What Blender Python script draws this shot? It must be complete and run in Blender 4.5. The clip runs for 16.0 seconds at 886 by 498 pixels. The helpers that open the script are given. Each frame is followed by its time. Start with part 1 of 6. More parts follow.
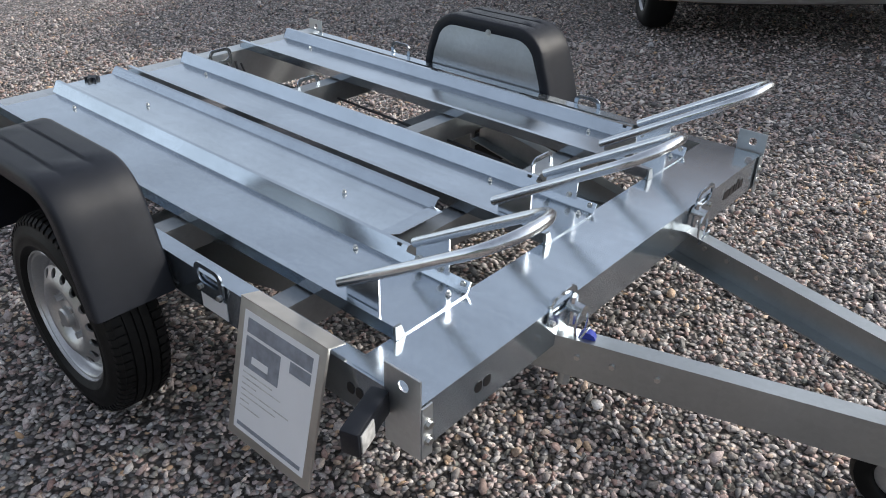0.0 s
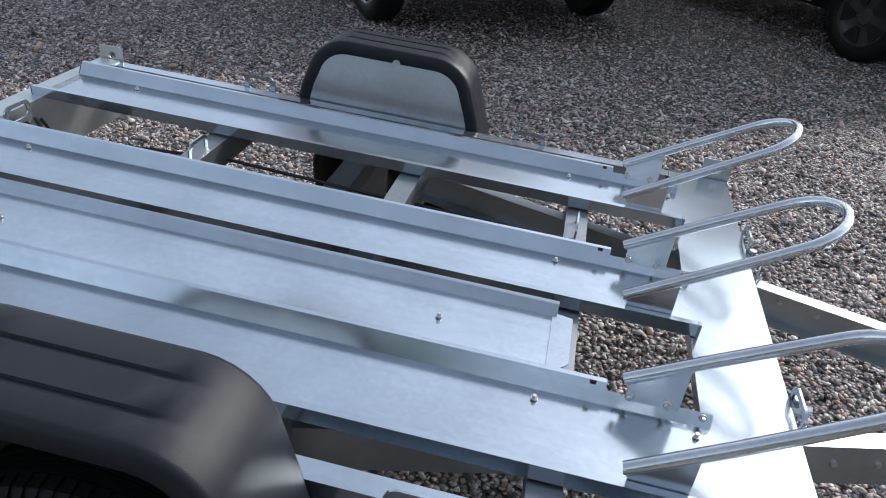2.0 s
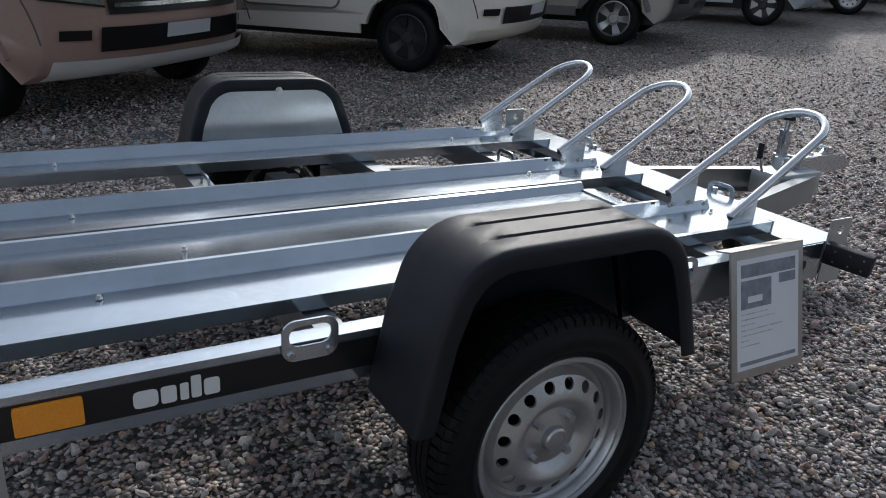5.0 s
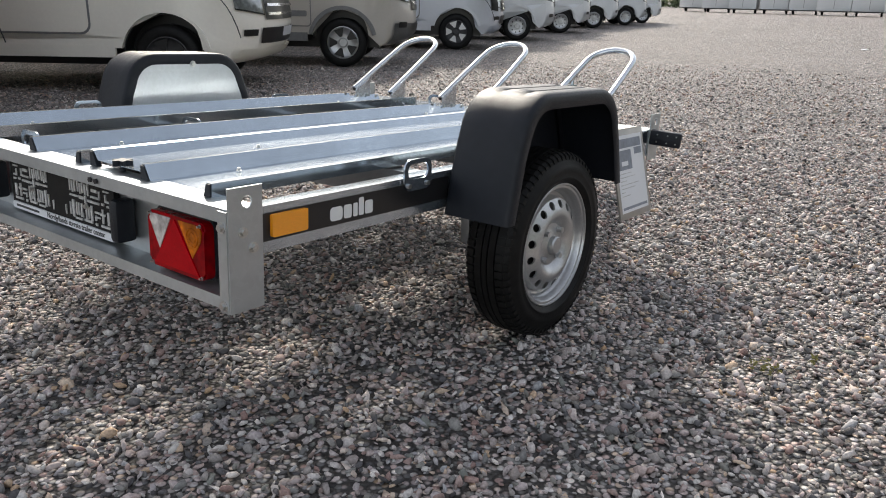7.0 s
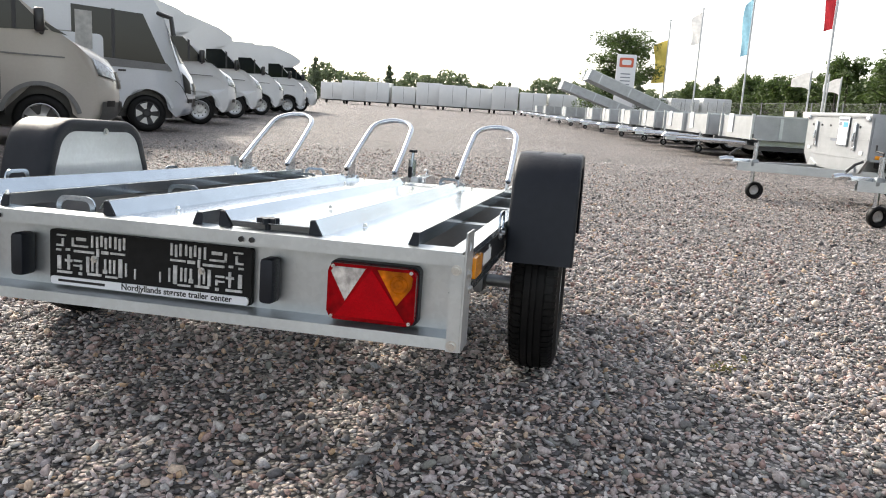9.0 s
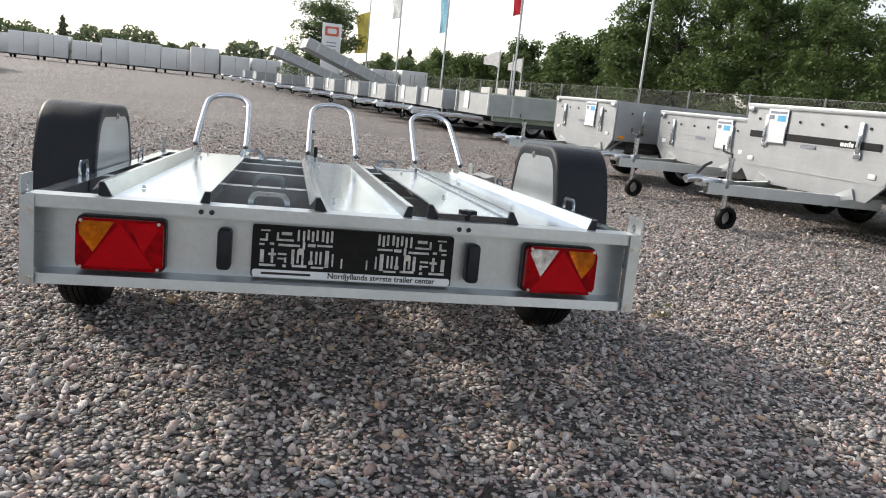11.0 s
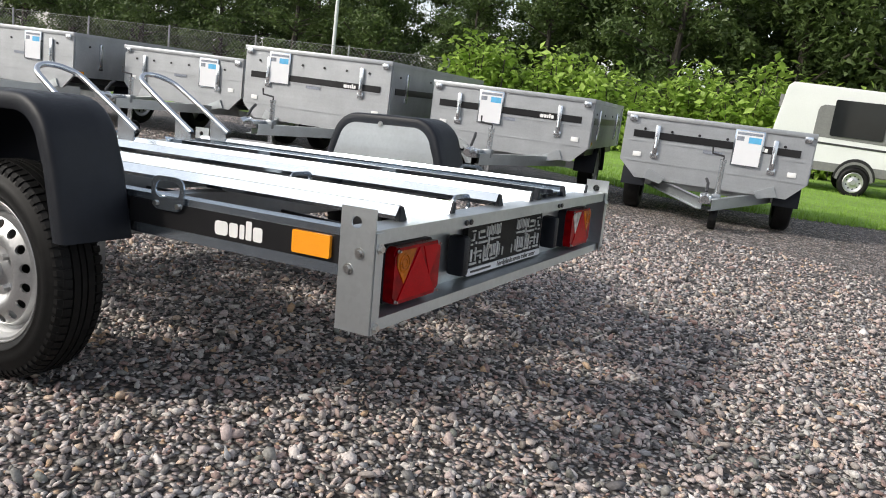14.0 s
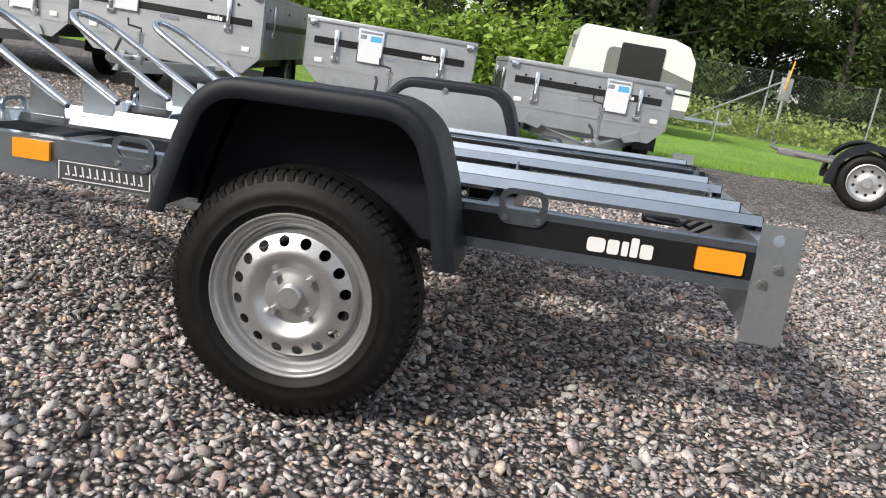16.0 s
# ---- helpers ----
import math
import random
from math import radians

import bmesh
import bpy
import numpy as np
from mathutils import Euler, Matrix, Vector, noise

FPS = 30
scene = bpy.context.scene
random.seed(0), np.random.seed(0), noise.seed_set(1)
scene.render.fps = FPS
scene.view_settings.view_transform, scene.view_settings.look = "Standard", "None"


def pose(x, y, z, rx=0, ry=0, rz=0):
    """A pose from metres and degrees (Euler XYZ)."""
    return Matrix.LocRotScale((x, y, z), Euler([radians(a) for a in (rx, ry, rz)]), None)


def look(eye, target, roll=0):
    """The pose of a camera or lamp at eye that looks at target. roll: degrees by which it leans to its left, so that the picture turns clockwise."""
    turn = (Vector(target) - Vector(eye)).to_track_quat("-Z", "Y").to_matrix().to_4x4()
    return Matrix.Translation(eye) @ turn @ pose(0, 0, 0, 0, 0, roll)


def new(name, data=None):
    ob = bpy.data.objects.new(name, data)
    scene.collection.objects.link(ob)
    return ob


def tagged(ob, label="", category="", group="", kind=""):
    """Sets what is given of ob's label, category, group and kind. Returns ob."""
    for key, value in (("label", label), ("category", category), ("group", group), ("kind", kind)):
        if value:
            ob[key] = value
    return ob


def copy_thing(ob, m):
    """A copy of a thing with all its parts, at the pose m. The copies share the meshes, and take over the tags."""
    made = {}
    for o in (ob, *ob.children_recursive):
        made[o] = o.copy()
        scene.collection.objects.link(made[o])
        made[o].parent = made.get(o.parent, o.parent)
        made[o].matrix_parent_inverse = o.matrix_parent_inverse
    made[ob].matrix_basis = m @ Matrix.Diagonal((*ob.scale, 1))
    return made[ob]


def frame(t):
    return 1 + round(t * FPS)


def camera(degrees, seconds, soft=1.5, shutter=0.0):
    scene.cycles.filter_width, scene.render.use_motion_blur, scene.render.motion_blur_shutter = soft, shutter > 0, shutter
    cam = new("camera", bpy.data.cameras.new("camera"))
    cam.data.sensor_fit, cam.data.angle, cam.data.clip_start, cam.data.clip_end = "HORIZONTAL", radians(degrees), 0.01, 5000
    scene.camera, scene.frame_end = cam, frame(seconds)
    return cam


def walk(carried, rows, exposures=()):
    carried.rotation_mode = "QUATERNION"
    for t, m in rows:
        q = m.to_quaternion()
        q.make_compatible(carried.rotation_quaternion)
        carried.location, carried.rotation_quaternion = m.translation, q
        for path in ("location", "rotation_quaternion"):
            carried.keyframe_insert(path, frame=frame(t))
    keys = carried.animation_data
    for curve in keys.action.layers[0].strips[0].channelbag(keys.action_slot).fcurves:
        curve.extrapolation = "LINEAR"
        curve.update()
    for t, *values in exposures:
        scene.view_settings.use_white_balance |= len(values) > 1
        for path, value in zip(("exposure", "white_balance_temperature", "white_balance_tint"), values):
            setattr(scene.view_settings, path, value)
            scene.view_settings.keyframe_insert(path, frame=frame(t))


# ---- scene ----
cam = camera(59.8, 16.0, 1.0)
PATH = [
    (0, (2.957, -1.588, 1.417), (1.792, -0.274, 0.459), -0.8),
    (0.5, (2.628, -1.619, 1.456), (1.649, -0.172, 0.482), 1.1),
    (1, (2.319, -1.587, 1.481), (1.548, -0.03, 0.491), 3.2),
    (1.5, (1.996, -1.595, 1.468), (1.424, 0.046, 0.478), 4.7),
    (2, (1.676, -1.628, 1.452), (1.41, 0.092, 0.467), 5.8),
    (2.5, (1.39, -1.62, 1.444), (1.372, 0.121, 0.46), 6.7),
    (3, (1.114, -1.698, 1.485), (1.401, 0.018, 0.499), 6.2),
    (3.2, (1.016, -1.734, 1.491), (1.43, -0.04, 0.512), 5.8),
    (5.3, (0.042, -2.061, 1.177), (1.045, -0.484, 0.465), 1.1),
    (5.5, (-0.056, -2.088, 1.125), (1.011, -0.546, 0.429), 1.0),
    (6, (-0.315, -2.137, 1.049), (0.912, -0.701, 0.393), 1.5),
    (6.5, (-0.622, -2.131, 0.994), (0.772, -0.845, 0.358), 1.6),
    (7, (-0.921, -2.051, 1.006), (0.593, -0.903, 0.383), 1.1),
    (7.5, (-1.143, -1.83, 0.946), (0.507, -0.844, 0.393), 1.3),
    (8, (-1.309, -1.585, 0.918), (0.428, -0.718, 0.436), 1.4),
    (8.5, (-1.48, -1.339, 0.928), (0.372, -0.721, 0.494), 2.6),
    (8.7, (-1.534, -1.23, 0.909), (0.355, -0.715, 0.503), 3.0),
    (10.8, (-1.993, 0.031, 0.945), (-0.063, -0.306, 0.545), 6.0),
    (11, (-1.989, 0.182, 0.928), (-0.071, -0.225, 0.531), 6.0),
    (11.5, (-1.89, 0.564, 0.906), (-0.032, -0.058, 0.505), 6.3),
    (12, (-1.747, 0.901, 0.908), (0.011, 0.032, 0.518), 6.7),
    (12.5, (-1.526, 1.237, 0.901), (0.079, 0.105, 0.523), 7.4),
    (13, (-1.342, 1.532, 0.895), (0.064, 0.164, 0.508), 8.2),
    (13.5, (-1.116, 1.858, 0.907), (-0.036, 0.219, 0.523), 8.7),
    (14, (-0.841, 2.118, 0.88), (0.067, 0.379, 0.49), 7.3),
    (14.5, (-0.499, 2.352, 0.91), (0.241, 0.542, 0.491), 8.5),
    (15, (-0.157, 2.444, 0.897), (0.435, 0.583, 0.468), 9.3),
    (15.5, (0.214, 2.526, 0.901), (0.612, 0.619, 0.449), 10.0),
    (16, (0.542, 2.522, 0.866), (0.793, 0.598, 0.382), 9.7),
]
walk(cam, [(t, look(eye, target, roll)) for t, eye, target, roll in PATH],
     ((0, 0.68, 6550, 10), (1.5, 0.74, 6350, 10), (2.5, 0.45, 5900, 10), (3, 0.23, 5700, 10), (5.5, 0.08, 6450, 10), (6.5, 0.70, 6850, 10), (7, 0.90, 6900, 10), (8.5, 1.22, 6950, 10), (11, 0.75, 6850, 10), (12.5, 0.82, 6800, 10), (14, 0.60, 6700, 10), (16, 0.70, 6700, 10)))

scene.view_settings.exposure = 0.0

# ---- world and sun ----
SUN_AZ, SUN_EL = radians(50), radians(33)
world = bpy.data.worlds.new("world")
scene.world = world
world.use_nodes = True
wn = world.node_tree.nodes
sky = wn.new("ShaderNodeTexSky")
sky.sky_type = "NISHITA"
sky.sun_disc = False
sky.sun_elevation = SUN_EL
sky.sun_rotation = radians(90) - SUN_AZ
sky.air_density, sky.dust_density, sky.ozone_density = 1.0, 1.6, 1.5
wn["Background"].inputs[1].default_value = 0.15
haze = wn.new("ShaderNodeHueSaturation")
haze.inputs["Saturation"].default_value = 0.45
world.node_tree.links.new(sky.outputs[0], haze.inputs["Color"])
world.node_tree.links.new(haze.outputs[0], wn["Background"].inputs[0])
sun = new("sun", bpy.data.lights.new("sun", "SUN"))
sun.data.energy = 2.0
sun.data.angle = radians(5.5)
sun.data.color = (1.0, 0.95, 0.87)
sun.matrix_world = look((30 * math.cos(SUN_AZ), 30 * math.sin(SUN_AZ), 30 * math.tan(SUN_EL)), (0, 0, 0))

# ---- materials ----
def material(name, color, rough=0.5, metal=0.0, grain=0.0, grain_scale=60.0, patch=0.0, patch_scale=3.0, bump=0.0, bump_scale=200.0, per_object=0.0, coat=0.0, spec=0.5):
    """Principled surface with two scales of colour variation and a fine relief."""
    m = bpy.data.materials.new(name)
    m.use_nodes = True
    nt = m.node_tree
    n, l = nt.nodes, nt.links
    b = n["Principled BSDF"]
    b.inputs["Roughness"].default_value, b.inputs["Metallic"].default_value = rough, metal
    b.inputs["Coat Weight"].default_value = coat
    b.inputs["Specular IOR Level"].default_value = spec
    co = n.new("ShaderNodeTexCoord")
    col = n.new("ShaderNodeRGB")
    col.outputs[0].default_value = (*color, 1)
    out = col.outputs[0]
    for amount, scale in ((grain, grain_scale), (patch, patch_scale)):
        if amount:
            tex = n.new("ShaderNodeTexNoise")
            tex.inputs["Scale"].default_value, tex.inputs["Detail"].default_value = scale, 4
            l.new(co.outputs["Object"], tex.inputs["Vector"])
            rng = n.new("ShaderNodeMapRange")
            rng.inputs[1].default_value, rng.inputs[2].default_value = 0.3, 0.7
            rng.inputs[3].default_value, rng.inputs[4].default_value = 1 - amount, 1 + amount
            l.new(tex.outputs[0], rng.inputs[0])
            mul = n.new("ShaderNodeVectorMath")
            mul.operation = "SCALE"
            l.new(out, mul.inputs[0])
            l.new(rng.outputs[0], mul.inputs["Scale"])
            out = mul.outputs[0]
            r2 = n.new("ShaderNodeMapRange")
            r2.inputs[1].default_value, r2.inputs[2].default_value = 0.3, 0.7
            r2.inputs[3].default_value, r2.inputs[4].default_value = max(rough - amount * 0.25, 0.02), min(rough + amount * 0.25, 1)
            l.new(tex.outputs[0], r2.inputs[0])
            l.new(r2.outputs[0], b.inputs["Roughness"])
    if per_object:
        info = n.new("ShaderNodeObjectInfo")
        rng = n.new("ShaderNodeMapRange")
        rng.inputs[3].default_value, rng.inputs[4].default_value = 1 - per_object, 1 + per_object
        l.new(info.outputs["Random"], rng.inputs[0])
        mul = n.new("ShaderNodeVectorMath")
        mul.operation = "SCALE"
        l.new(out, mul.inputs[0])
        l.new(rng.outputs[0], mul.inputs["Scale"])
        out = mul.outputs[0]
    l.new(out, b.inputs["Base Color"])
    if bump:
        tex = n.new("ShaderNodeTexNoise")
        tex.inputs["Scale"].default_value, tex.inputs["Detail"].default_value = bump_scale, 3
        l.new(co.outputs["Object"], tex.inputs["Vector"])
        bp = n.new("ShaderNodeBump")
        bp.inputs["Strength"].default_value, bp.inputs["Distance"].default_value = bump, 0.002
        l.new(tex.outputs[0], bp.inputs["Height"])
        l.new(bp.outputs[0], b.inputs["Normal"])
    return m


def galvanised(name, color, rough, spread, metal=0.93):
    """Zinc-coated sheet: crystal spangle in the gloss and a faint cloudy tint."""
    m = material(name, color, rough, metal, 0.0, 1, 0.10, 4.0, 0.0)
    nt = m.node_tree
    n, l = nt.nodes, nt.links
    b = n["Principled BSDF"]
    co = n.new("ShaderNodeTexCoord")
    v = n.new("ShaderNodeTexVoronoi")
    v.inputs["Scale"].default_value = 90
    l.new(co.outputs["Object"], v.inputs["Vector"])
    r = n.new("ShaderNodeMapRange")
    r.inputs[3].default_value, r.inputs[4].default_value = rough - spread, rough + spread
    sep = n.new("ShaderNodeSeparateColor")
    l.new(v.outputs["Color"], sep.inputs[0])
    cl = n.new("ShaderNodeTexNoise")
    cl.inputs["Scale"].default_value, cl.inputs["Detail"].default_value = 7, 5
    l.new(co.outputs["Object"], cl.inputs["Vector"])
    mix = n.new("ShaderNodeMath")
    mix.operation = "MULTIPLY_ADD"
    mix.inputs[1].default_value = 0.15
    l.new(sep.outputs[0], mix.inputs[0])
    l.new(cl.outputs[0], mix.inputs[2])
    l.new(mix.outputs[0], r.inputs[0])
    for old in list(b.inputs["Roughness"].links):
        l.remove(old)
    l.new(r.outputs[0], b.inputs["Roughness"])
    # rolling streaks along the sheet and paler spangle flakes in the colour
    mp = n.new("ShaderNodeMapping")
    mp.inputs["Scale"].default_value = (1.2, 45, 45)
    l.new(co.outputs["Object"], mp.inputs["Vector"])
    st = n.new("ShaderNodeTexNoise")
    st.inputs["Scale"].default_value, st.inputs["Detail"].default_value = 1.0, 3
    l.new(mp.outputs[0], st.inputs["Vector"])
    fl = n.new("ShaderNodeMath")
    fl.operation = "MULTIPLY_ADD"
    fl.inputs[1].default_value = 0.5
    l.new(sep.outputs[1], fl.inputs[0])
    l.new(st.outputs[0], fl.inputs[2])
    rs = n.new("ShaderNodeMapRange")
    rs.inputs[1].default_value, rs.inputs[2].default_value, rs.inputs[3].default_value, rs.inputs[4].default_value = 0.35, 1.15, 0.95, 1.05
    l.new(fl.outputs[0], rs.inputs[0])
    tint = n.new("ShaderNodeVectorMath")
    tint.operation = "SCALE"
    l.new(b.inputs["Base Color"].links[0].from_socket, tint.inputs[0])
    l.new(rs.outputs[0], tint.inputs["Scale"])
    l.new(tint.outputs[0], b.inputs["Base Color"])
    return m


GALV = galvanised("galvanised_steel", (0.46, 0.52, 0.575), 0.165, 0.012)
GALV_DULL = galvanised("dull_galvanised_steel", (0.53, 0.56, 0.575), 0.40, 0.022)
GALV_GREY = galvanised("grey_galvanised_steel", (0.40, 0.43, 0.44), 0.36, 0.025)
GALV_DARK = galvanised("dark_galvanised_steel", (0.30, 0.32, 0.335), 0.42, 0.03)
ZINC = material("zinc_plate", (0.66, 0.69, 0.72), 0.24, 1.0, 0.06, 120, 0.08, 8)
BOLT = material("bolt_zinc", (0.60, 0.60, 0.58), 0.30, 1.0, 0.1, 200)
PLASTIC = material("black_plastic", (0.010, 0.012, 0.017), 0.43, 0.0, 0.12, 40, 0.15, 4, 0.3, 900, 0, 0, 0.29)
RUBBER = material("tyre_rubber", (0.007, 0.007, 0.007), 0.55, 0.0, 0.3, 50, 0.25, 6, 0.15, 400, 0, 0, 0.2)
RIM = material("silver_wheel_paint", (0.50, 0.505, 0.51), 0.36, 0.80, 0.06, 150, 0.08, 9)
BLACK = material("black_film", (0.012, 0.012, 0.013), 0.30, 0.0, 0.1, 30)
WHITE = material("white_print", (0.78, 0.78, 0.77), 0.45, 0.0, 0.02, 30)
PAPER = material("paper", (0.74, 0.75, 0.77), 0.35, 0.0, 0.02, 12)
GREYPRINT = material("grey_print", (0.22, 0.24, 0.28), 0.4, 0.0, 0.25, 40)
STICKER = material("dark_grey_film", (0.055, 0.058, 0.062), 0.45, 0.0, 0.1, 60)
BLUEPRINT = material("blue_print", (0.10, 0.40, 0.66), 0.4, 0.0, 0.1, 20)
ORANGE = material("orange_reflector", (0.92, 0.34, 0.02), 0.22, 0.0, 0.08, 350, 0.0, 1, 0.3, 500, 0, 0.5)
RED = material("red_lens", (0.24, 0.0004, 0.003), 0.14, 0.0, 0.35, 45, 0.25, 12, 0.1, 600, 0, 0.0, 0.12)
RED2 = material("red_reflector", (0.42, 0.0005, 0.005), 0.20, 0.0, 0.15, 300, 0.1, 20, 0.3, 700, 0, 0.0, 0.10)
AMBER = material("amber_lens", (0.46, 0.115, 0.002), 0.15, 0.0, 0.35, 45, 0.45, 22, 0.2, 300, 0, 0.1, 0.2)
CLEAR = material("clear_lens", (0.62, 0.60, 0.58), 0.12, 0.4, 0.4, 60, 0.2, 20, 0.3, 200, 0, 0.6)
BLUECAP = material("blue_plastic", (0.02, 0.04, 0.30), 0.4, 0.0, 0.1, 30)
RIBS = material("moulded_ribs", (0.50, 0.50, 0.49), 0.45, 0.0, 0.3, 60)
SHEET_FRAME = material("aluminium_frame", (0.42, 0.40, 0.37), 0.45, 0.7, 0.1, 20)
CABLE = material("cable", (0.015, 0.015, 0.016), 0.5, 0.0, 0.1, 60)

# ---- mesh helpers ----
LIFT = Vector((0, 0, 0))


def part(name, bm, mat, parent=None, label="", smooth=35):
    me = bpy.data.meshes.new(name)
    if LIFT.length:
        bmesh.ops.translate(bm, verts=bm.verts, vec=LIFT)
    bmesh.ops.recalc_face_normals(bm, faces=bm.faces)
    bm.to_mesh(me)
    bm.free()
    me.materials.append(mat)
    me.shade_smooth()
    me.set_sharp_from_angle(angle=radians(smooth))
    ob = new(name, me)
    if parent is not None:
        ob.parent = parent
    if label:
        tagged(ob, label)
    return ob


def thing(name, label, category, m=Matrix(), group="", kind=""):
    ob = new(name)
    ob.empty_display_size = 0.2
    ob.matrix_world = m
    return tagged(ob, label, category, group, kind)


def box(bm, x0, x1, y0, y1, z0, z1, bevel=0.0, m=None):
    vs = [bm.verts.new(p) for p in ((x0, y0, z0), (x1, y0, z0), (x1, y1, z0), (x0, y1, z0), (x0, y0, z1), (x1, y0, z1), (x1, y1, z1), (x0, y1, z1))]
    fs = [bm.faces.new([vs[i] for i in f]) for f in ((3, 2, 1, 0), (4, 5, 6, 7), (0, 1, 5, 4), (1, 2, 6, 5), (2, 3, 7, 6), (3, 0, 4, 7))]
    if bevel:
        es = list({e for f in fs for e in f.edges})
        r = bmesh.ops.bevel(bm, geom=es, offset=bevel, segments=2, affect="EDGES", profile=0.5)
        vs = list({v for f in r["faces"] for v in f.verts} | {v for v in vs if v.is_valid})
    if m is not None:
        bmesh.ops.transform(bm, matrix=m, verts=[v for v in vs if v.is_valid])
    return bm


def place(axis, u, v, a):
    """A point with plane coordinates u, v across an axis and a along it."""
    return {"x": (a, u, v), "y": (u, a, v), "z": (u, v, a)}[axis]


def prism(bm, pts, axis, a, b):
    """A polygon drawn across an axis, pulled from a to b along it."""
    lo = [bm.verts.new(place(axis, u, v, a)) for u, v in pts]
    hi = [bm.verts.new(place(axis, u, v, b)) for u, v in pts]
    n = len(pts)
    bm.faces.new(lo[::-1])
    bm.faces.new(hi)
    for i in range(n):
        bm.faces.new((lo[i], lo[(i + 1) % n], hi[(i + 1) % n], hi[i]))
    return bm


def fold(line, t):
    """A folded sheet: the outline of an open polyline thickened by t to its left."""
    line = [Vector(p) for p in line]
    offs = []
    for i, p in enumerate(line):
        d = []
        if i > 0:
            d.append((line[i] - line[i - 1]).normalized())
        if i < len(line) - 1:
            d.append((line[i + 1] - line[i]).normalized())
        nn = sum((Vector((-q.y, q.x)) for q in d), Vector((0, 0))).normalized()
        k = 1 / max(nn.dot(Vector((-d[0].y, d[0].x))), 0.4)
        offs.append(p + nn * t * k)
    return [tuple(p) for p in line] + [tuple(p) for p in offs[::-1]]


def sheet(bm, line, t, axis, a, b):
    """A folded sheet as separate quads, so that any fold stays clean."""
    line = [tuple(p) for p in line]
    ring = fold(line, t)
    n = len(line)
    rows = []
    for s in (a, b):
        rows.append([bm.verts.new(place(axis, u, v, s)) for u, v in ring])
    lo, hi = rows
    m2 = len(ring)
    for i in range(m2):
        j = (i + 1) % m2
        bm.faces.new((lo[i], lo[j], hi[j], hi[i]))
    for i in range(n - 1):
        bm.faces.new((lo[i], lo[i + 1], lo[m2 - 2 - i], lo[m2 - 1 - i]))
        bm.faces.new((hi[i], hi[i + 1], hi[m2 - 2 - i], hi[m2 - 1 - i]))
    return bm


def tube(bm, pts, r, n=10, closed=False):
    """A round bar along points."""
    pts = [Vector(p) for p in pts]
    rings = []
    up = None
    for i, p in enumerate(pts):
        if closed:
            d = (pts[(i + 1) % len(pts)] - pts[i - 1]).normalized()
        else:
            d = (pts[min(i + 1, len(pts) - 1)] - pts[max(i - 1, 0)]).normalized()
        if up is None:
            up = d.orthogonal().normalized()
        up = (up - d * up.dot(d)).normalized()
        side = d.cross(up)
        rings.append([bm.verts.new(p + (up * math.cos(2 * math.pi * k / n) + side * math.sin(2 * math.pi * k / n)) * r) for k in range(n)])
    count = len(rings)
    for i in range(count if closed else count - 1):
        a, b = rings[i], rings[(i + 1) % count]
        for k in range(n):
            bm.faces.new((a[k], a[(k + 1) % n], b[(k + 1) % n], b[k]))
    if not closed:
        bm.faces.new(rings[0][::-1])
        bm.faces.new(rings[-1])
    return bm


def lathe(bm, prof, n=48, closed=False, caps=(0, -1)):
    """A profile of (radius, y) turned about the y axis."""
    rings = []
    for r, a in prof:
        rings.append([bm.verts.new((r * math.cos(2 * math.pi * k / n), a, r * math.sin(2 * math.pi * k / n))) for k in range(n)])
    m2 = len(rings)
    for i in range(m2 if closed else m2 - 1):
        p, q = rings[i], rings[(i + 1) % m2]
        for k in range(n):
            bm.faces.new((p[k], p[(k + 1) % n], q[(k + 1) % n], q[k]))
    if not closed:
        for k in caps:
            bm.faces.new(rings[k])
    return bm


def rod(bm, p, q, r, n=10):
    return tube(bm, [p, q], r, n)


def arc(cx, cy, r, a0, a1, n):
    return [(cx + r * math.cos(radians(a0 + (a1 - a0) * i / n)), cy + r * math.sin(radians(a0 + (a1 - a0) * i / n))) for i in range(n + 1)]


def rounded(x0, x1, y0, y1, r, n=4):
    return arc(x1 - r, y0 + r, r, -90, 0, n) + arc(x1 - r, y1 - r, r, 0, 90, n) + arc(x0 + r, y1 - r, r, 90, 180, n) + arc(x0 + r, y0 + r, r, 180, 270, n)


def plate_hole(bm, outer, inner, axis, a, b):
    """A flat plate with one hole; both outlines have the same number of points."""
    n = len(outer)
    vo = [[bm.verts.new(place(axis, u, v, s)) for u, v in outer] for s in (a, b)]
    vi = [[bm.verts.new(place(axis, u, v, s)) for u, v in inner] for s in (a, b)]
    for i in range(n):
        j = (i + 1) % n
        for s in (0, 1):
            bm.faces.new((vo[s][i], vo[s][j], vi[s][j], vi[s][i]))
        bm.faces.new((vo[0][i], vo[0][j], vo[1][j], vo[1][i]))
        bm.faces.new((vi[0][i], vi[0][j], vi[1][j], vi[1][i]))
    return bm


def bolt(parent, p, axis, sign=1, r=0.008, mat=None, name="bolt"):
    """A hexagon head on a washer, standing out along an axis."""
    bm = bmesh.new()
    d = Vector({"x": (1, 0, 0), "y": (0, 1, 0), "z": (0, 0, 1)}[axis]) * sign
    p = Vector(p)
    tube(bm, [p, p + d * 0.002], r * 1.5, 14)
    tube(bm, [p + d * 0.002, p + d * 0.008], r, 6)
    return part(name, bm, mat or BOLT, parent)


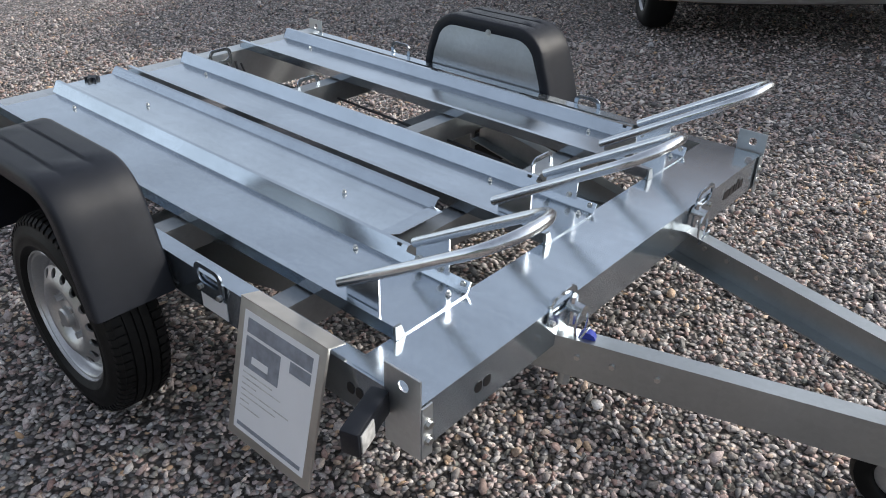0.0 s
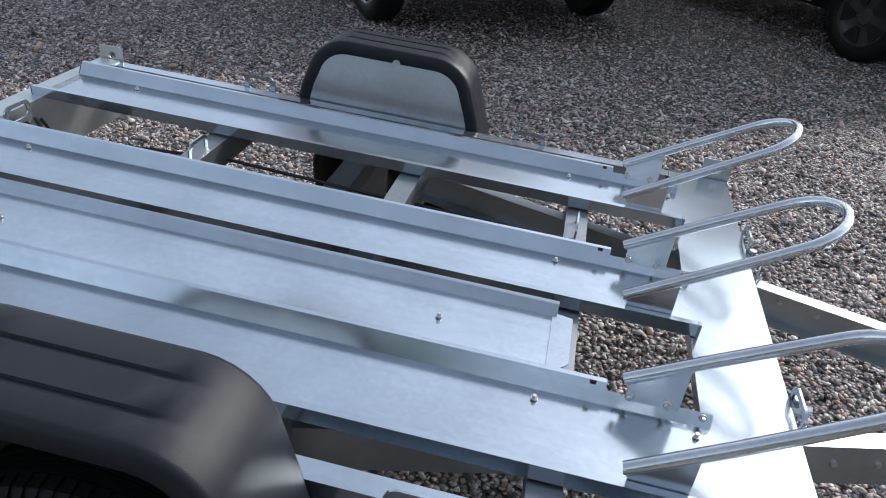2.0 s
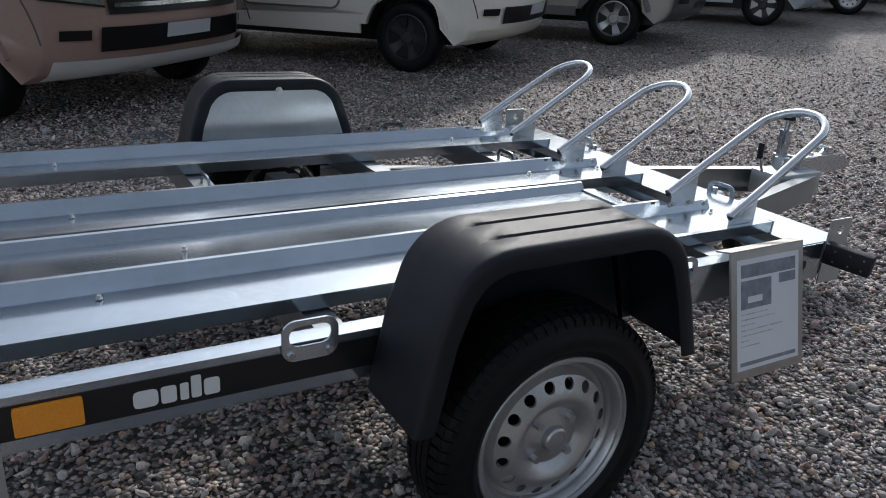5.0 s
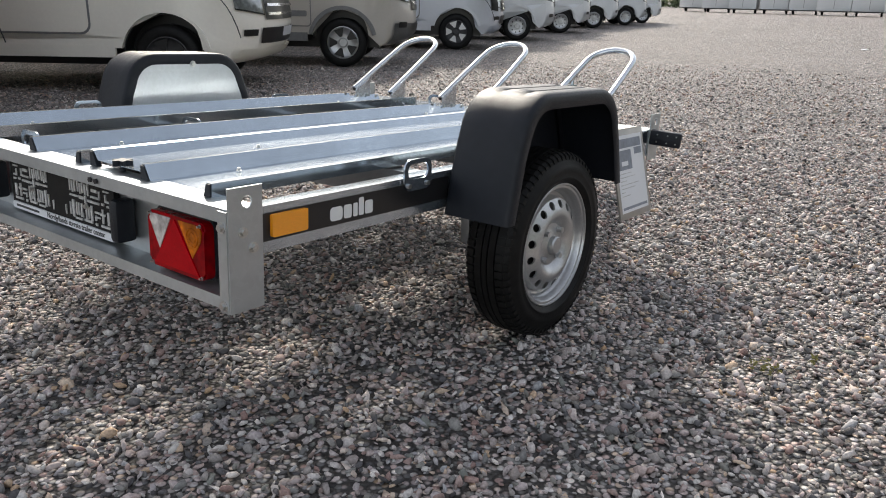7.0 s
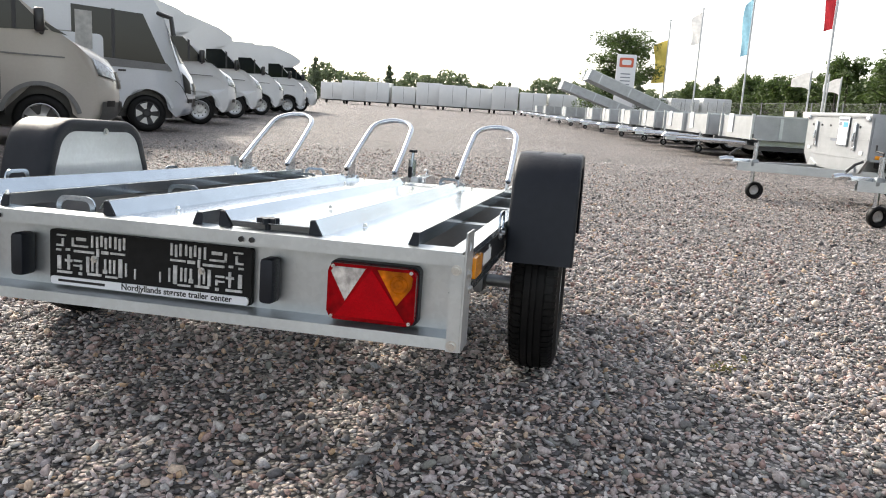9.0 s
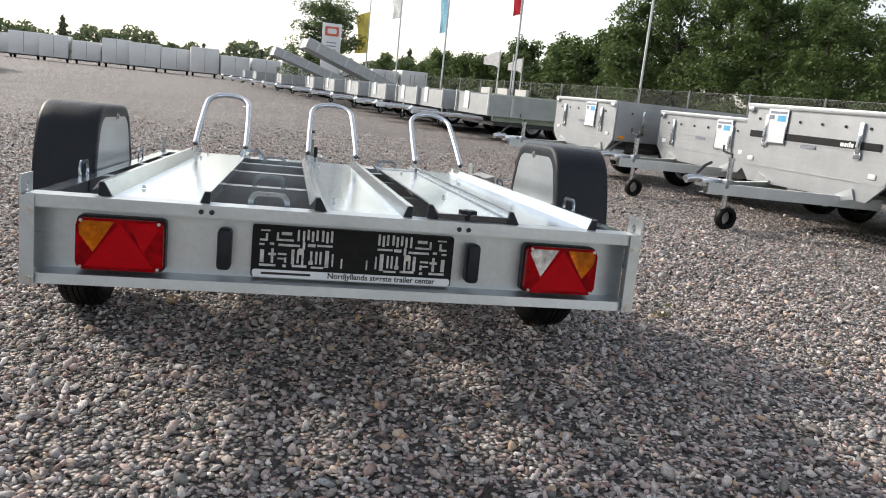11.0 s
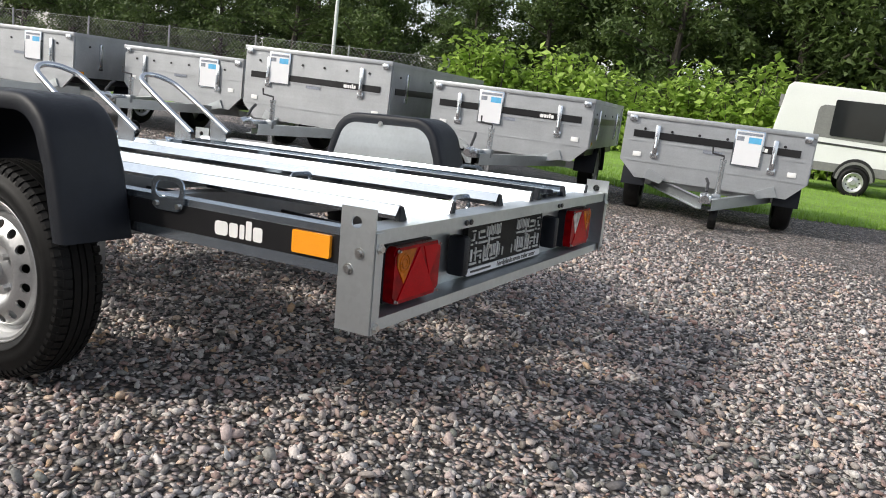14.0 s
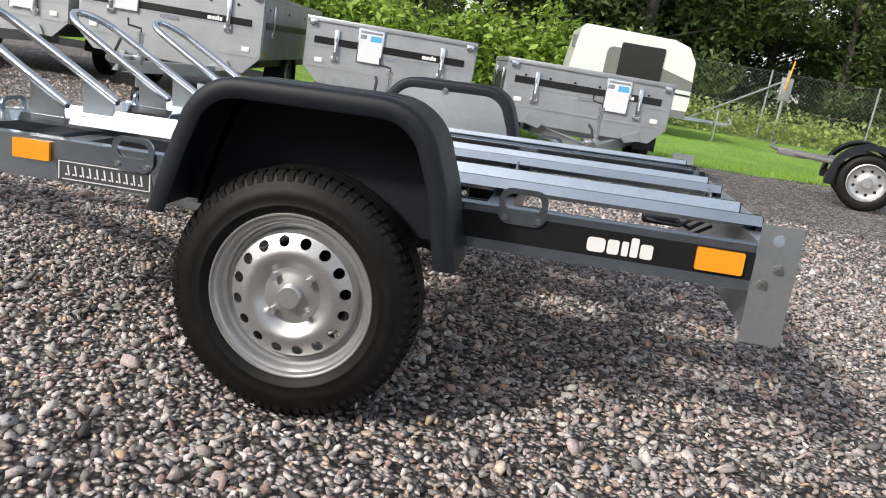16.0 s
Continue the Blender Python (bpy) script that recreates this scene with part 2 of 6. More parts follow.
# ---- ground ----
def ground_material(name):
    """Loose pebbles by Voronoi cells, with shade painted dark into the gaps between."""
    m = bpy.data.materials.new(name)
    m.use_nodes = True
    nt = m.node_tree
    n, l = nt.nodes, nt.links
    b = n["Principled BSDF"]
    b.inputs["Roughness"].default_value = 0.65
    geo = n.new("ShaderNodeTexCoord")
    v = n.new("ShaderNodeTexVoronoi")
    v.inputs["Scale"].default_value = 56
    l.new(geo.outputs["Object"], v.inputs["Vector"])
    ramp = n.new("ShaderNodeValToRGB")
    sep = n.new("ShaderNodeSeparateColor")
    l.new(v.outputs["Color"], sep.inputs[0])
    l.new(sep.outputs[0], ramp.inputs[0])
    stops = PEBBLE_STOPS
    ramp.color_ramp.elements[0].position, ramp.color_ramp.elements[0].color = stops[0][0], (*stops[0][1], 1)
    ramp.color_ramp.elements[1].position, ramp.color_ramp.elements[1].color = stops[-1][0], (*stops[-1][1], 1)
    for p, c in stops[1:-1]:
        e = ramp.color_ramp.elements.new(p)
        e.color = (*c, 1)
    big = n.new("ShaderNodeTexNoise")
    big.inputs["Scale"].default_value, big.inputs["Detail"].default_value = 0.35, 5
    l.new(geo.outputs["Object"], big.inputs["Vector"])
    rng = n.new("ShaderNodeMapRange")
    rng.inputs[1].default_value, rng.inputs[2].default_value, rng.inputs[3].default_value, rng.inputs[4].default_value = 0.3, 0.7, 0.82, 1.15
    l.new(big.outputs[0], rng.inputs[0])
    mul = n.new("ShaderNodeVectorMath")
    mul.operation = "SCALE"
    l.new(ramp.outputs[0], mul.inputs[0])
    l.new(rng.outputs[0], mul.inputs["Scale"])
    # cell edges coloured dark to imitate the shade between stones
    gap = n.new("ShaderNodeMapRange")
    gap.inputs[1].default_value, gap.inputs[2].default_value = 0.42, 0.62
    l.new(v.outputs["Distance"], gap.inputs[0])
    gap_shade = n.new("ShaderNodeMix")
    gap_shade.data_type = "RGBA"
    gap_shade.inputs[7].default_value = (0.035, 0.031, 0.028, 1)
    l.new(gap.outputs[0], gap_shade.inputs[0])
    v2 = n.new("ShaderNodeTexVoronoi")
    v2.inputs["Scale"].default_value = 17
    l.new(geo.outputs["Object"], v2.inputs["Vector"])
    s2 = n.new("ShaderNodeSeparateColor")
    l.new(v2.outputs["Color"], s2.inputs[0])
    r2 = n.new("ShaderNodeMapRange")
    r2.inputs[3].default_value, r2.inputs[4].default_value = 0.55, 1.50
    l.new(s2.outputs[0], r2.inputs[0])
    m2 = n.new("ShaderNodeVectorMath")
    m2.operation = "SCALE"
    l.new(mul.outputs[0], m2.inputs[0])
    l.new(r2.outputs[0], m2.inputs["Scale"])
    l.new(m2.outputs[0], gap_shade.inputs[6])
    l.new(gap_shade.outputs[2], b.inputs["Base Color"])
    bp = n.new("ShaderNodeBump")
    bp.inputs["Strength"].default_value, bp.inputs["Distance"].default_value = 1.0, 0.02
    bp.invert = True
    l.new(v.outputs["Distance"], bp.inputs["Height"])
    l.new(bp.outputs[0], b.inputs["Normal"])
    return m


PEBBLE_STOPS = ((0.0, (0.045, 0.043, 0.044)), (0.10, (0.125, 0.120, 0.124)), (0.20, (0.245, 0.240, 0.225)), (0.30, (0.380, 0.318, 0.298)), (0.38, (0.190, 0.200, 0.180)), (0.46, (0.290, 0.190, 0.168)),
                (0.55, (0.450, 0.362, 0.335)), (0.64, (0.330, 0.335, 0.345)), (0.72, (0.470, 0.385, 0.370)), (0.80, (0.500, 0.480, 0.455)), (0.90, (0.600, 0.545, 0.520)), (0.965, (0.47, 0.32, 0.20)), (1.0, (0.78, 0.74, 0.71)))
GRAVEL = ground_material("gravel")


def ground():
    bm = bmesh.new()
    edges = [-600, -60, -20, 20, 60, 200, 700]
    ys = [-600, -60, -20, 20, 60, 200, 600]
    grid = [[bm.verts.new((x, y, 0)) for y in ys] for x in edges]
    for i in range(len(edges) - 1):
        for j in range(len(ys) - 1):
            bm.faces.new((grid[i][j], grid[i + 1][j], grid[i + 1][j + 1], grid[i][j + 1]))
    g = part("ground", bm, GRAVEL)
    tagged(g, "grey-brown loose gravel yard reaching far away", "ground", kind="structure")


ground()

# ---- the motorcycle trailer ----
PITCH = 2.4
AXLE = 0.291
LIFT = Vector((0, 0, AXLE))
trailer = thing("motorcycle_trailer", "galvanised three-rail motorcycle trailer with black mudguards on gravel", "trailer",
                Matrix.Translation((1.069, 0, AXLE)) @ pose(0, 0, 0, 0, PITCH, 0) @ Matrix.Translation((0, 0, -AXLE)))
TOP = 0.250
REAR, FRONT = -1.070, 1.120
HALF = 0.803


def side_beam(s):
    bm = bmesh.new()
    line = [(s * (HALF - 0.045), TOP - 0.002), (s * HALF, TOP - 0.002), (s * HALF, 0.145), (s * (HALF - 0.045), 0.145)]
    line = line if s < 0 else line[::-1]
    sheet(bm, line, 0.003, "x", -1.0, 1.03)
    return part("side_beam", bm, GALV, trailer)


def rear_beam():
    bm = bmesh.new()
    line = [(REAR, TOP - 0.028), (REAR, TOP), (REAR + 0.070, TOP), (REAR + 0.070, 0.060), (REAR + 0.004, 0.056), (REAR + 0.002, 0.030)]
    sheet(bm, line, 0.003, "y", -HALF + 0.006, HALF - 0.006)
    return part("rear_beam", bm, GALV_DULL, trailer, "galvanised rear crossbeam with the lamps in its channel")


def front_beam():
    bm = bmesh.new()
    line = [(FRONT - 0.185, TOP - 0.028), (FRONT - 0.185, TOP), (FRONT, TOP), (FRONT, 0.140), (FRONT - 0.05, 0.140)]
    sheet(bm, line[::-1], 0.003, "y", -HALF + 0.006, HALF - 0.006)
    return part("front_beam", bm, GALV, trailer, "wide flat galvanised front crossbeam")


def corner_post(x0, x1, z0, z1, s, fx):
    """Upright corner plate with a round hole near its top and a return along the beam."""
    bm = bmesh.new()
    cx, cz, r, zl = (x0 + x1) / 2 + 0.004, z1 - 0.032, 0.013, z1 - 0.070
    corners = [math.atan2(z - cz, x - cx) % (2 * math.pi) for x, z in ((x1, z1), (x0, z1), (x0, zl), (x1, zl))]
    angles = sorted([2 * math.pi * k / 20 for k in range(20)] + corners)
    inner, outer = [], []
    for a in angles:
        dx, dz = math.cos(a), math.sin(a)
        best = min((x1 - cx) / dx if dx > 1e-6 else (x0 - cx) / dx if dx < -1e-6 else 9, (z1 - cz) / dz if dz > 1e-6 else (zl - cz) / dz if dz < -1e-6 else 9)
        inner.append((cx + dx * r, cz + dz * r))
        outer.append((cx + dx * best, cz + dz * best))
    y0, y1 = s * (HALF + 0.001), s * (HALF + 0.005)
    plate_hole(bm, outer, inner, "y", y0, y1)
    box(bm, x0, x1, min(y0, y1), max(y0, y1), z0, zl)
    e = x0 if fx < 0 else x1
    ya, yb = sorted((s * (HALF + 0.0005), s * (HALF - 0.028)))
    box(bm, e - 0.002, e + 0.002, ya, yb, z0, TOP - 0.001)
    return part("corner_post", bm, GALV_DULL, trailer)


for s in (-1, 1):
    side_beam(s)
    corner_post(REAR - 0.008, REAR + 0.080, 0.030, 0.298, s, -1)
    corner_post(FRONT - 0.085, FRONT + 0.006, 0.125, 0.315, s, 1)
    for x, z in ((REAR + 0.028, 0.202), (REAR + 0.054, 0.165)):
        bolt(trailer, (x, s * (HALF + 0.005), z), "y", s, 0.008)
    for z in (0.205, 0.165):
        bolt(trailer, (FRONT + 0.008, s * (HALF - 0.016), z), "x", 1, 0.008)
    bolt(trailer, (REAR - 0.010, s * (HALF - 0.015), 0.215), "x", -1, 0.008)
    bolt(trailer, (REAR - 0.010, s * (HALF - 0.015), 0.045), "x", -1, 0.008)
rear_beam()
front_beam()


# cross members under the rails
def cross_member(x):
    bm = bmesh.new()
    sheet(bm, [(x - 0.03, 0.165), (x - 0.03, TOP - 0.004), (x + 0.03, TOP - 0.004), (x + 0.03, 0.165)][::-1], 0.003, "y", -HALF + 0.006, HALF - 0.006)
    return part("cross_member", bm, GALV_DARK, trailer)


for x in (-0.42, 0.17, 0.66):
    cross_member(x)

# axle: square tube with swing arms
bm = bmesh.new()
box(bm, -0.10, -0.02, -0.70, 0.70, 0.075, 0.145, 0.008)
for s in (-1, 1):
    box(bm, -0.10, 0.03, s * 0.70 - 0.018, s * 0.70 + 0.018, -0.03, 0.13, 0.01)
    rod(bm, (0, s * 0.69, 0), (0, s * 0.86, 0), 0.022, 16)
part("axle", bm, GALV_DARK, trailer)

# drawbar legs, running from under the frame to the coupling
for s in (-1, 1):
    bm = bmesh.new()
    d = Vector((2.02 - 0.10, -s * (0.655 - 0.083), 0))
    ln, ang = d.length, math.atan2(d.y, d.x)
    m = Matrix.Translation((0.10, s * 0.655, 0)) @ Matrix.Rotation(ang, 4, "Z")
    line = [(-s * 0.045, 0.168), (0, 0.168), (0, 0.066), (-s * 0.045, 0.066)]
    sheet(bm, line if s < 0 else line[::-1], 0.004, "x", 0, ln)
    bmesh.ops.transform(bm, matrix=m, verts=bm.verts)
    leg = part("drawbar", bm, GALV_GREY, trailer, "galvanised channel-section drawbar leg")
    for k in (1.12, 1.20, 1.30):
        p = m @ Vector((k, s * 0.001, 0.125))
        bm = bmesh.new()
        nn = (m.to_3x3() @ Vector((0, s, 0)))
        tube(bm, [p - nn * 0.012, p + nn * 0.006], 0.007, 6)
        part("bolt", bm, BOLT, leg)


# ---- wheel rails with hoops ----
def wheel_rail(yl, yr, x0, x1, hoop=True, wall=0.037, plug=0.040):
    """A trough with two leaning hollow walls: a folded one at yl and one with an outer flange at yr."""
    bm = bmesh.new()
    z = TOP + 0.003
    base = [(yr + 0.001, z - 0.001), (yr, z + 0.031), (yr + 0.016, z + 0.031), (yr + 0.028, z), (yl - 0.018, z), (yl + 0.003, z + wall), (yl + 0.015, z + wall)] + ([(yl + plug * 0.75, z + wall * 0.4)] if plug > 0.02 else [])
    if not hoop:
        base = [(yr, z + 0.030), (yr, z + 0.020), (yr + 0.008, z + 0.018), (yl - 0.014, z + 0.018), (yl + 0.003, z + wall), (yl + 0.012, z + wall + 0.002)]
    xa = x1 - 0.20 if hoop else x1
    sheet(bm, base[::-1], 0.0018, "x", x0, xa)
    if hoop:
        low = base[:5] + [(yl - 0.004, z + 0.025)]
        sheet(bm, low[::-1], 0.0018, "x", xa, x1)
    rail = part("wheel_rail", bm, GALV, trailer, "bright galvanised motorcycle wheel rail")
    # black end plugs closing the hollow walls
    zt = z + wall - 0.003
    wedges = [[(yl - 0.015, z + 0.001), (yl + 0.002, zt), (yl + 0.014, zt), (yl + 0.016, z + 0.001)]]
    if hoop:
        wedges.append([(yr + 0.002, z + 0.001), (yr + 0.001, z + 0.029), (yr + 0.015, z + 0.029), (yr + 0.025, z + 0.001)])
    for pts in wedges:
        bm = bmesh.new()
        prism(bm, pts, "x", x0 - 0.004, x0 + 0.010)
        part("end_cap", bm, PLASTIC, rail, "black plastic end cap")
    if hoop:
        bm = bmesh.new()
        prism(bm, [(yr, z - 0.002), (yr - 0.001, z + 0.032), (yr + 0.016, z + 0.032), (yr + 0.029, z - 0.002)], "x", x1 - 0.004, x1 + 0.003)
        part("end_cap", bm, GALV_DARK, rail, "dark folded rail end")
    if not hoop:
        bm = bmesh.new()
        prism(bm, [(x1 - 0.010, yr + 0.010), (x1 + 0.004, yr + 0.010), (x1 + 0.034, yr + 0.045), (x1 + 0.034, yl - 0.015), (x1 - 0.010, yl - 0.006)], "z", z + 0.0205, z + 0.0225)
        part("tab", bm, GALV, rail)
        for x in (-0.60, 0.40):
            bolt(rail, (x, (yl + yr) / 2, z + 0.0205), "z", 1, 0.0045)
        return rail
    for x in (-0.80, 0.62, 0.92):
        bolt(rail, (x, (yl + yr) / 2 + 0.075, z + 0.0025), "z", 1, 0.0045)
    # wheel hoop: bent tube welded on two brackets
    cy, half, r0 = (yl + yr) / 2 + 0.005, 0.117, 0.0125
    foot, tip, zt = Vector((0.775, 0, 0.312)), 1.185, 0.556
    ux = Vector((tip - foot.x, 0, zt - foot.z)).normalized()
    ln = (Vector((tip, 0, zt)) - foot).length
    pts = [(0, -half), (ln * 0.35, -half + 0.003), (ln * 0.62, -half + 0.008)]
    r = half - 0.012
    pts += [(ln - r + r * math.sin(radians(a)), -r * math.cos(radians(a))) for a in range(0, 181, 12)]
    pts += [(ln * 0.62, half - 0.008), (ln * 0.35, half - 0.003), (0, half)]
    bm = bmesh.new()
    tube(bm, [(foot.x + ux.x * u, cy + v, foot.z + ux.z * u) for u, v in pts], r0, 12)
    h = part("wheel_hoop", bm, ZINC, rail, "bent zinc-plated tube wheel hoop")
    for v in (-half, half):
        bm = bmesh.new()
        rod(bm, (foot.x - 0.001, cy + v, foot.z), (foot.x + 0.0015, cy + v, foot.z), 0.0095, 12)
        part("tube_opening", bm, BLACK, h, "dark open tube end")
    for v, yy in ((half, yl - 0.007), (-half, yr + 0.020)):
        bm = bmesh.new()
        prism(bm, [(0.785, z + 0.004), (0.885, z + 0.004), (0.885, 0.378), (0.785, 0.318)], "y", yy - 0.0015, yy + 0.0025)
        b = part("hoop_bracket", bm, ZINC, rail)
        if v > 0:
            for x in (0.792, 0.862):
                bolt(b, (x, yy - 0.0015, z + 0.026), "y", -1, 0.0055)
            bolt(b, (0.930, yl - 0.0085, z + 0.017), "y", -1, 0.0050)
    bm = bmesh.new()
    box(bm, 0.716, 0.728, yl - 0.0012, yl + 0.0012, z + 0.026, z + 0.038)
    part("slot", bm, BLACK, rail)
    return rail


wheel_rail(-0.443, -0.690, -1.028, 0.948, plug=0.010)
wheel_rail(0.089, -0.158, -1.028, 0.948)
wheel_rail(0.625, 0.370, -1.028, 0.948)
wheel_rail(-0.215, -0.436, -1.024, 0.640, hoop=False, wall=0.040, plug=0.012)


# ---- mudguards ----
def fender_outline(off, n=7):
    """Flat-topped arch across x and z, grown inward by off."""
    pts = [(-0.365 + off, 0.130)]
    pts += [(-0.330 + off, 0.300)]
    pts += arc(-0.175, 0.330, 0.138 - off, 168, 92, n)
    pts += [(-0.12, 0.468 - off), (-0.02, 0.468 - off), (0.08, 0.468 - off)]
    pts += arc(0.125, 0.330, 0.138 - off, 88, 15, n)
    pts += [(0.285 - off, 0.290), (0.325 - off, 0.160)]
    return pts


def mudguard(s):
    yin, yout = HALF + 0.008, 1.005 if s > 0 else 1.021
    bm = bmesh.new()
    n = len(fender_outline(0))
    # rings across the width: outer face flange, rounded shoulder, crown with two grooves, inner flange
    rows = [(0.044, yout - 0.004), (0.040, yout), (0.012, yout), (0.003, yout - 0.005), (0.0, yout - 0.014)]
    for g in (0.70, 0.34):
        w = yin + (yout - yin) * g
        rows += [(0.0, w + 0.007), (-1, w + 0.004), (-1, w - 0.004), (0.0, w - 0.007)]
    rows += [(0.0, yin + 0.012), (0.004, yin + 0.003), (0.012, yin), (0.042, yin), (0.045, yin + 0.003)]
    # underside
    rows += [(0.045, yin + 0.006), (0.007, yin + 0.006), (0.007, yout - 0.006), (0.043, yout - 0.006)]
    rings = [[bm.verts.new((x, s * y, z - (0.005 if o < 0 and z > 0.4665 else 0.0))) for x, z in fender_outline(max(o, 0.0))] for o, y in rows]
    for i in range(len(rings)):
        a, b = rings[i], rings[(i + 1) % len(rings)]
        for k in range(n - 1):
            bm.faces.new((a[k], a[k + 1], b[k + 1], b[k]))
    g = part("mudguard", bm, PLASTIC, trailer, "black plastic mudguard with grooved crown", 50)
    bm = bmesh.new()
    line = fender_outline(0.030)
    prism(bm, [(line[0][0], 0.15)] + line[1:-1] + [(line[-1][0], 0.15)], "y", s * (yin + 0.0015), s * (yin + 0.0035))
    part("side_plate", bm, GALV_DULL, g, "flat galvanised plate closing the mudguard's inner side")
    # black sheet over the plate paints in the shade behind the wheel
    bm = bmesh.new()
    prism(bm, [(line[0][0], 0.15)] + line[1:-1] + [(line[-1][0], 0.15)], "y", s * (yin + 0.0040), s * (yin + 0.0060))
    part("arch_shade", bm, PLASTIC, g, "black sheet imitating the shade inside the mudguard")
    bolt(g, (-0.005, s * yin, 0.425), "y", -s, 0.009)
    return g


# ---- road wheels ----
TYRE_R = 0.289


def road_wheel(s):
    w = new("wheel")
    w.parent = trailer
    tagged(w, "road wheel with black tyre on a silver steel rim")
    # tyre carcass, profile of (radius, y) with y positive outward
    c = 0.884 if s > 0 else 0.905
    mid, k9 = (0.892, 0.9) if s > 0 else (c, 1.0)
    prof = [(0.186, c + 0.060), (0.196, c + 0.072), (0.206, c + 0.0775), (0.208, c + 0.0800), (0.212, c + 0.0800), (0.214, c + 0.0785), (0.228, c + 0.082), (0.244, c + 0.0805), (0.246, c + 0.0785), (0.256, c + 0.076), (0.272, c + 0.066), (0.281, c + 0.058), (0.281, c - 0.058), (0.272, c - 0.066), (0.252, c - 0.078), (0.225, c - 0.082), (0.196, c - 0.072), (0.186, c - 0.060)]
    bm = bmesh.new()
    lathe(bm, [(r, s * (mid + (y - c) * k9)) for r, y in prof], 64, closed=True)
    part("tyre", bm, RUBBER, w, "black tyre with ribbed tread", 60)
    bm = bmesh.new()
    # tread: five ribs, the shoulder ones cut into blocks
    nseg = 72
    for k in range(nseg):
        a0 = 2 * math.pi * k / nseg
        for j, (y0, y1, cut) in enumerate(((-0.060, -0.037, 0.72), (-0.032, -0.012, 1.0), (-0.007, 0.007, 1.0), (0.012, 0.032, 1.0), (0.037, 0.060, 0.72))):
            a1 = a0 + 2 * math.pi / nseg * cut
            sh = 0.6 * 2 * math.pi / nseg * (1 if j % 2 else 0)
            ring = []
            for a in (a0 + sh, a1 + sh):
                for rr, yy in ((0.279, y0), (TYRE_R - (0.005 if j == 0 else 0), y0), (TYRE_R - (0.005 if j == 4 else 0), y1), (0.279, y1)):
                    ring.append(bm.verts.new((rr * math.cos(a), s * (mid + yy * k9), rr * math.sin(a))))
            for f in ((0, 1, 2, 3), (7, 6, 5, 4), (1, 5, 6, 2), (0, 4, 5, 1), (2, 6, 7, 3)):
                bm.faces.new([ring[i] for i in f])
        # lugs wrapping over both shoulders
        for g in (-1, 1):
            ring = []
            for a in (a0, a0 + 2 * math.pi / nseg * 0.58):
                for rr, yy in ((0.276, 0.056), (TYRE_R - 0.0045, 0.057), (0.2735, 0.0715), (0.262, 0.0735)):
                    ring.append(bm.verts.new((rr * math.cos(a), s * (mid + g * yy * k9), rr * math.sin(a))))
            for f in ((0, 1, 2, 3), (7, 6, 5, 4), (1, 5, 6, 2), (0, 4, 5, 1), (2, 6, 7, 3)):
                bm.faces.new([ring[i] for i in f])
    part("tread", bm, RUBBER, w, "", 20)
    # rim: flange, well, and a dished disc with sixteen holes
    y = c + 0.062
    bm = bmesh.new()
    rim_line = [(0.190, 0.008), (0.1935, 0.004), (0.190, -0.004), (0.181, -0.006), (0.179, -0.022), (0.172, -0.030), (0.160, -0.036), (0.158, -0.060), (0.158, -0.115), (0.150, -0.115),
                (0.150, -0.038), (0.1615, -0.034), (0.1645, -0.026), (0.1675, -0.024), (0.1715, -0.017), (0.1735, -0.004), (0.178, 0.001), (0.1845, 0.0015), (0.187, 0.008)]
    lathe(bm, [(r, s * (y + a)) for r, a in rim_line], 72, closed=True)
    rim = part("rim", bm, RIM, w, "silver painted steel rim", 40)
    bm = bmesh.new()
    holes, rh, rc = 16, 0.0125, 0.127
    yd = y - 0.026
    def disc_y(r):
        for (r0, a0), (r1, a1) in zip(DISC[:-1], DISC[1:]):
            if r0 <= r <= r1:
                return a0 + (a1 - a0) * (r - r0) / (r1 - r0)
        return DISC[-1][1]
    DISC = [(0.0, 0.020), (0.036, 0.020), (0.048, 0.013), (0.066, 0.012), (0.078, 0.022), (0.092, 0.033), (0.104, 0.034), (0.143, 0.014), (0.150, -0.006), (0.153, -0.020)]
    nn = 96
    band = (0.104, 0.150)
    for (r0, a0), (r1, a1) in zip(DISC[:-1], DISC[1:]):
        if r0 >= band[0] - 1e-6 and r1 <= 0.1431:
            continue
        for k in range(nn):
            t0, t1 = 2 * math.pi * k / nn, 2 * math.pi * (k + 1) / nn
            q = [(r0, a0, t0), (r1, a1, t0), (r1, a1, t1), (r0, a0, t1)] if r0 > 0 else [(r0, a0, t0), (r1, a1, t0), (r1, a1, t1)]
            bm.faces.new([bm.verts.new((r * math.cos(t), s * (yd + a), r * math.sin(t))) for r, a, t in q])
    # band with holes
    for h in range(holes):
        ta, tb = 2 * math.pi * h / holes, 2 * math.pi * (h + 1) / holes
        tc = (ta + tb) / 2
        m3 = 24
        ring = [(0.143, ta + (tb - ta) * k / 6) for k in range(6)] + [(0.143 - 0.039 * k / 6, tb) for k in range(6)] + [(0.104, tb - (tb - ta) * k / 6) for k in range(6)] + [(0.104 + 0.039 * k / 6, ta) for k in range(6)]
        rim_pts, hole_pts = ring, []
        for r, t in ring:
            a = math.atan2((t - tc) * rc, r - rc)
            hole_pts.append((rc + rh * math.cos(a), tc + rh * math.sin(a) / rc))
        for k in range(m3):
            j = (k + 1) % m3
            quad = (rim_pts[k], rim_pts[j], hole_pts[j], hole_pts[k])
            bm.faces.new([bm.verts.new((r * math.cos(t), s * (yd + disc_y(r)), r * math.sin(t))) for r, t in quad])
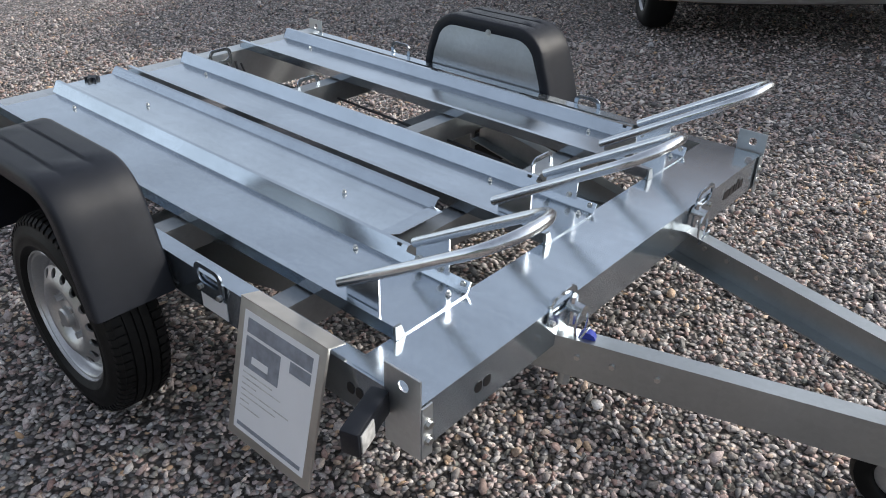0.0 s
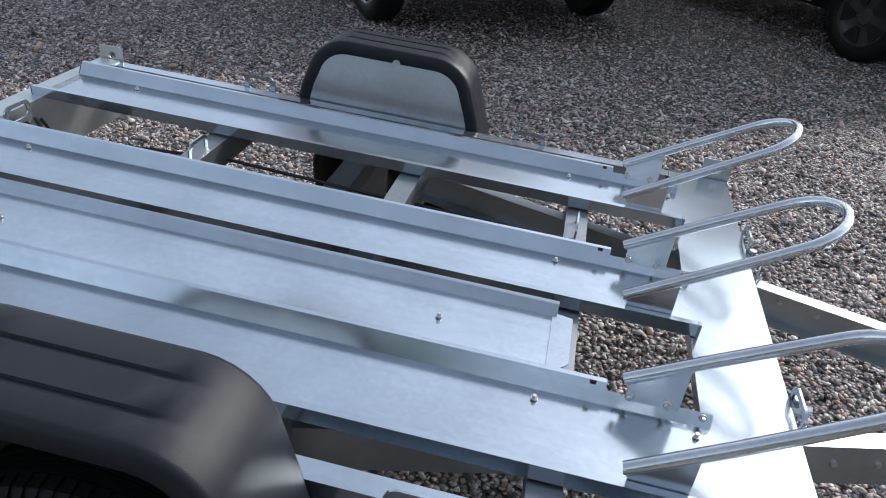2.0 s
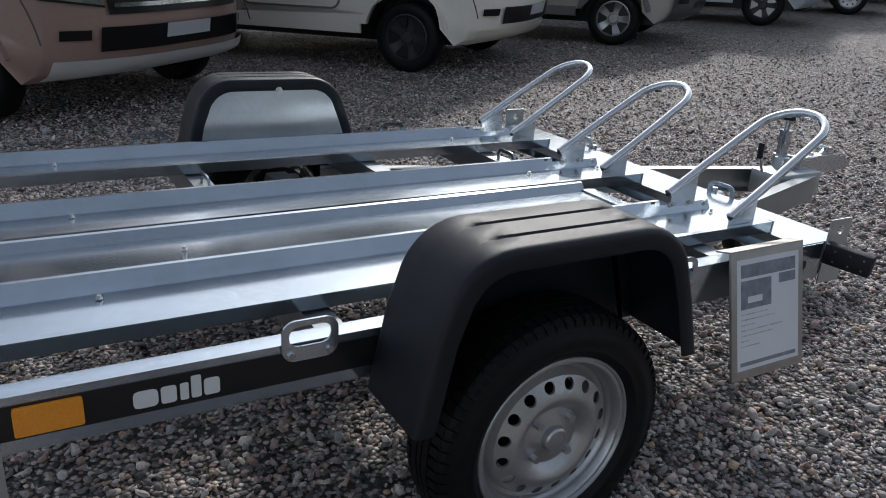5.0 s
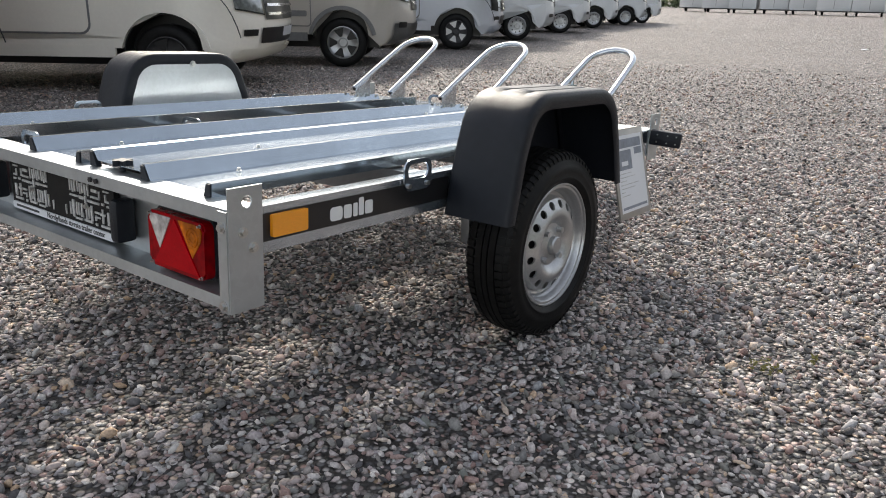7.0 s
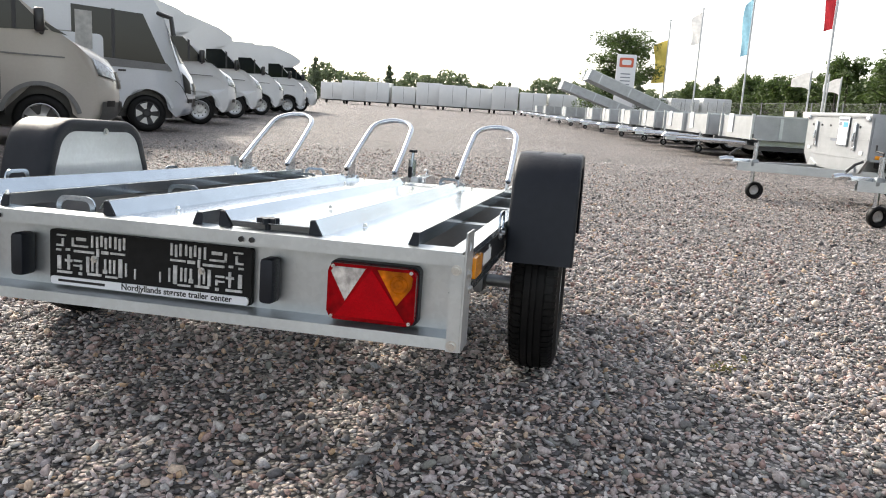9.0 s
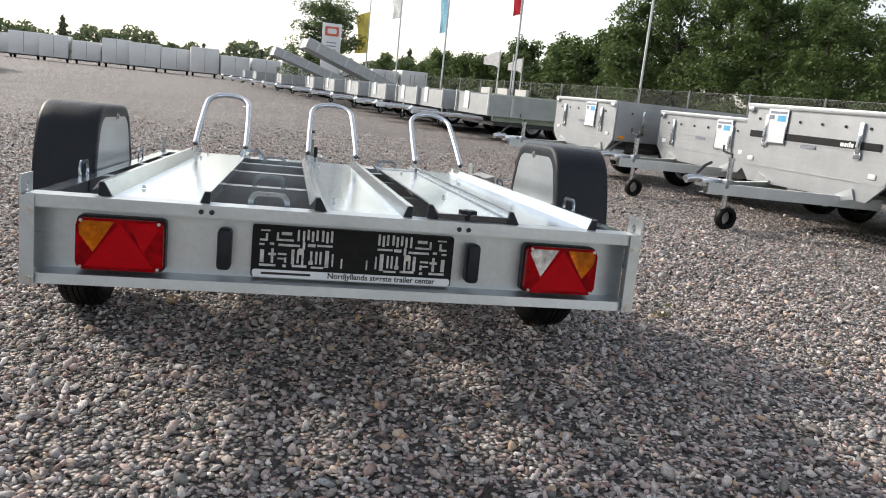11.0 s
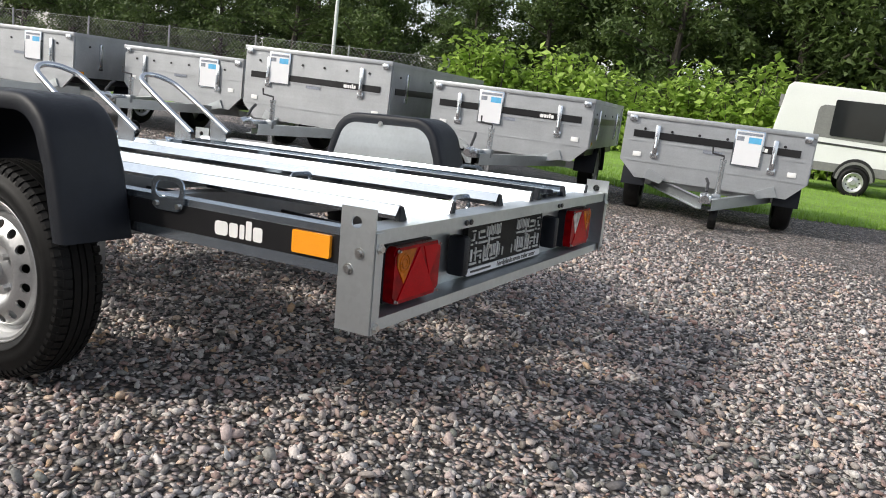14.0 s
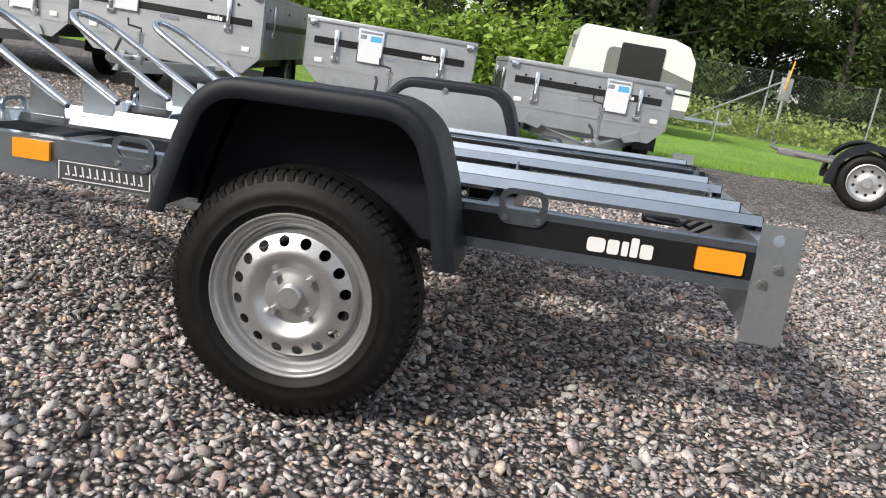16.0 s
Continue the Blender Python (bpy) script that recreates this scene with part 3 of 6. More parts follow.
            lipq = [(*hole_pts[k], 0), (*hole_pts[j], 0), (*hole_pts[j], -0.006), (*hole_pts[k], -0.006)]
            bm.faces.new([bm.verts.new((r * math.cos(t), s * (yd + disc_y(r) + o), r * math.sin(t))) for r, t, o in lipq])
    bmesh.ops.remove_doubles(bm, verts=bm.verts, dist=0.0004)
    part("wheel_disc", bm, RIM, rim, "silver steel disc with sixteen round holes", 40)
    bm = bmesh.new()
    lathe(bm, [(0.0005, s * (yd + 0.038)), (0.024, s * (yd + 0.037)), (0.028, s * (yd + 0.033)), (0.030, s * (yd + 0.014))], 24)
    part("hub_cap", bm, RIM, rim, "plain silver hub cap")
    for k in range(4):
        a = radians(45 + 90 * k)
        bm = bmesh.new()
        p = Vector((0.057 * math.cos(a), s * (yd + 0.010), 0.057 * math.sin(a)))
        d = Vector((0, s, 0))
        tube(bm, [p, p + d * 0.005], 0.0125, 12)
        tube(bm, [p + d * 0.005, p + d * 0.020], 0.0095, 6)
        part("wheel_bolt", bm, RIM, rim)
    bm = bmesh.new()
    lathe(bm, [(0.05, s * c), (0.118, s * c), (0.122, s * (c - 0.02)), (0.122, s * (c - 0.045)), (0.05, s * (c - 0.050))], 32)
    part("brake_drum", bm, BLACK, w, "dark hub drum behind the rim")
    return w


for s in (-1, 1):
    mudguard(s)
    road_wheel(s)


# ---- lashing eyes ----
def lashing_eye(x, y, z, axis, name="lashing_eye"):
    """A flat steel loop with an oblong opening, bolted to a beam."""
    bm = bmesh.new()
    w, h = 0.055, 0.082
    u0 = x if axis == "y" else y
    outer = rounded(u0 - w, u0 + w, z, z + h, 0.026, 5)
    inner = rounded(u0 - w + 0.014, u0 + w - 0.014, z + 0.030, z + h - 0.012, 0.018, 5)
    a = y if axis == "y" else x
    plate_hole(bm, outer, inner, axis, a - 0.0025, a + 0.0025)
    e = part(name, bm, GALV, trailer, "zinc-plated flat lashing eye")
    for d in (-0.038, 0.038):
        p = (u0 + d, a, z + 0.014) if axis == "y" else (a, u0 + d, z + 0.014)
        bolt(e, p, axis, 1 if a > 0 else -1, 0.007)
    return e


for s in (-1, 1):
    lashing_eye(-0.478, s * (HALF + 0.006), 0.214, "y")
    lashing_eye(0.470, s * (HALF + 0.006), 0.200, "y")
for y in (-0.345, 0.375):
    lashing_eye(FRONT + 0.006, y, 0.205, "x")
lashing_eye(REAR + 0.10, 0.225, 0.205, "x")
lashing_eye(-0.42, 0.240, 0.205, "x")
lashing_eye(0.66, 0.245, 0.205, "x")


# ---- decals, reflectors, lamps ----
def slab(name, parent, axis, pts, a, b, mat, label=""):
    bm = bmesh.new()
    prism(bm, pts, axis, a, b)
    return part(name, bm, mat, parent, label)


def wordmark(parent, axis, s, u0, u1, z0, z1, a, mat):
    """Five plain rounded blocks the size of a short mark."""
    for f0, f1, h in ((0.0, 0.28, 0.72), (0.31, 0.49, 0.72), (0.53, 0.63, 0.72), (0.66, 0.78, 0.95), (0.81, 1.0, 0.72)):
        ua, ub = u0 + (u1 - u0) * f0, u0 + (u1 - u0) * f1
        lo, hi = min(ua, ub), max(ua, ub)
        slab("letter_block", parent, axis, rounded(lo, hi, z0, z0 + (z1 - z0) * h, (hi - lo) * 0.2, 2), a, a + s * 0.0008, mat)


for s in (-1, 1):
    y = s * (HALF + 0.0005)
    st = slab("stripe", trailer, "y", [(-0.992, 0.170), (-0.34, 0.170), (-0.34, 0.232), (-0.992, 0.232)], y, y + s * 0.0012, BLACK, "black adhesive stripe with a white wordmark")
    a, b = (-0.790, -0.645) if s < 0 else (-0.630, -0.775)
    wordmark(st, "y", s, a, b, 0.180, 0.226, y + s * 0.0012, WHITE)
    slab("reflector", trailer, "y", rounded(-0.968, -0.866, 0.178, 0.228, 0.004, 2), y + s * 0.001, y + s * 0.010, ORANGE, "orange oblong side reflector")
    if s > 0:
        slab("reflector", trailer, "y", rounded(0.690, 0.790, 0.192, 0.240, 0.004, 2), y + s * 0.001, y + s * 0.010, ORANGE, "orange oblong side reflector")
# maker's plate with a grey border on the left beam
y = HALF + 0.0005
slab("name_sticker", trailer, "y", [(0.415, 0.148), (0.668, 0.148), (0.680, 0.204), (0.427, 0.204)], y, y + 0.0010, STICKER, "dark grey sticker with a light border")
for u0, u1, z0, z1 in ((0.425, 0.660, 0.153, 0.1555), (0.434, 0.670, 0.1965, 0.199), (0.425, 0.428, 0.153, 0.199), (0.6675, 0.6705, 0.153, 0.199)):
    slab("border", trailer, "y", [(u0, z0), (u1, z0), (u1, z1), (u0, z1)], y + 0.0010, y + 0.0016, PAPER)
for k in range(11):
    u = 0.444 + 0.0195 * k
    slab("letter_block", trailer, "y", [(u, 0.164), (u + 0.004, 0.164), (u + 0.008, 0.189), (u + 0.004, 0.189)], y + 0.0010, y + 0.0016, PAPER)
    slab("letter_block", trailer, "y", [(u + 0.006, 0.164), (u + 0.012, 0.164), (u + 0.0135, 0.1685), (u + 0.007, 0.1685)], y + 0.0010, y + 0.0016, PAPER)


def tail_lamp(yc, inner):
    """Oblong lamp; inner is the sign of y toward the trailer's middle."""
    lamp = new("tail_lamp")
    lamp.parent = trailer
    tagged(lamp, "red tail lamp with amber indicator and triangle reflector")
    x, z0, z1 = REAR + 0.018, 0.066, 0.203
    bm = bmesh.new()
    prism(bm, rounded(yc - 0.107, yc + 0.107, z0, z1, 0.014, 4), "x", x + 0.022, x + 0.050)
    part("housing", bm, PLASTIC, lamp, "black lamp housing")
    bm = bmesh.new()
    prism(bm, rounded(yc - 0.104, yc + 0.104, z0 + 0.003, z1 - 0.003, 0.018, 5), "x", x - 0.004, x + 0.030)
    bmesh.ops.bevel(bm, geom=[e for e in bm.edges if abs(e.verts[0].co.x - x + 0.004) < 1e-4 and abs(e.verts[1].co.x - x + 0.004) < 1e-4], offset=0.005, segments=2, affect="EDGES")
    part("lens", bm, RED, lamp, "red lens")
    o = -inner
    tri = [(yc - 0.084, z0 + 0.012), (yc + 0.084, z0 + 0.012), (yc, z1 - 0.011)]
    slab("triangle_reflector", lamp, "x", tri, x - 0.0062, x - 0.003, RED2, "red triangular reflector")
    slab("indicator", lamp, "x", [(yc + o * 0.014, z1 - 0.010), (yc + o * 0.088, z1 - 0.010), (yc + o * 0.097, z1 - 0.022), (yc + o * 0.094, z1 - 0.045), (yc + o * 0.062, z1 - 0.088)], x - 0.0058, x - 0.003, AMBER, "amber indicator lens")
    bm = bmesh.new()
    tube(bm, [(x - 0.0060, yc + o * 0.064 + 0.020 * math.cos(a), z1 - 0.040 + 0.020 * math.sin(a)) for a in [2 * math.pi * k / 20 for k in range(20)]], 0.0022, 6, True)
    tube(bm, [(x - 0.0060, yc + o * 0.064 + 0.011 * math.cos(a), z1 - 0.040 + 0.011 * math.sin(a)) for a in [2 * math.pi * k / 16 for k in range(16)]], 0.0018, 6, True)
    part("lens_ring", bm, AMBER, lamp, "moulded amber lens rings")
    if yc > 0:
        slab("brake_lens", lamp, "x", [(yc + inner * 0.020, z1 - 0.010), (yc + inner * 0.086, z1 - 0.010), (yc + inner * 0.093, z1 - 0.022), (yc + inner * 0.056, z1 - 0.086)], x - 0.0056, x - 0.003, RED2, "bright red brake lens")
    else:
        slab("reversing_lens", lamp, "x", [(yc + inner * 0.014, z1 - 0.010), (yc + inner * 0.088, z1 - 0.010), (yc + inner * 0.096, z1 - 0.022), (yc + inner * 0.060, z1 - 0.088)], x - 0.0058, x - 0.003, CLEAR, "clear reversing lens")
    for a in (-0.096, 0.096):
        for z in (z0 + 0.010, z1 - 0.010):
            bolt(lamp, (x - 0.004, yc + a * 0.96, z), "x", -1, 0.0028)
    return lamp


tail_lamp(0.583, -1)
tail_lamp(-0.590, 1)

# number plate holder with slots, without a plate
holder = new("plate_holder")
holder.parent = trailer
tagged(holder, "empty black number plate holder with moulded slots")
x = REAR + 0.050
bm = bmesh.new()
prism(bm, rounded(-0.282, 0.262, 0.066, 0.205, 0.006, 2), "x", x, x + 0.016)
part("backing", bm, RUBBER, holder)
rnd = random.Random(4)


def rib(ya, yb, za, zb):
    slab("rib", holder, "x", [(ya, za), (yb, za), (yb, zb), (ya, zb)], x - 0.003, x + 0.0005, RIBS)


MAZE = (  # distance from the middle, width, foot and height of each moulded bar, mirrored
    [(0.054 + 0.0105 * q, 0.0055, 0.170 - 0.003 * (q % 2), 0.030) for q in range(3)]
    + [(0.088 + 0.0105 * q, 0.0055, 0.172 - 0.004 * (q % 2), 0.028) for q in range(4)]
    + [(0.132, 0.005, 0.168, 0.030), (0.150, 0.024, 0.182, 0.008), (0.145, 0.040, 0.166, 0.005), (0.180, 0.005, 0.166, 0.022), (0.200, 0.022, 0.190, 0.004), (0.205, 0.005, 0.166, 0.018), (0.205, 0.018, 0.164, 0.005)]
    + [(0.054, 0.036, 0.156, 0.005), (0.094, 0.018, 0.154, 0.008), (0.118, 0.006, 0.146, 0.020), (0.130, 0.050, 0.152, 0.006), (0.190, 0.010, 0.154, 0.006), (0.212, 0.012, 0.152, 0.005)]
    + [(0.050, 0.004, 0.104, 0.034), (0.061, 0.009, 0.100, 0.046), (0.078, 0.005, 0.108, 0.034), (0.088, 0.005, 0.108, 0.034), (0.098, 0.010, 0.106, 0.010), (0.100, 0.005, 0.108, 0.034)]
    + [(0.120, 0.005, 0.104, 0.040), (0.131, 0.005, 0.108, 0.030), (0.142, 0.007, 0.104, 0.040), (0.160, 0.020, 0.128, 0.005), (0.165, 0.016, 0.116, 0.004), (0.160, 0.005, 0.108, 0.014)]
    + [(0.190, 0.006, 0.106, 0.038), (0.184, 0.018, 0.126, 0.006), (0.212, 0.009, 0.106, 0.034), (0.072, 0.030, 0.096, 0.005), (0.112, 0.034, 0.097, 0.006), (0.160, 0.008, 0.095, 0.007), (0.184, 0.038, 0.096, 0.006)])
for side in (-1, 1):
    for d, w, z, h in MAZE:
        ya, yb = sorted((-0.010 + side * d * 1.13, -0.010 + side * (d + w) * 1.13))
        rib(ya, yb, z, z + h)
rib(-0.046, -0.042, 0.100, 0.126)
rib(0.022, 0.026, 0.100, 0.126)

slab("strip", holder, "x", rounded(-0.278, 0.258, 0.067, 0.087, 0.007, 3), x - 0.0045, x, PAPER, "white strip with a printed slogan")
slab("bar", holder, "x", [(0.235, 0.0745), (0.105, 0.0745), (0.105, 0.0805), (0.235, 0.0805)], x - 0.0055, x - 0.004, BLACK)
for yc in (-0.155, 0.135):
    bolt(holder, (x - 0.003, yc, 0.140), "x", -1, 0.006)
# number plate lamps beside the holder
for yc in (-0.335, 0.330):
    bm = bmesh.new()
    box(bm, REAR + 0.012, REAR + 0.066, yc - 0.018, yc + 0.018, 0.084, 0.192, 0.010)
    part("plate_lamp", bm, PLASTIC, trailer, "black number plate lamp")
# pairs of bolt heads in the rear beam's top lip
for yc in (0.388, 0.362, -0.280, -0.306):
    bolt(trailer, (REAR - 0.0005, yc, 0.236), "x", -1, 0.007, BLACK, "hole_plug")
# black star grip on the rear beam
bm = bmesh.new()
rod(bm, (REAR + 0.062, -0.315, TOP), (REAR + 0.062, -0.315, TOP + 0.022), 0.007, 10)
ring = [(REAR + 0.062 + (0.021 + 0.006 * math.cos(6 * a)) * math.cos(a), -0.315 + (0.021 + 0.006 * math.cos(6 * a)) * math.sin(a)) for a in [2 * math.pi * k / 36 for k in range(36)]]
prism(bm, ring, "z", TOP + 0.018, TOP + 0.032)
part("star_grip", bm, PLASTIC, trailer, "black star-shaped grip knob")


# slogan on the white strip
def words(text, size, m, mat, parent, name="slogan"):
    cu = bpy.data.curves.new(name, "FONT")
    cu.body, cu.size, cu.extrude, cu.offset = text, size, 0.0002, 0.0005
    ob = new(name, cu)
    bpy.context.view_layer.update()
    me = bpy.data.meshes.new_from_object(ob.evaluated_get(bpy.context.evaluated_depsgraph_get()))
    bpy.data.objects.remove(ob)
    me.transform(m)
    me.materials.clear()
    me.materials.append(mat)
    o = new(name, me)
    o.parent = parent
    return o


words("Nordjyllands største trailer center", 0.0212, Matrix.Translation((x - 0.0048, 0.060, 0.0715 + AXLE)) @ pose(0, 0, 0, 90, 0, -90), BLACK, holder)

# ---- coupling, hand lever, jockey wheel ----
bm = bmesh.new()
box(bm, 1.80, 2.06, -0.075, 0.075, 0.080, 0.182, 0.006)
cp = part("coupling_mount", bm, GALV_DULL, trailer, "galvanised mount where the drawbar legs meet")
bm = bmesh.new()
prism(bm, [(1.96, 0.172), (1.96, 0.232), (2.08, 0.238), (2.21, 0.234), (2.29, 0.210), (2.315, 0.186), (2.30, 0.168), (2.18, 0.160), (2.05, 0.168)], "y", -0.034, 0.034)
bmesh.ops.bevel(bm, geom=list(bm.edges), offset=0.006, segments=2, affect="EDGES")
part("coupling_head", bm, ZINC, cp, "cast zinc tow coupling")
for x, r in ((2.00, 0.010), (2.07, 0.010)):
    bolt(cp, (x, 0.0, 0.236), "z", 1, r)
bm = bmesh.new()
prism(bm, [(2.12, 0.234), (2.16, 0.262), (2.20, 0.262), (2.22, 0.234)], "y", -0.007, 0.007)
tube(bm, [(2.20, 0.0, 0.252), (2.12, 0.0, 0.272), (2.06, 0, 0.268)], 0.007, 8)
part("handle", bm, ZINC, cp)
bm = bmesh.new()
rod(bm, (1.945, 0.052, -0.02), (1.945, 0.052, 0.330), 0.024, 18)
rod(bm, (1.945, 0.052, 0.330), (1.945, 0.052, 0.338), 0.028, 18)
rod(bm, (1.945, 0.052, 0.338), (1.948, 0.052, 0.378), 0.010, 12)
jk = part("jockey_tube", bm, GALV, trailer, "zinc jockey wheel tube")
bm = bmesh.new()
rod(bm, (1.945, 0.052, 0.165), (1.945, 0.052, 0.235), 0.033, 18)
box(bm, 1.90, 1.945, 0.0, 0.05, 0.170, 0.230, 0.006)
part("clamp", bm, GALV_DULL, jk)
bm = bmesh.new()
for a in (0, 60, 120):
    c, q = 0.024 * math.cos(radians(a)), 0.024 * math.sin(radians(a))
    rod(bm, (1.948 - c, 0.052 - q, 0.388), (1.948 + c, 0.052 + q, 0.388), 0.009, 8)
part("knob", bm, PLASTIC, jk, "black crank knob")
bm = bmesh.new()
tube(bm, [(1.80, 0.022, 0.18), (1.775, 0.021, 0.225), (1.768, 0.02, 0.25)], 0.006, 8)
lv = part("hand_lever", bm, ZINC, trailer, "clamp lever with a black grip")
bm = bmesh.new()
tube(bm, [(1.768, 0.02, 0.238), (1.764, 0.02, 0.27), (1.766, 0.02, 0.300)], 0.012, 10)
part("grip", bm, PLASTIC, lv, "black plastic grip")

bm = bmesh.new()
tube(bm, [(1.945, 0.052, -0.01), (1.90, 0.060, -0.06), (1.84, 0.066, -0.09)], 0.016, 10)
part("jockey_fork", bm, ZINC, trailer)
bm = bmesh.new()
lathe(bm, [(0.055, -0.030), (0.062, -0.036), (0.095, -0.036), (0.108, -0.02), (0.108, 0.02), (0.095, 0.036), (0.062, 0.036), (0.055, 0.030)], 28, closed=True)
bmesh.ops.translate(bm, verts=bm.verts, vec=(1.82, 0.066, -0.105))
jw = part("jockey_wheel", bm, RUBBER, trailer, "small black jockey wheel", 50)
bm = bmesh.new()
lathe(bm, [(0.0005, -0.03), (0.02, -0.03), (0.03, -0.02), (0.056, -0.022), (0.056, 0.022), (0.03, 0.02), (0.02, 0.03), (0.0005, 0.03)], 20)
bmesh.ops.translate(bm, verts=bm.verts, vec=(1.82, 0.066, -0.105))
part("rim", bm, RIM, jw)
# side marker lamp on a rubber arm at the front corner
bm = bmesh.new()
m = Matrix.Translation((1.030, -0.812, 0.226)) @ pose(0, 0, 0, 4, 0, 18)
box(bm, -0.020, 0.020, -0.125, 0.0, -0.030, 0.030, 0.006, m)
ml = part("marker_lamp", bm, PLASTIC, trailer, "black rubber arm with a small marker lamp")
bm = bmesh.new()
box(bm, 0.0195, 0.024, -0.118, -0.070, -0.022, 0.022, 0.002, m)
part("lens", bm, RIBS, ml, "pale front lens")
for dy in (-0.03, -0.07, -0.105):
    for dz in (-0.015, 0.015):
        bm = bmesh.new()
        p = m @ Vector((-0.020, dy, dz))
        tube(bm, [p, p + Vector((-0.002, 0, 0))], 0.003, 6)
        part("screw", bm, BOLT, ml)
# dark marks printed on the beams
for y0 in (-0.640, -0.612):
    slab("letter_block", trailer, "x", rounded(y0, y0 + 0.022, 0.178, 0.204, 0.008, 3), FRONT + 0.0002, FRONT + 0.0012, BLACK)
for x0 in (0.925, 0.950):
    slab("letter_block", trailer, "y", rounded(x0, x0 + 0.020, 0.178, 0.204, 0.008, 3), -HALF - 0.0012, -HALF - 0.0002, BLACK)
wordmark(trailer, "x", 1, 0.540, 0.680, 0.180, 0.222, FRONT + 0.0003, BLACK)
# hitch pins with rings where the drawbar meets the front beam
for s in (-1, 1):
    bm = bmesh.new()
    y0 = s * 0.312
    rod(bm, (FRONT + 0.015, y0, 0.190), (FRONT + 0.015, y0, 0.262), 0.010, 8)
    rod(bm, (FRONT + 0.004, y0, 0.235), (FRONT + 0.045, y0, 0.235), 0.014, 8)
    pn = part("hitch_pin", bm, ZINC, trailer, "zinc-plated locking pin")
    bm = bmesh.new()
    tube(bm, [(FRONT + 0.040, y0 + 0.026 * math.cos(a), 0.196 + 0.040 * math.sin(a)) for a in [2 * math.pi * k / 16 for k in range(16)]], 0.003, 6, True)
    tube(bm, [(FRONT + 0.048 + 0.01 * math.sin(a), y0 + 0.006 + 0.018 * math.cos(a), 0.165 + 0.026 * math.sin(a)) for a in [2 * math.pi * k / 14 for k in range(14)]], 0.0028, 6, True)
    part("ring", bm, ZINC, pn)
bm = bmesh.new()
rod(bm, (FRONT + 0.055, -0.300, 0.165), (FRONT + 0.062, -0.318, 0.165), 0.020, 12)
part("blue_cap", bm, BLUECAP, trailer, "blue plastic cap")
bm = bmesh.new()
rod(bm, (FRONT + 0.020, -0.325, 0.030), (FRONT + 0.020, -0.325, 0.14), 0.015, 10)
part("support_stub", bm, GALV_DULL, trailer)
# wiring loom behind the rear beam
bm = bmesh.new()
tube(bm, [(-0.975, 0.30, 0.215), (-0.93, 0.28, 0.175), (-0.89, 0.24, 0.190), (-0.86, 0.22, 0.170)], 0.006, 6)
tube(bm, [(-0.98, 0.26, 0.225), (-0.94, 0.25, 0.200), (-0.90, 0.29, 0.180), (-0.84, 0.26, 0.178), (-0.80, 0.24, 0.182)], 0.005, 6)
tube(bm, [(-0.98, 0.33, 0.20), (-0.91, 0.31, 0.15), (-0.80, 0.33, 0.16), (-0.4, 0.36, 0.18), (0.5, 0.33, 0.17), (0.62, 0.30, 0.12), (0.9, 0.27, 0.19)], 0.005, 6)
part("wiring", bm, CABLE, trailer, "black wiring loom")
bm = bmesh.new()
box(bm, -0.905, -0.80, 0.205, 0.250, 0.168, 0.196, 0.006)
part("connector", bm, PLASTIC, trailer, "black cable connector")
# oval label under the lashing eye
slab("label", trailer, "y", [(0.420, 0.150), (0.520, 0.150), (0.520, 0.198), (0.420, 0.198)], -HALF - 0.0015, -HALF - 0.0003, PAPER, "small white type label")
LIFT = Vector((0, 0, 0))

# ---- sales sheet hung over the side beam ----
ss = thing("sales_sheet", "framed white sales sheet hooked over the trailer's side beam", "sign")
ss.matrix_world = trailer.matrix_world @ Matrix.Translation((0.760, -0.818, 0.276 + AXLE)) @ pose(0, 0, 0, 0, 0, 180) @ pose(0, 0, 0, 14, 0, 0)
w, h = 0.278, 0.335
bm = bmesh.new()
box(bm, -w / 2, w / 2, 0, 0.008, -h, 0, 0.0015)
box(bm, -w / 2, w / 2, -0.040, 0.008, 0.0, 0.004)
part("frame", bm, SHEET_FRAME, ss, "aluminium frame with a hook")
def on_sheet(name, a, b, c, d, mat, e):
    bm = bmesh.new()
    box(bm, a, b, 0.007, 0.008 + e, c, d)
    return part(name, bm, mat, ss)
on_sheet("paper", -w / 2 + 0.020, w / 2 - 0.020, -h + 0.024, -0.020, PAPER, 0.0008)
on_sheet("heading", -0.105, 0.105, -0.068, -0.034, GREYPRINT, 0.0014)
on_sheet("picture", -0.010, 0.105, -0.150, -0.076, GREYPRINT, 0.0014)
on_sheet("picture_detail", 0.025, 0.080, -0.135, -0.118, PAPER, 0.0020)
on_sheet("print", -0.105, -0.040, -0.098, -0.072, GREYPRINT, 0.0014)
for k in range(7):
    on_sheet("print_line", 0.105 - (0.10, 0.13, 0.05, 0.16, 0.12, 0.03, 0.07)[k], 0.105, -0.165 - 0.014 * k, -0.162 - 0.014 * k, RIBS, 0.0014)
on_sheet("foot_bar", -0.108, 0.108, -0.300, -0.290, GREYPRINT, 0.0014)

# ---- surroundings: materials ----
STEEL_SHEET = galvanised("box_trailer_sheet", (0.40, 0.415, 0.43), 0.47, 0.03, 0.68)
VAN_CREAM = material("cream_paint", (0.76, 0.725, 0.65), 0.32, 0.0, 0.02, 30, 0.04, 1.5, 0, 1, 0, 0.4)
VAN_BEIGE = material("beige_grey_paint", (0.40, 0.37, 0.33), 0.35, 0.0, 0.02, 30, 0.05, 1.5, 0, 1, 0, 0.4)
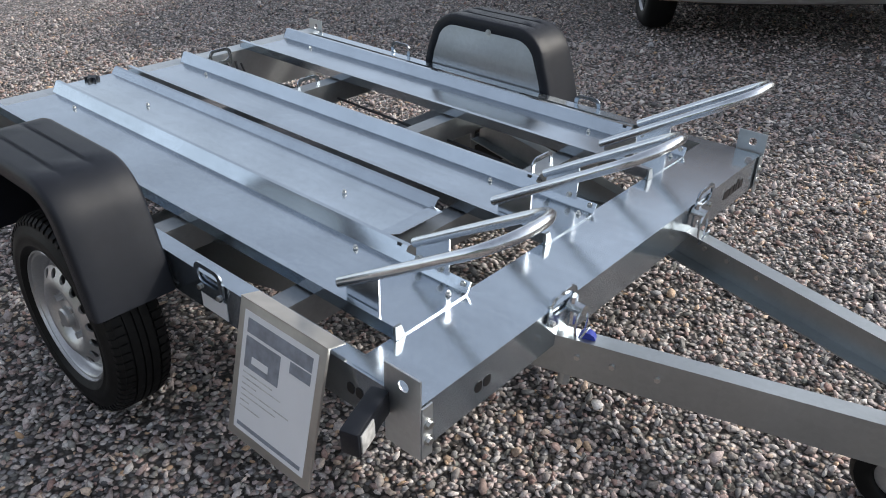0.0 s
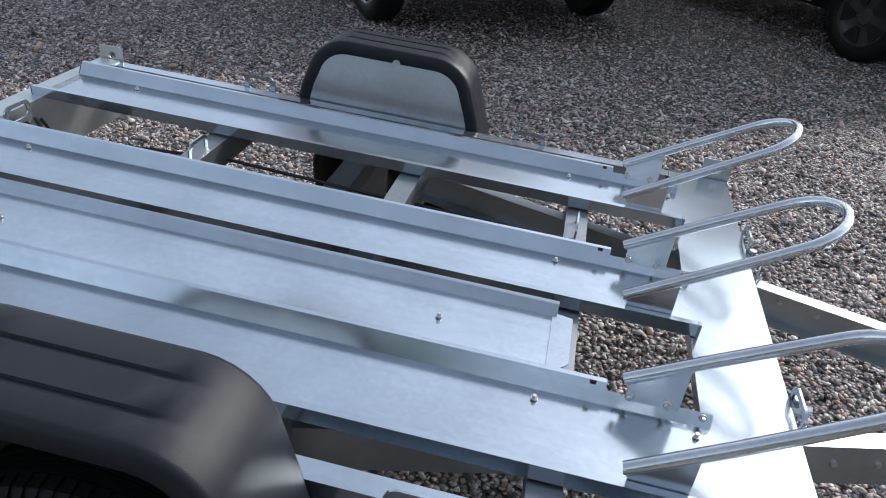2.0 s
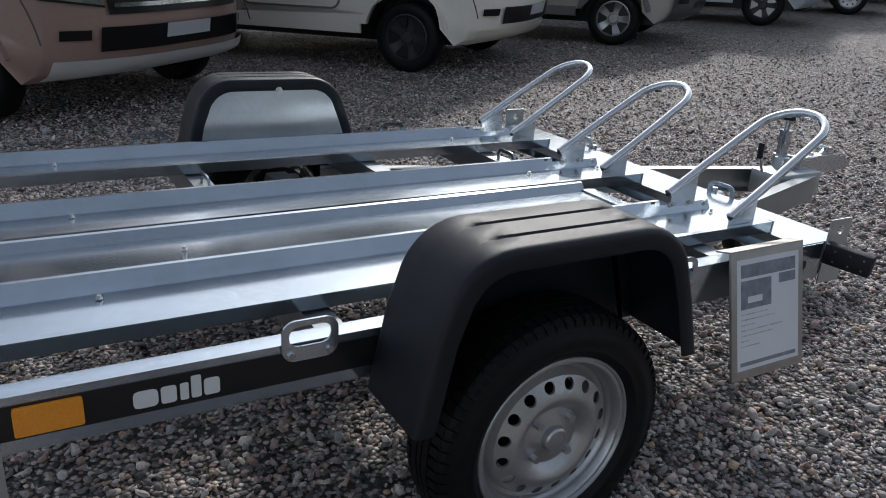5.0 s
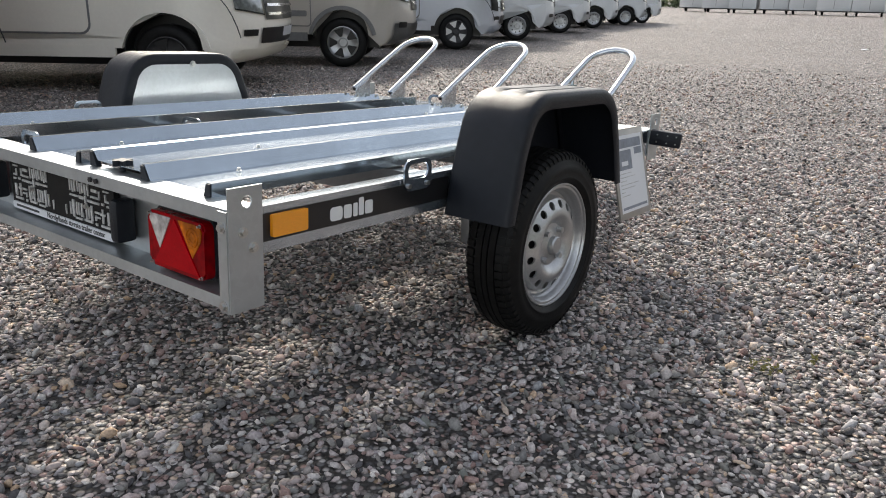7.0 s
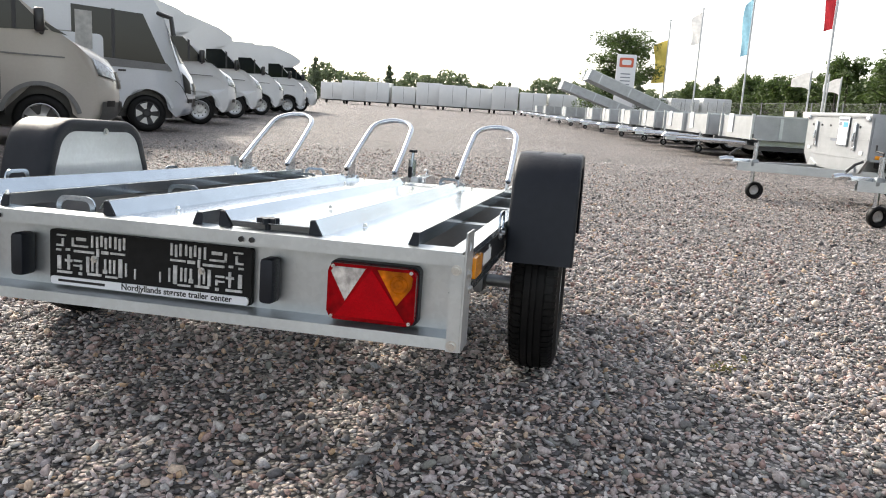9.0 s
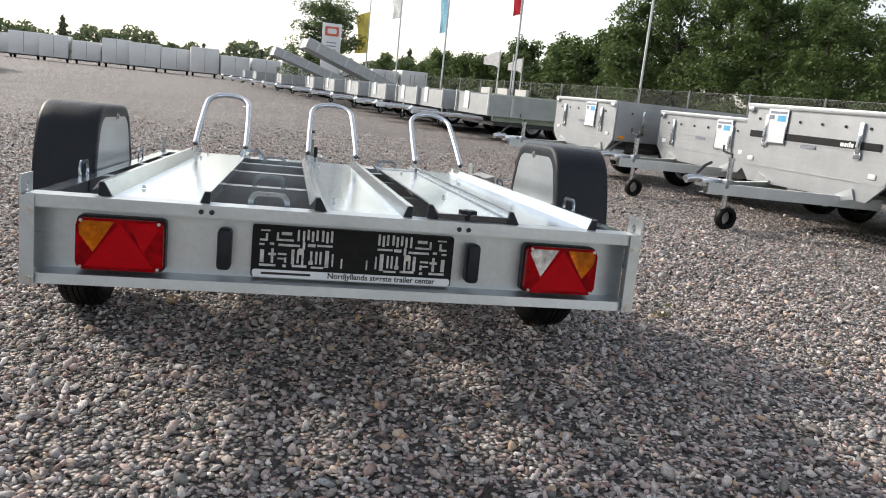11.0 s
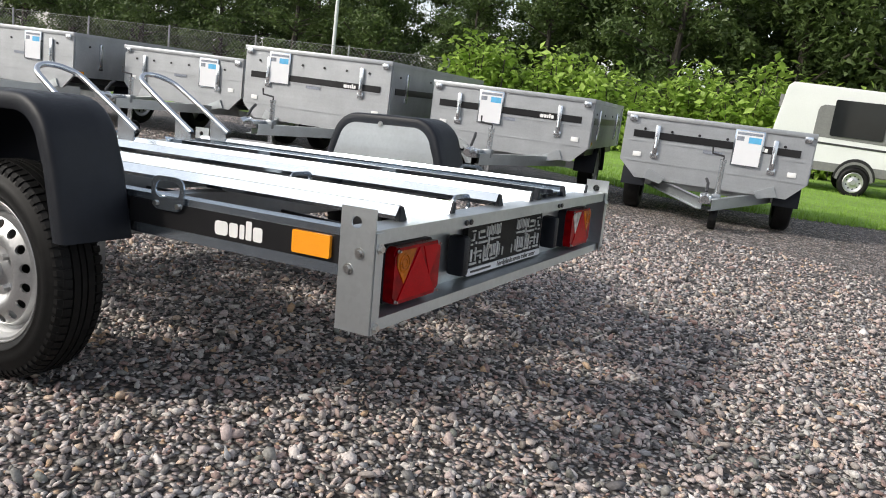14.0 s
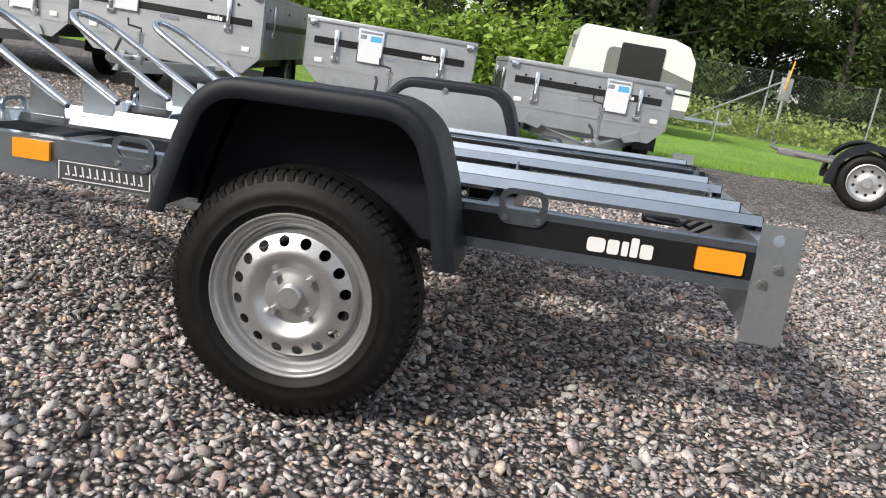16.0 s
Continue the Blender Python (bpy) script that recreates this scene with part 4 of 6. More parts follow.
VAN_SILVER = material("silver_paint", (0.50, 0.52, 0.56), 0.32, 0.2, 0.02, 30, 0.05, 1.5, 0, 1, 0, 0.4)
VAN_WHITE = material("white_paint", (0.66, 0.67, 0.675), 0.30, 0.0, 0.02, 30, 0.04, 1.5, 0, 1, 0, 0.4)
VAN_BROWN = material("bronze_paint", (0.30, 0.205, 0.165), 0.35, 0.1, 0.03, 30, 0.06, 1.5, 0, 1, 0, 0.4)
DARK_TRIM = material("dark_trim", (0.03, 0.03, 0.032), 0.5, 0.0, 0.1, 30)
GREY_TRIM = material("grey_trim", (0.16, 0.16, 0.16), 0.5, 0.0, 0.1, 30, 0.1, 3)
CHROME = material("chrome_trim", (0.7, 0.7, 0.72), 0.15, 1.0, 0.05, 30)
LAMP_GLASS = material("headlamp", (0.55, 0.57, 0.6), 0.08, 0.6, 0.3, 25, 0.0, 1, 0, 1, 0, 0.8)
TINT = material("tinted_glass", (0.012, 0.014, 0.016), 0.06, 0.0, 0.15, 2, 0.0, 1, 0, 1, 0, 0.0, 0.35)
CURTAIN = material("blind_fabric", (0.42, 0.42, 0.40), 0.9, 0.0, 0.2, 12)
PLY = material("brown_board", (0.10, 0.07, 0.05), 0.7, 0.0, 0.2, 30)
POLE = material("white_pole", (0.62, 0.64, 0.65), 0.4, 0.0, 0.04, 6)
CONCRETE = material("concrete", (0.45, 0.45, 0.43), 0.85, 0.0, 0.12, 8)
def cloth(name, color):
    m = material(name, color, 0.8, 0.0, 0.1, 6)
    n, l = m.node_tree.nodes, m.node_tree.links
    tr = n.new("ShaderNodeBsdfTranslucent")
    l.new(n["Principled BSDF"].inputs["Base Color"].links[0].from_socket, tr.inputs[0])
    ms = n.new("ShaderNodeMixShader")
    ms.inputs[0].default_value = 0.5
    l.new(n["Principled BSDF"].outputs[0], ms.inputs[1])
    l.new(tr.outputs[0], ms.inputs[2])
    l.new(ms.outputs[0], n["Material Output"].inputs[0])
    return m


FLAG_Y = cloth("yellow_cloth", (0.56, 0.46, 0.12))
FLAG_B = cloth("blue_cloth", (0.30, 0.55, 0.68))
FLAG_R = cloth("red_cloth", (0.40, 0.03, 0.04))
FLAG_W = cloth("white_cloth", (0.72, 0.72, 0.72))
SIGN_RED = material("red_sign", (0.62, 0.13, 0.07), 0.5, 0.0, 0.05, 6)
WIRE = material("fence_wire", (0.24, 0.25, 0.25), 0.5, 0.8, 0.1, 10)
POST = material("fence_post", (0.30, 0.31, 0.31), 0.6, 0.6, 0.15, 10)


def leaf_material(name, dark, light, scale):
    """Leaves that differ one by one and in large drifts."""
    m = bpy.data.materials.new(name)
    m.use_nodes = True
    nt = m.node_tree
    n, l = nt.nodes, nt.links
    b = n["Principled BSDF"]
    b.inputs["Roughness"].default_value = 0.55
    geo = n.new("ShaderNodeNewGeometry")
    co = n.new("ShaderNodeTexCoord")
    tex = n.new("ShaderNodeTexNoise")
    tex.inputs["Scale"].default_value = scale
    l.new(co.outputs["Object"], tex.inputs["Vector"])
    add = n.new("ShaderNodeMath")
    add.operation = "MULTIPLY_ADD"
    add.inputs[1].default_value = 0.55
    l.new(geo.outputs["Random Per Island"], add.inputs[0])
    off = n.new("ShaderNodeMath")
    off.operation = "SUBTRACT"
    off.inputs[1].default_value = 0.25
    l.new(tex.outputs[0], off.inputs[0])
    l.new(off.outputs[0], add.inputs[2])
    mix = n.new("ShaderNodeMix")
    mix.data_type = "RGBA"
    mix.inputs[6].default_value, mix.inputs[7].default_value = (*dark, 1), (*light, 1)
    l.new(add.outputs[0], mix.inputs[0])
    l.new(mix.outputs[2], b.inputs["Base Color"])
    tr = n.new("ShaderNodeBsdfTranslucent")
    l.new(mix.outputs[2], tr.inputs[0])
    ms = n.new("ShaderNodeMixShader")
    ms.inputs[0].default_value = 0.35
    l.new(b.outputs[0], ms.inputs[1])
    l.new(tr.outputs[0], ms.inputs[2])
    l.new(ms.outputs[0], n["Material Output"].inputs[0])
    return m


LEAF_TREE = leaf_material("tree_leaves", (0.030, 0.058, 0.018), (0.130, 0.190, 0.052), 0.5)
LEAF_HEDGE = leaf_material("hedge_leaves", (0.14, 0.25, 0.035), (0.40, 0.55, 0.11), 0.6)
# skyline greens are paled, so distance haze is painted into the leaves
LEAF_FIR = leaf_material("hazed_needles", (0.08, 0.105, 0.065), (0.16, 0.20, 0.11), 0.5)
LEAF_SCRUB = leaf_material("scrub_leaves", (0.10, 0.13, 0.07), (0.20, 0.25, 0.13), 0.3)
LEAF_WEED = leaf_material("weed_leaves", (0.17, 0.25, 0.055), (0.44, 0.50, 0.17), 0.8)
BARK = material("bark", (0.05, 0.043, 0.035), 0.9, 0.0, 0.3, 20, 0.2, 2)
GRASS_SOIL = material("grass_soil", (0.17, 0.29, 0.045), 0.9, 0.0, 0.3, 12, 0.25, 0.8, 0.4, 60)
GRASS = leaf_material("grass_blades", (0.15, 0.28, 0.03), (0.33, 0.52, 0.08), 0.4)


def plain_wheel(parent, x, y, r, w, s, rim_mat, name="wheel", axis="y", spokes=0, face=None):
    """A small road wheel: tyre and a rim face with dark openings, turned about local y (or x)."""
    hub = new(name)
    hub.parent = parent
    hub.matrix_local = Matrix.Translation((x, y, r)) @ (Matrix() if axis == "y" else pose(0, 0, 0, 0, 0, 90))
    bm = bmesh.new()
    lathe(bm, [(r * 0.63, s * w * 0.42), (r * 0.70, s * w * 0.5), (r * 0.9, s * w * 0.5), (r, s * w * 0.34), (r, -s * w * 0.34), (r * 0.9, -s * w * 0.5), (r * 0.63, -s * w * 0.45)], 28, closed=True)
    part("tyre", bm, RUBBER, hub, "", 50)
    bm = bmesh.new()
    lathe(bm, [(r * 0.66, s * w * 0.46), (r * 0.63, s * w * 0.48), (r * 0.60, s * w * 0.36), (r * 0.52, s * w * 0.26), (r * 0.2, s * w * 0.30), (r * 0.16, s * w * 0.38), (0.0005, s * w * 0.38)], 28, caps=(-1,))
    rim = part("rim", bm, rim_mat, hub, "", 45)
    n = spokes or 9
    for k in range(n):
        a = 2 * math.pi * (k + 0.5) / n
        if spokes:
            bm = bmesh.new()
            c, q, d = r * 0.44, r * 0.10, r * 0.5
            pts = [(0.24, 0.05), (0.57, 0.22), (0.57, -0.22), (0.24, -0.05)]
            prism(bm, [(u * r * math.cos(a) - v * r * math.sin(a), u * r * math.sin(a) + v * r * math.cos(a)) for u, v in pts], "y", s * w * 0.37, s * w * 0.41)
            part("opening" if face is None else "spoke", bm, face or BLACK, rim)
        else:
            bm = bmesh.new()
            p = Vector((r * 0.42 * math.cos(a), s * w * 0.30, r * 0.42 * math.sin(a)))
            tube(bm, [p, p + Vector((0, s * w * 0.015, 0))], r * 0.055, 8)
            part("opening", bm, BLACK, rim)
    return hub


# ---- box trailers standing in a row ----
def price_sheet(parent, x, z, y, w=0.255, h=0.33, lean=0.0):
    """A framed sheet with a picture, head line and small print."""
    sh = new("price_sheet")
    sh.parent = parent
    sh.matrix_local = Matrix.Translation((x, y, z)) @ pose(0, 0, 0, lean, 0, 0)
    tagged(sh, "white framed sales sheet")
    bm = bmesh.new()
    box(bm, -w / 2, w / 2, 0, 0.006, -h, 0, 0.001)
    part("frame", bm, GALV, sh)
    for nm, a, b, c, d, mt in (("paper", -w / 2 + 0.012, w / 2 - 0.012, -h + 0.012, -0.012, PAPER), ("heading", -w / 2 + 0.02, w / 2 - 0.02, -0.045, -0.022, GREYPRINT), ("picture", -w / 2 + 0.025, 0.005, -0.115, -0.060, BLUEPRINT), ("print", 0.045, w / 2 - 0.02, -0.10, -0.06, GREYPRINT)):
        e = 0.007 if nm == "paper" else 0.008
        bm = bmesh.new()
        box(bm, a, b, 0.005, e, c, d)
        part(nm, bm, mt, sh)
    return sh


def box_trailer(cx, cy, turn, top, length, label, wide=1.68, low=0.38, stripe=None, sheet_x=0.4, holes=True, drawbar=1.15, wheel_y=-1.25, wheel_r=0.28, rows=1, group="box trailers in a row", crank=0.22, dip=0.0, swing=0.0):
    t = thing("box_trailer", label, "trailer", Matrix.Translation((cx, cy, 0)) @ pose(0, 0, 0, 0, 0, turn), group)
    hw = wide / 2
    # front panel with cut lower corners
    bm = bmesh.new()
    prism(bm, [(-hw, top), (-hw, low + 0.15), (-hw + 0.15, low), (hw - 0.15, low), (hw, low + 0.15), (hw, top)], "y", -0.03, 0.0)
    for z in (low + 0.16, (low + top) / 2 + 0.05):
        box(bm, -hw + 0.02, hw - 0.02, 0.0, 0.006, z - 0.006, z + 0.006)
    fp = part("front_panel", bm, STEEL_SHEET, t, "galvanised sheet front panel with cut lower corners")
    bm = bmesh.new()
    box(bm, -hw - 0.01, hw + 0.01, -0.045, 0.015, top - 0.035, top + 0.012, 0.006)
    part("top_rim", bm, STEEL_SHEET, t)
    # long sides, tailgate, floor
    for s in (-1, 1):
        bm = bmesh.new()
        prism(bm, [(-0.03, top), (-0.03, low + 0.14), (-length, low + 0.14), (-length, top)], "x", s * hw, s * (hw - 0.025))
        part("side_panel", bm, STEEL_SHEET, t)
        bm = bmesh.new()
        box(bm, min(s * hw, s * (hw + 0.006)), max(s * hw, s * (hw + 0.006)), -length + 0.05, -0.06, (low + top) / 2 + 0.04, (low + top) / 2 + 0.052)
        part("bead", bm, STEEL_SHEET, t)
        for yy in (-0.05, -length + 0.04):
            bm = bmesh.new()
            box(bm, min(s * hw, s * (hw + 0.012)), max(s * hw, s * (hw + 0.012)), yy - 0.03, yy + 0.03, low + 0.15, top - 0.03)
            part("corner_post", bm, STEEL_SHEET, t)
        bm = bmesh.new()
        box(bm, min(s * (hw - 0.03), s * (hw + 0.012)), max(s * (hw - 0.03), s * (hw + 0.012)), -length, -0.03, top - 0.03, top + 0.010)
        part("side_rim", bm, STEEL_SHEET, t)
        if stripe:
            bm = bmesh.new()
            prism(bm, [(-0.14, stripe - 0.033), (-length + 0.1, stripe - 0.033), (-length + 0.1, stripe + 0.033), (-0.14, stripe + 0.033)], "x", s * hw, s * (hw + 0.0075))
            part("stripe", bm, BLACK, t, "black stripe along the side")
        for yy in (-0.42, -length + 0.5):
            bm = bmesh.new()
            box(bm, min(s * hw, s * (hw + 0.024)), max(s * hw, s * (hw + 0.024)), yy - 0.022, yy + 0.022, top - 0.36, top - 0.09, 0.006)
            box(bm, min(s * hw, s * (hw + 0.018)), max(s * hw, s * (hw + 0.018)), yy - 0.035, yy + 0.035, top - 0.40, top - 0.34, 0.006)
            part("latch", bm, ZINC, t, "zinc-plated over-centre latch")
        for k in range(4):
            bm = bmesh.new()
            yy = -0.25 - k * (length - 0.5) / 3
            tube(bm, [(s * hw, yy, top - 0.135), (s * (hw + 0.008), yy, top - 0.135)], 0.013, 10)
            part("grommet", bm, BLACK, t)
    bm = bmesh.new()
    box(bm, -hw, hw, -length - 0.03, -length, low + 0.14, top)
    part("tailgate", bm, STEEL_SHEET, t)
    bm = bmesh.new()
    box(bm, -hw + 0.03, hw - 0.03, -length, -0.03, low + 0.14, low + 0.17)
    part("floor_board", bm, PLY, t, "brown plywood floor board")
    # dark slab added in place of the shade under the floor
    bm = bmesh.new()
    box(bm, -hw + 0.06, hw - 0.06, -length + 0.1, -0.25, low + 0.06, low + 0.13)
    part("underfloor_shade", bm, DARK_TRIM, t, "dark slab imitating the shade below the floor")
    for s in (-1, 1):
        bm = bmesh.new()
        box(bm, min(s * hw, s * (hw + 0.012)), max(s * hw, s * (hw + 0.012)), -0.16, -0.07, low + 0.17, low + 0.21, 0.003)
        part("reflector", bm, ORANGE, t, "orange side reflector")
    # dark hollow of the folded front edge and chassis
    bm = bmesh.new()
    for s in (-1, 1):
        box(bm, s * 0.45 - 0.03, s * 0.45 + 0.03, -length + 0.1, -0.05, low - 0.02, low + 0.14)
    box(bm, -hw + 0.1, hw - 0.1, wheel_y - 0.05, wheel_y + 0.05, wheel_r - 0.03, wheel_r + 0.05)
    part("chassis", bm, GALV_DULL, t)
    if stripe:
        bm = bmesh.new()
        box(bm, -hw + 0.10, hw - 0.08, 0.006, 0.0075, stripe - 0.033, stripe + 0.033)
        st = part("stripe", bm, BLACK, t, "black stripe with a small white mark")
        wordmark(st, "y", 1, -hw + 0.52, -hw + 0.38, stripe - 0.022, stripe + 0.024, 0.0076, WHITE)
    for s, lx in ((-1, -hw + 0.32), (1, hw - 0.30)):
        bm = bmesh.new()
        box(bm, lx - 0.022, lx + 0.022, 0.004, 0.026, top - 0.36, top - 0.09, 0.006)
        box(bm, lx - 0.035, lx + 0.035, 0.004, 0.020, top - 0.40, top - 0.34, 0.006)
        tube(bm, [(lx, 0.03, top - 0.20), (lx, 0.04, top - 0.30)], 0.010, 8)
        part("latch", bm, ZINC, t, "zinc-plated over-centre latch")
        bm = bmesh.new()
        box(bm, s * (hw - 0.06) - 0.035, s * (hw - 0.06) + 0.035, -0.002, 0.03, top - 0.075, top - 0.02, 0.006)
        part("corner_latch", bm, ZINC, t)
        bm = bmesh.new()
        box(bm, s * (hw - 0.14) - 0.038, s * (hw - 0.14) + 0.038, 0.0, 0.010, low + 0.20, low + 0.245, 0.004)
        part("reflector", bm, WHITE, t, "white front reflector")
    if holes:
        for k in range(6):
            bm = bmesh.new()
            xx = -hw + 0.24 + k * (wide - 0.42) / 5
            tube(bm, [(xx, 0.004, top - 0.135), (xx, 0.010, top - 0.135)], 0.013, 10)
            part("grommet", bm, BLACK, t)
    bm = bmesh.new()
    box(bm, -0.07, 0.10, 0.006, 0.009, (low + top) / 2 + 0.01, (low + top) / 2 + 0.04)
    part("type_plate", bm, GREYPRINT, t)
    price_sheet(t, sheet_x, top - 0.03, 0.012)
    # drawbar legs, coupling, jockey wheel
    for s in (-1, 1):
        bm = bmesh.new()
        d = Vector((s * 0.04, drawbar - 0.05, 0)) - Vector((s * 0.56, -0.35, 0))
        m = Matrix.Translation((s * 0.56, -0.35, low - 0.075)) @ Matrix.Rotation(math.atan2(d.y, d.x), 4, "Z") @ Matrix.Rotation(math.atan2(dip, d.length), 4, "Y")
        sheet(bm, [(-0.022, 0.09), (0.022, 0.09), (0.022, 0.0), (-0.022, 0.0)], 0.004, "x", 0, d.length)
        bmesh.ops.transform(bm, matrix=m, verts=bm.verts)
        part("drawbar", bm, GALV_DULL, t, "galvanised channel drawbar leg")
        bm = bmesh.new()
        prism(bm, [(s * 0.40, low + 0.03), (s * 0.56, low + 0.10), (s * 0.60, low + 0.01), (s * 0.44, low - 0.03)], "y", 0.004, 0.020)
        part("bracket", bm, GALV_DULL, t)
    nose = low - dip
    bm = bmesh.new()
    box(bm, -0.050, 0.050, drawbar - 0.22, drawbar + 0.02, nose - 0.02, nose + 0.055, 0.008)
    tube(bm, [(0, drawbar, nose + 0.045), (0, drawbar + 0.10, nose + 0.045), (0, drawbar + 0.16, nose + 0.030)], 0.034, 12)
    cp = part("coupling", bm, ZINC, t, "cast zinc tow coupling")
    bm = bmesh.new()
    tube(bm, [(0, drawbar + 0.05, nose + 0.09), (0, drawbar - 0.02, nose + 0.16), (0.02, drawbar - 0.10, nose + 0.19)], 0.013, 8)
    part("handle", bm, DARK_TRIM, cp, "black lever")
    bm = bmesh.new()
    rod(bm, (-0.09, drawbar - 0.22, 0.16), (-0.09, drawbar - 0.22, nose + crank), 0.024, 12)
    rod(bm, (-0.09, drawbar - 0.22, nose + crank), (-0.09, drawbar - 0.22, nose + crank + 0.03), 0.030, 12)
    jt = part("jockey_tube", bm, ZINC, t, "zinc jockey wheel tube")
    bm = bmesh.new()
    tube(bm, [(-0.09, drawbar - 0.22, nose + crank + 0.03), (-0.09, drawbar - 0.22, nose + crank + 0.06), (0.01, drawbar - 0.20, nose + crank + 0.075), (0.015, drawbar - 0.20, nose + crank + 0.13)], 0.009, 8)
    part("crank", bm, DARK_TRIM, jt, "dark crank handle")
    bm = bmesh.new()
    box(bm, -0.125, -0.045, drawbar - 0.26, drawbar - 0.18, nose - 0.02, nose + 0.06, 0.010)
    part("clamp", bm, GALV_DARK, jt)
    plain_wheel(t, -0.09 + swing, drawbar - 0.26, 0.10, 0.07, -1, RIM, "jockey_wheel", "x")
    if swing:
        bm = bmesh.new()
        rod(bm, (-0.09, drawbar - 0.22, 0.34), (-0.09 + swing, drawbar - 0.21, 0.11), 0.012, 8)
        rod(bm, (-0.09, drawbar - 0.22, 0.17), (-0.09 + swing, drawbar - 0.21, 0.10), 0.012, 8)
        part("fork", bm, ZINC, jt, "zinc fork swung to one side")
    for r in range(rows):
        for s in (-1, 1):
            plain_wheel(t, s * (hw - 0.12), wheel_y - r * 0.62, wheel_r, 0.16, s, RIM, "wheel", "x").matrix_local = Matrix.Translation((s * (hw - 0.12), wheel_y - r * 0.62, wheel_r)) @ pose(0, 0, 0, 0, 0, -90)
            bm = bmesh.new()
            sheet(bm, [(wheel_y - r * 0.62 + v, u) for v, u in arc(0, wheel_r, wheel_r + 0.05, 185, -5, 10)], 0.010, "x", s * (hw - 0.24), s * (hw - 0.01))
            part("mudguard", bm, PLASTIC, t)
    return t


TURN = 9.3
box_trailer(8.26, -3.77, TURN, 1.04, 2.6, "galvanised box trailer with bright front panel on the gravel", 1.60, 0.40, None, 0.20 * -1, True, 1.15)
box_trailer(6.36, -4.52, TURN, 0.98, 2.5, "low galvanised box trailer with sales sheet on its front", 1.66, 0.40, None, -0.38, True, 1.15)
box_trailer(4.37, -4.49, TURN, 1.13, 3.2, "tall galvanised box trailer with black front stripe and sales sheet", 1.72, 0.38, 0.845, 0.43, True, 1.15, -1.6)
box_trailer(2.385, -5.12, TURN, 1.01, 2.3, "galvanised box trailer with black front stripe and sales sheet", 1.67, 0.39, 0.805, 0.20, False, 1.10, -1.1, swing=0.17)
box_trailer(0.40, -5.40, TURN, 0.94, 2.1, "small galvanised box trailer with black stripe beside the grass", 1.66, 0.34, 0.755, -0.28, True, 0.56, -0.55, crank=0.34, dip=0.08)


# ---- long flatbed trailers further up the row ----
def flatbed(cx, cy, turn, length, tilt, label, bed=0.62, wall=0.30, wheels=2):
    t = thing("flatbed_trailer", label, "trailer", Matrix.Translation((cx, cy, 0)) @ pose(0, 0, 0, 0, 0, turn), "flatbed trailers up the row")
    hw = 0.98
    rot = Matrix.Translation((0, -length * 0.9, bed)) @ Matrix.Rotation(radians(tilt), 4, "X") @ Matrix.Translation((0, length * 0.9, -bed))
    def add(name, mat, boxes, label="", turned=True):
        bm = bmesh.new()
        for b in boxes:
            box(bm, *b)
        if turned:
            bmesh.ops.transform(bm, matrix=rot, verts=bm.verts)
        return part(name, bm, mat, t, label)
    add("bed", STEEL_SHEET, [(-hw, hw, -length, 0, bed - 0.08, bed)])
    for s in (-1, 1):
        add("side_panel", STEEL_SHEET, [(min(s * hw, s * (hw - 0.03)), max(s * hw, s * (hw - 0.03)), -length, -0.03, bed, bed + wall)])
    add("front_panel", STEEL_SHEET, [(-hw, hw, -0.03, 0, bed, bed + wall)])
    add("tailgate", STEEL_SHEET, [(-hw, hw, -length - 0.03, -length, bed, bed + wall)])
    add("price_sheet", PAPER, [(0.22, 0.50, 0.006, 0.02, bed + 0.02, bed + wall + 0.04)], "white sales sheet on the front panel")
    for s in (-1, 1):
        add("stake", GALV_DULL, [(s * 0.94 - 0.025, s * 0.94 + 0.025, 0.004, 0.05, bed - 0.08, bed + wall + 0.05)])
        for k in range(4):
            yy = -0.5 - k * (length - 1.0) / 3
            add("hinge_post", GALV_DULL, [(min(s * hw, s * (hw + 0.022)), max(s * hw, s * (hw + 0.022)), yy - 0.03, yy + 0.03, bed - 0.06, bed + wall - 0.02)])
        add("side_rim", GALV_DULL, [(min(s * (hw - 0.035), s * (hw + 0.015)), max(s * (hw - 0.035), s * (hw + 0.015)), -length, -0.03, bed + wall, bed + wall + 0.03)])
    add("drawbar", GALV_DULL, [(-0.05, 0.05, -length * 0.6, 1.4, 0.42, 0.50), (-0.5, -0.42, -length * 0.9, -0.3, 0.42, 0.52), (0.42, 0.5, -length * 0.9, -0.3, 0.42, 0.52)], "", False)
    bm = bmesh.new()
    tube(bm, [(0, 1.32, 0.49), (0, 1.48, 0.50), (0.01, 1.40, 0.56)], 0.026, 10)
    rod(bm, (-0.1, 0.75, 0.30), (-0.1, 0.75, 0.62), 0.020, 10)
    for s in (-1, 1):
        rod(bm, (s * 0.55, -0.05, 0.46), (s * 0.04, 1.2, 0.46), 0.035, 6)
    part("coupling", bm, ZINC, t)
    plain_wheel(t, -0.1, 0.75, 0.075, 0.05, -1, GREY_TRIM, "jockey_wheel", "x").matrix_local = Matrix.Translation((-0.1, 0.75, 0.28)) @ pose(0, 0, 0, 0, 0, 90)
    # dark box added under the bed as its painted shadow
    add("underbody", DARK_TRIM, [(-0.9, 0.9, -length + 0.1, -0.15, 0.34, 0.42)], "dark box standing in for shadow beneath the bed", False)
    for k in range(wheels):
        for s in (-1, 1):
            plain_wheel(t, s * 0.78, -length * 0.55 - k * 0.66, 0.29, 0.18, s, RIM).matrix_local = Matrix.Translation((s * 0.78, -length * 0.55 - k * 0.66, 0.29)) @ pose(0, 0, 0, 0, 0, -90)
    return t


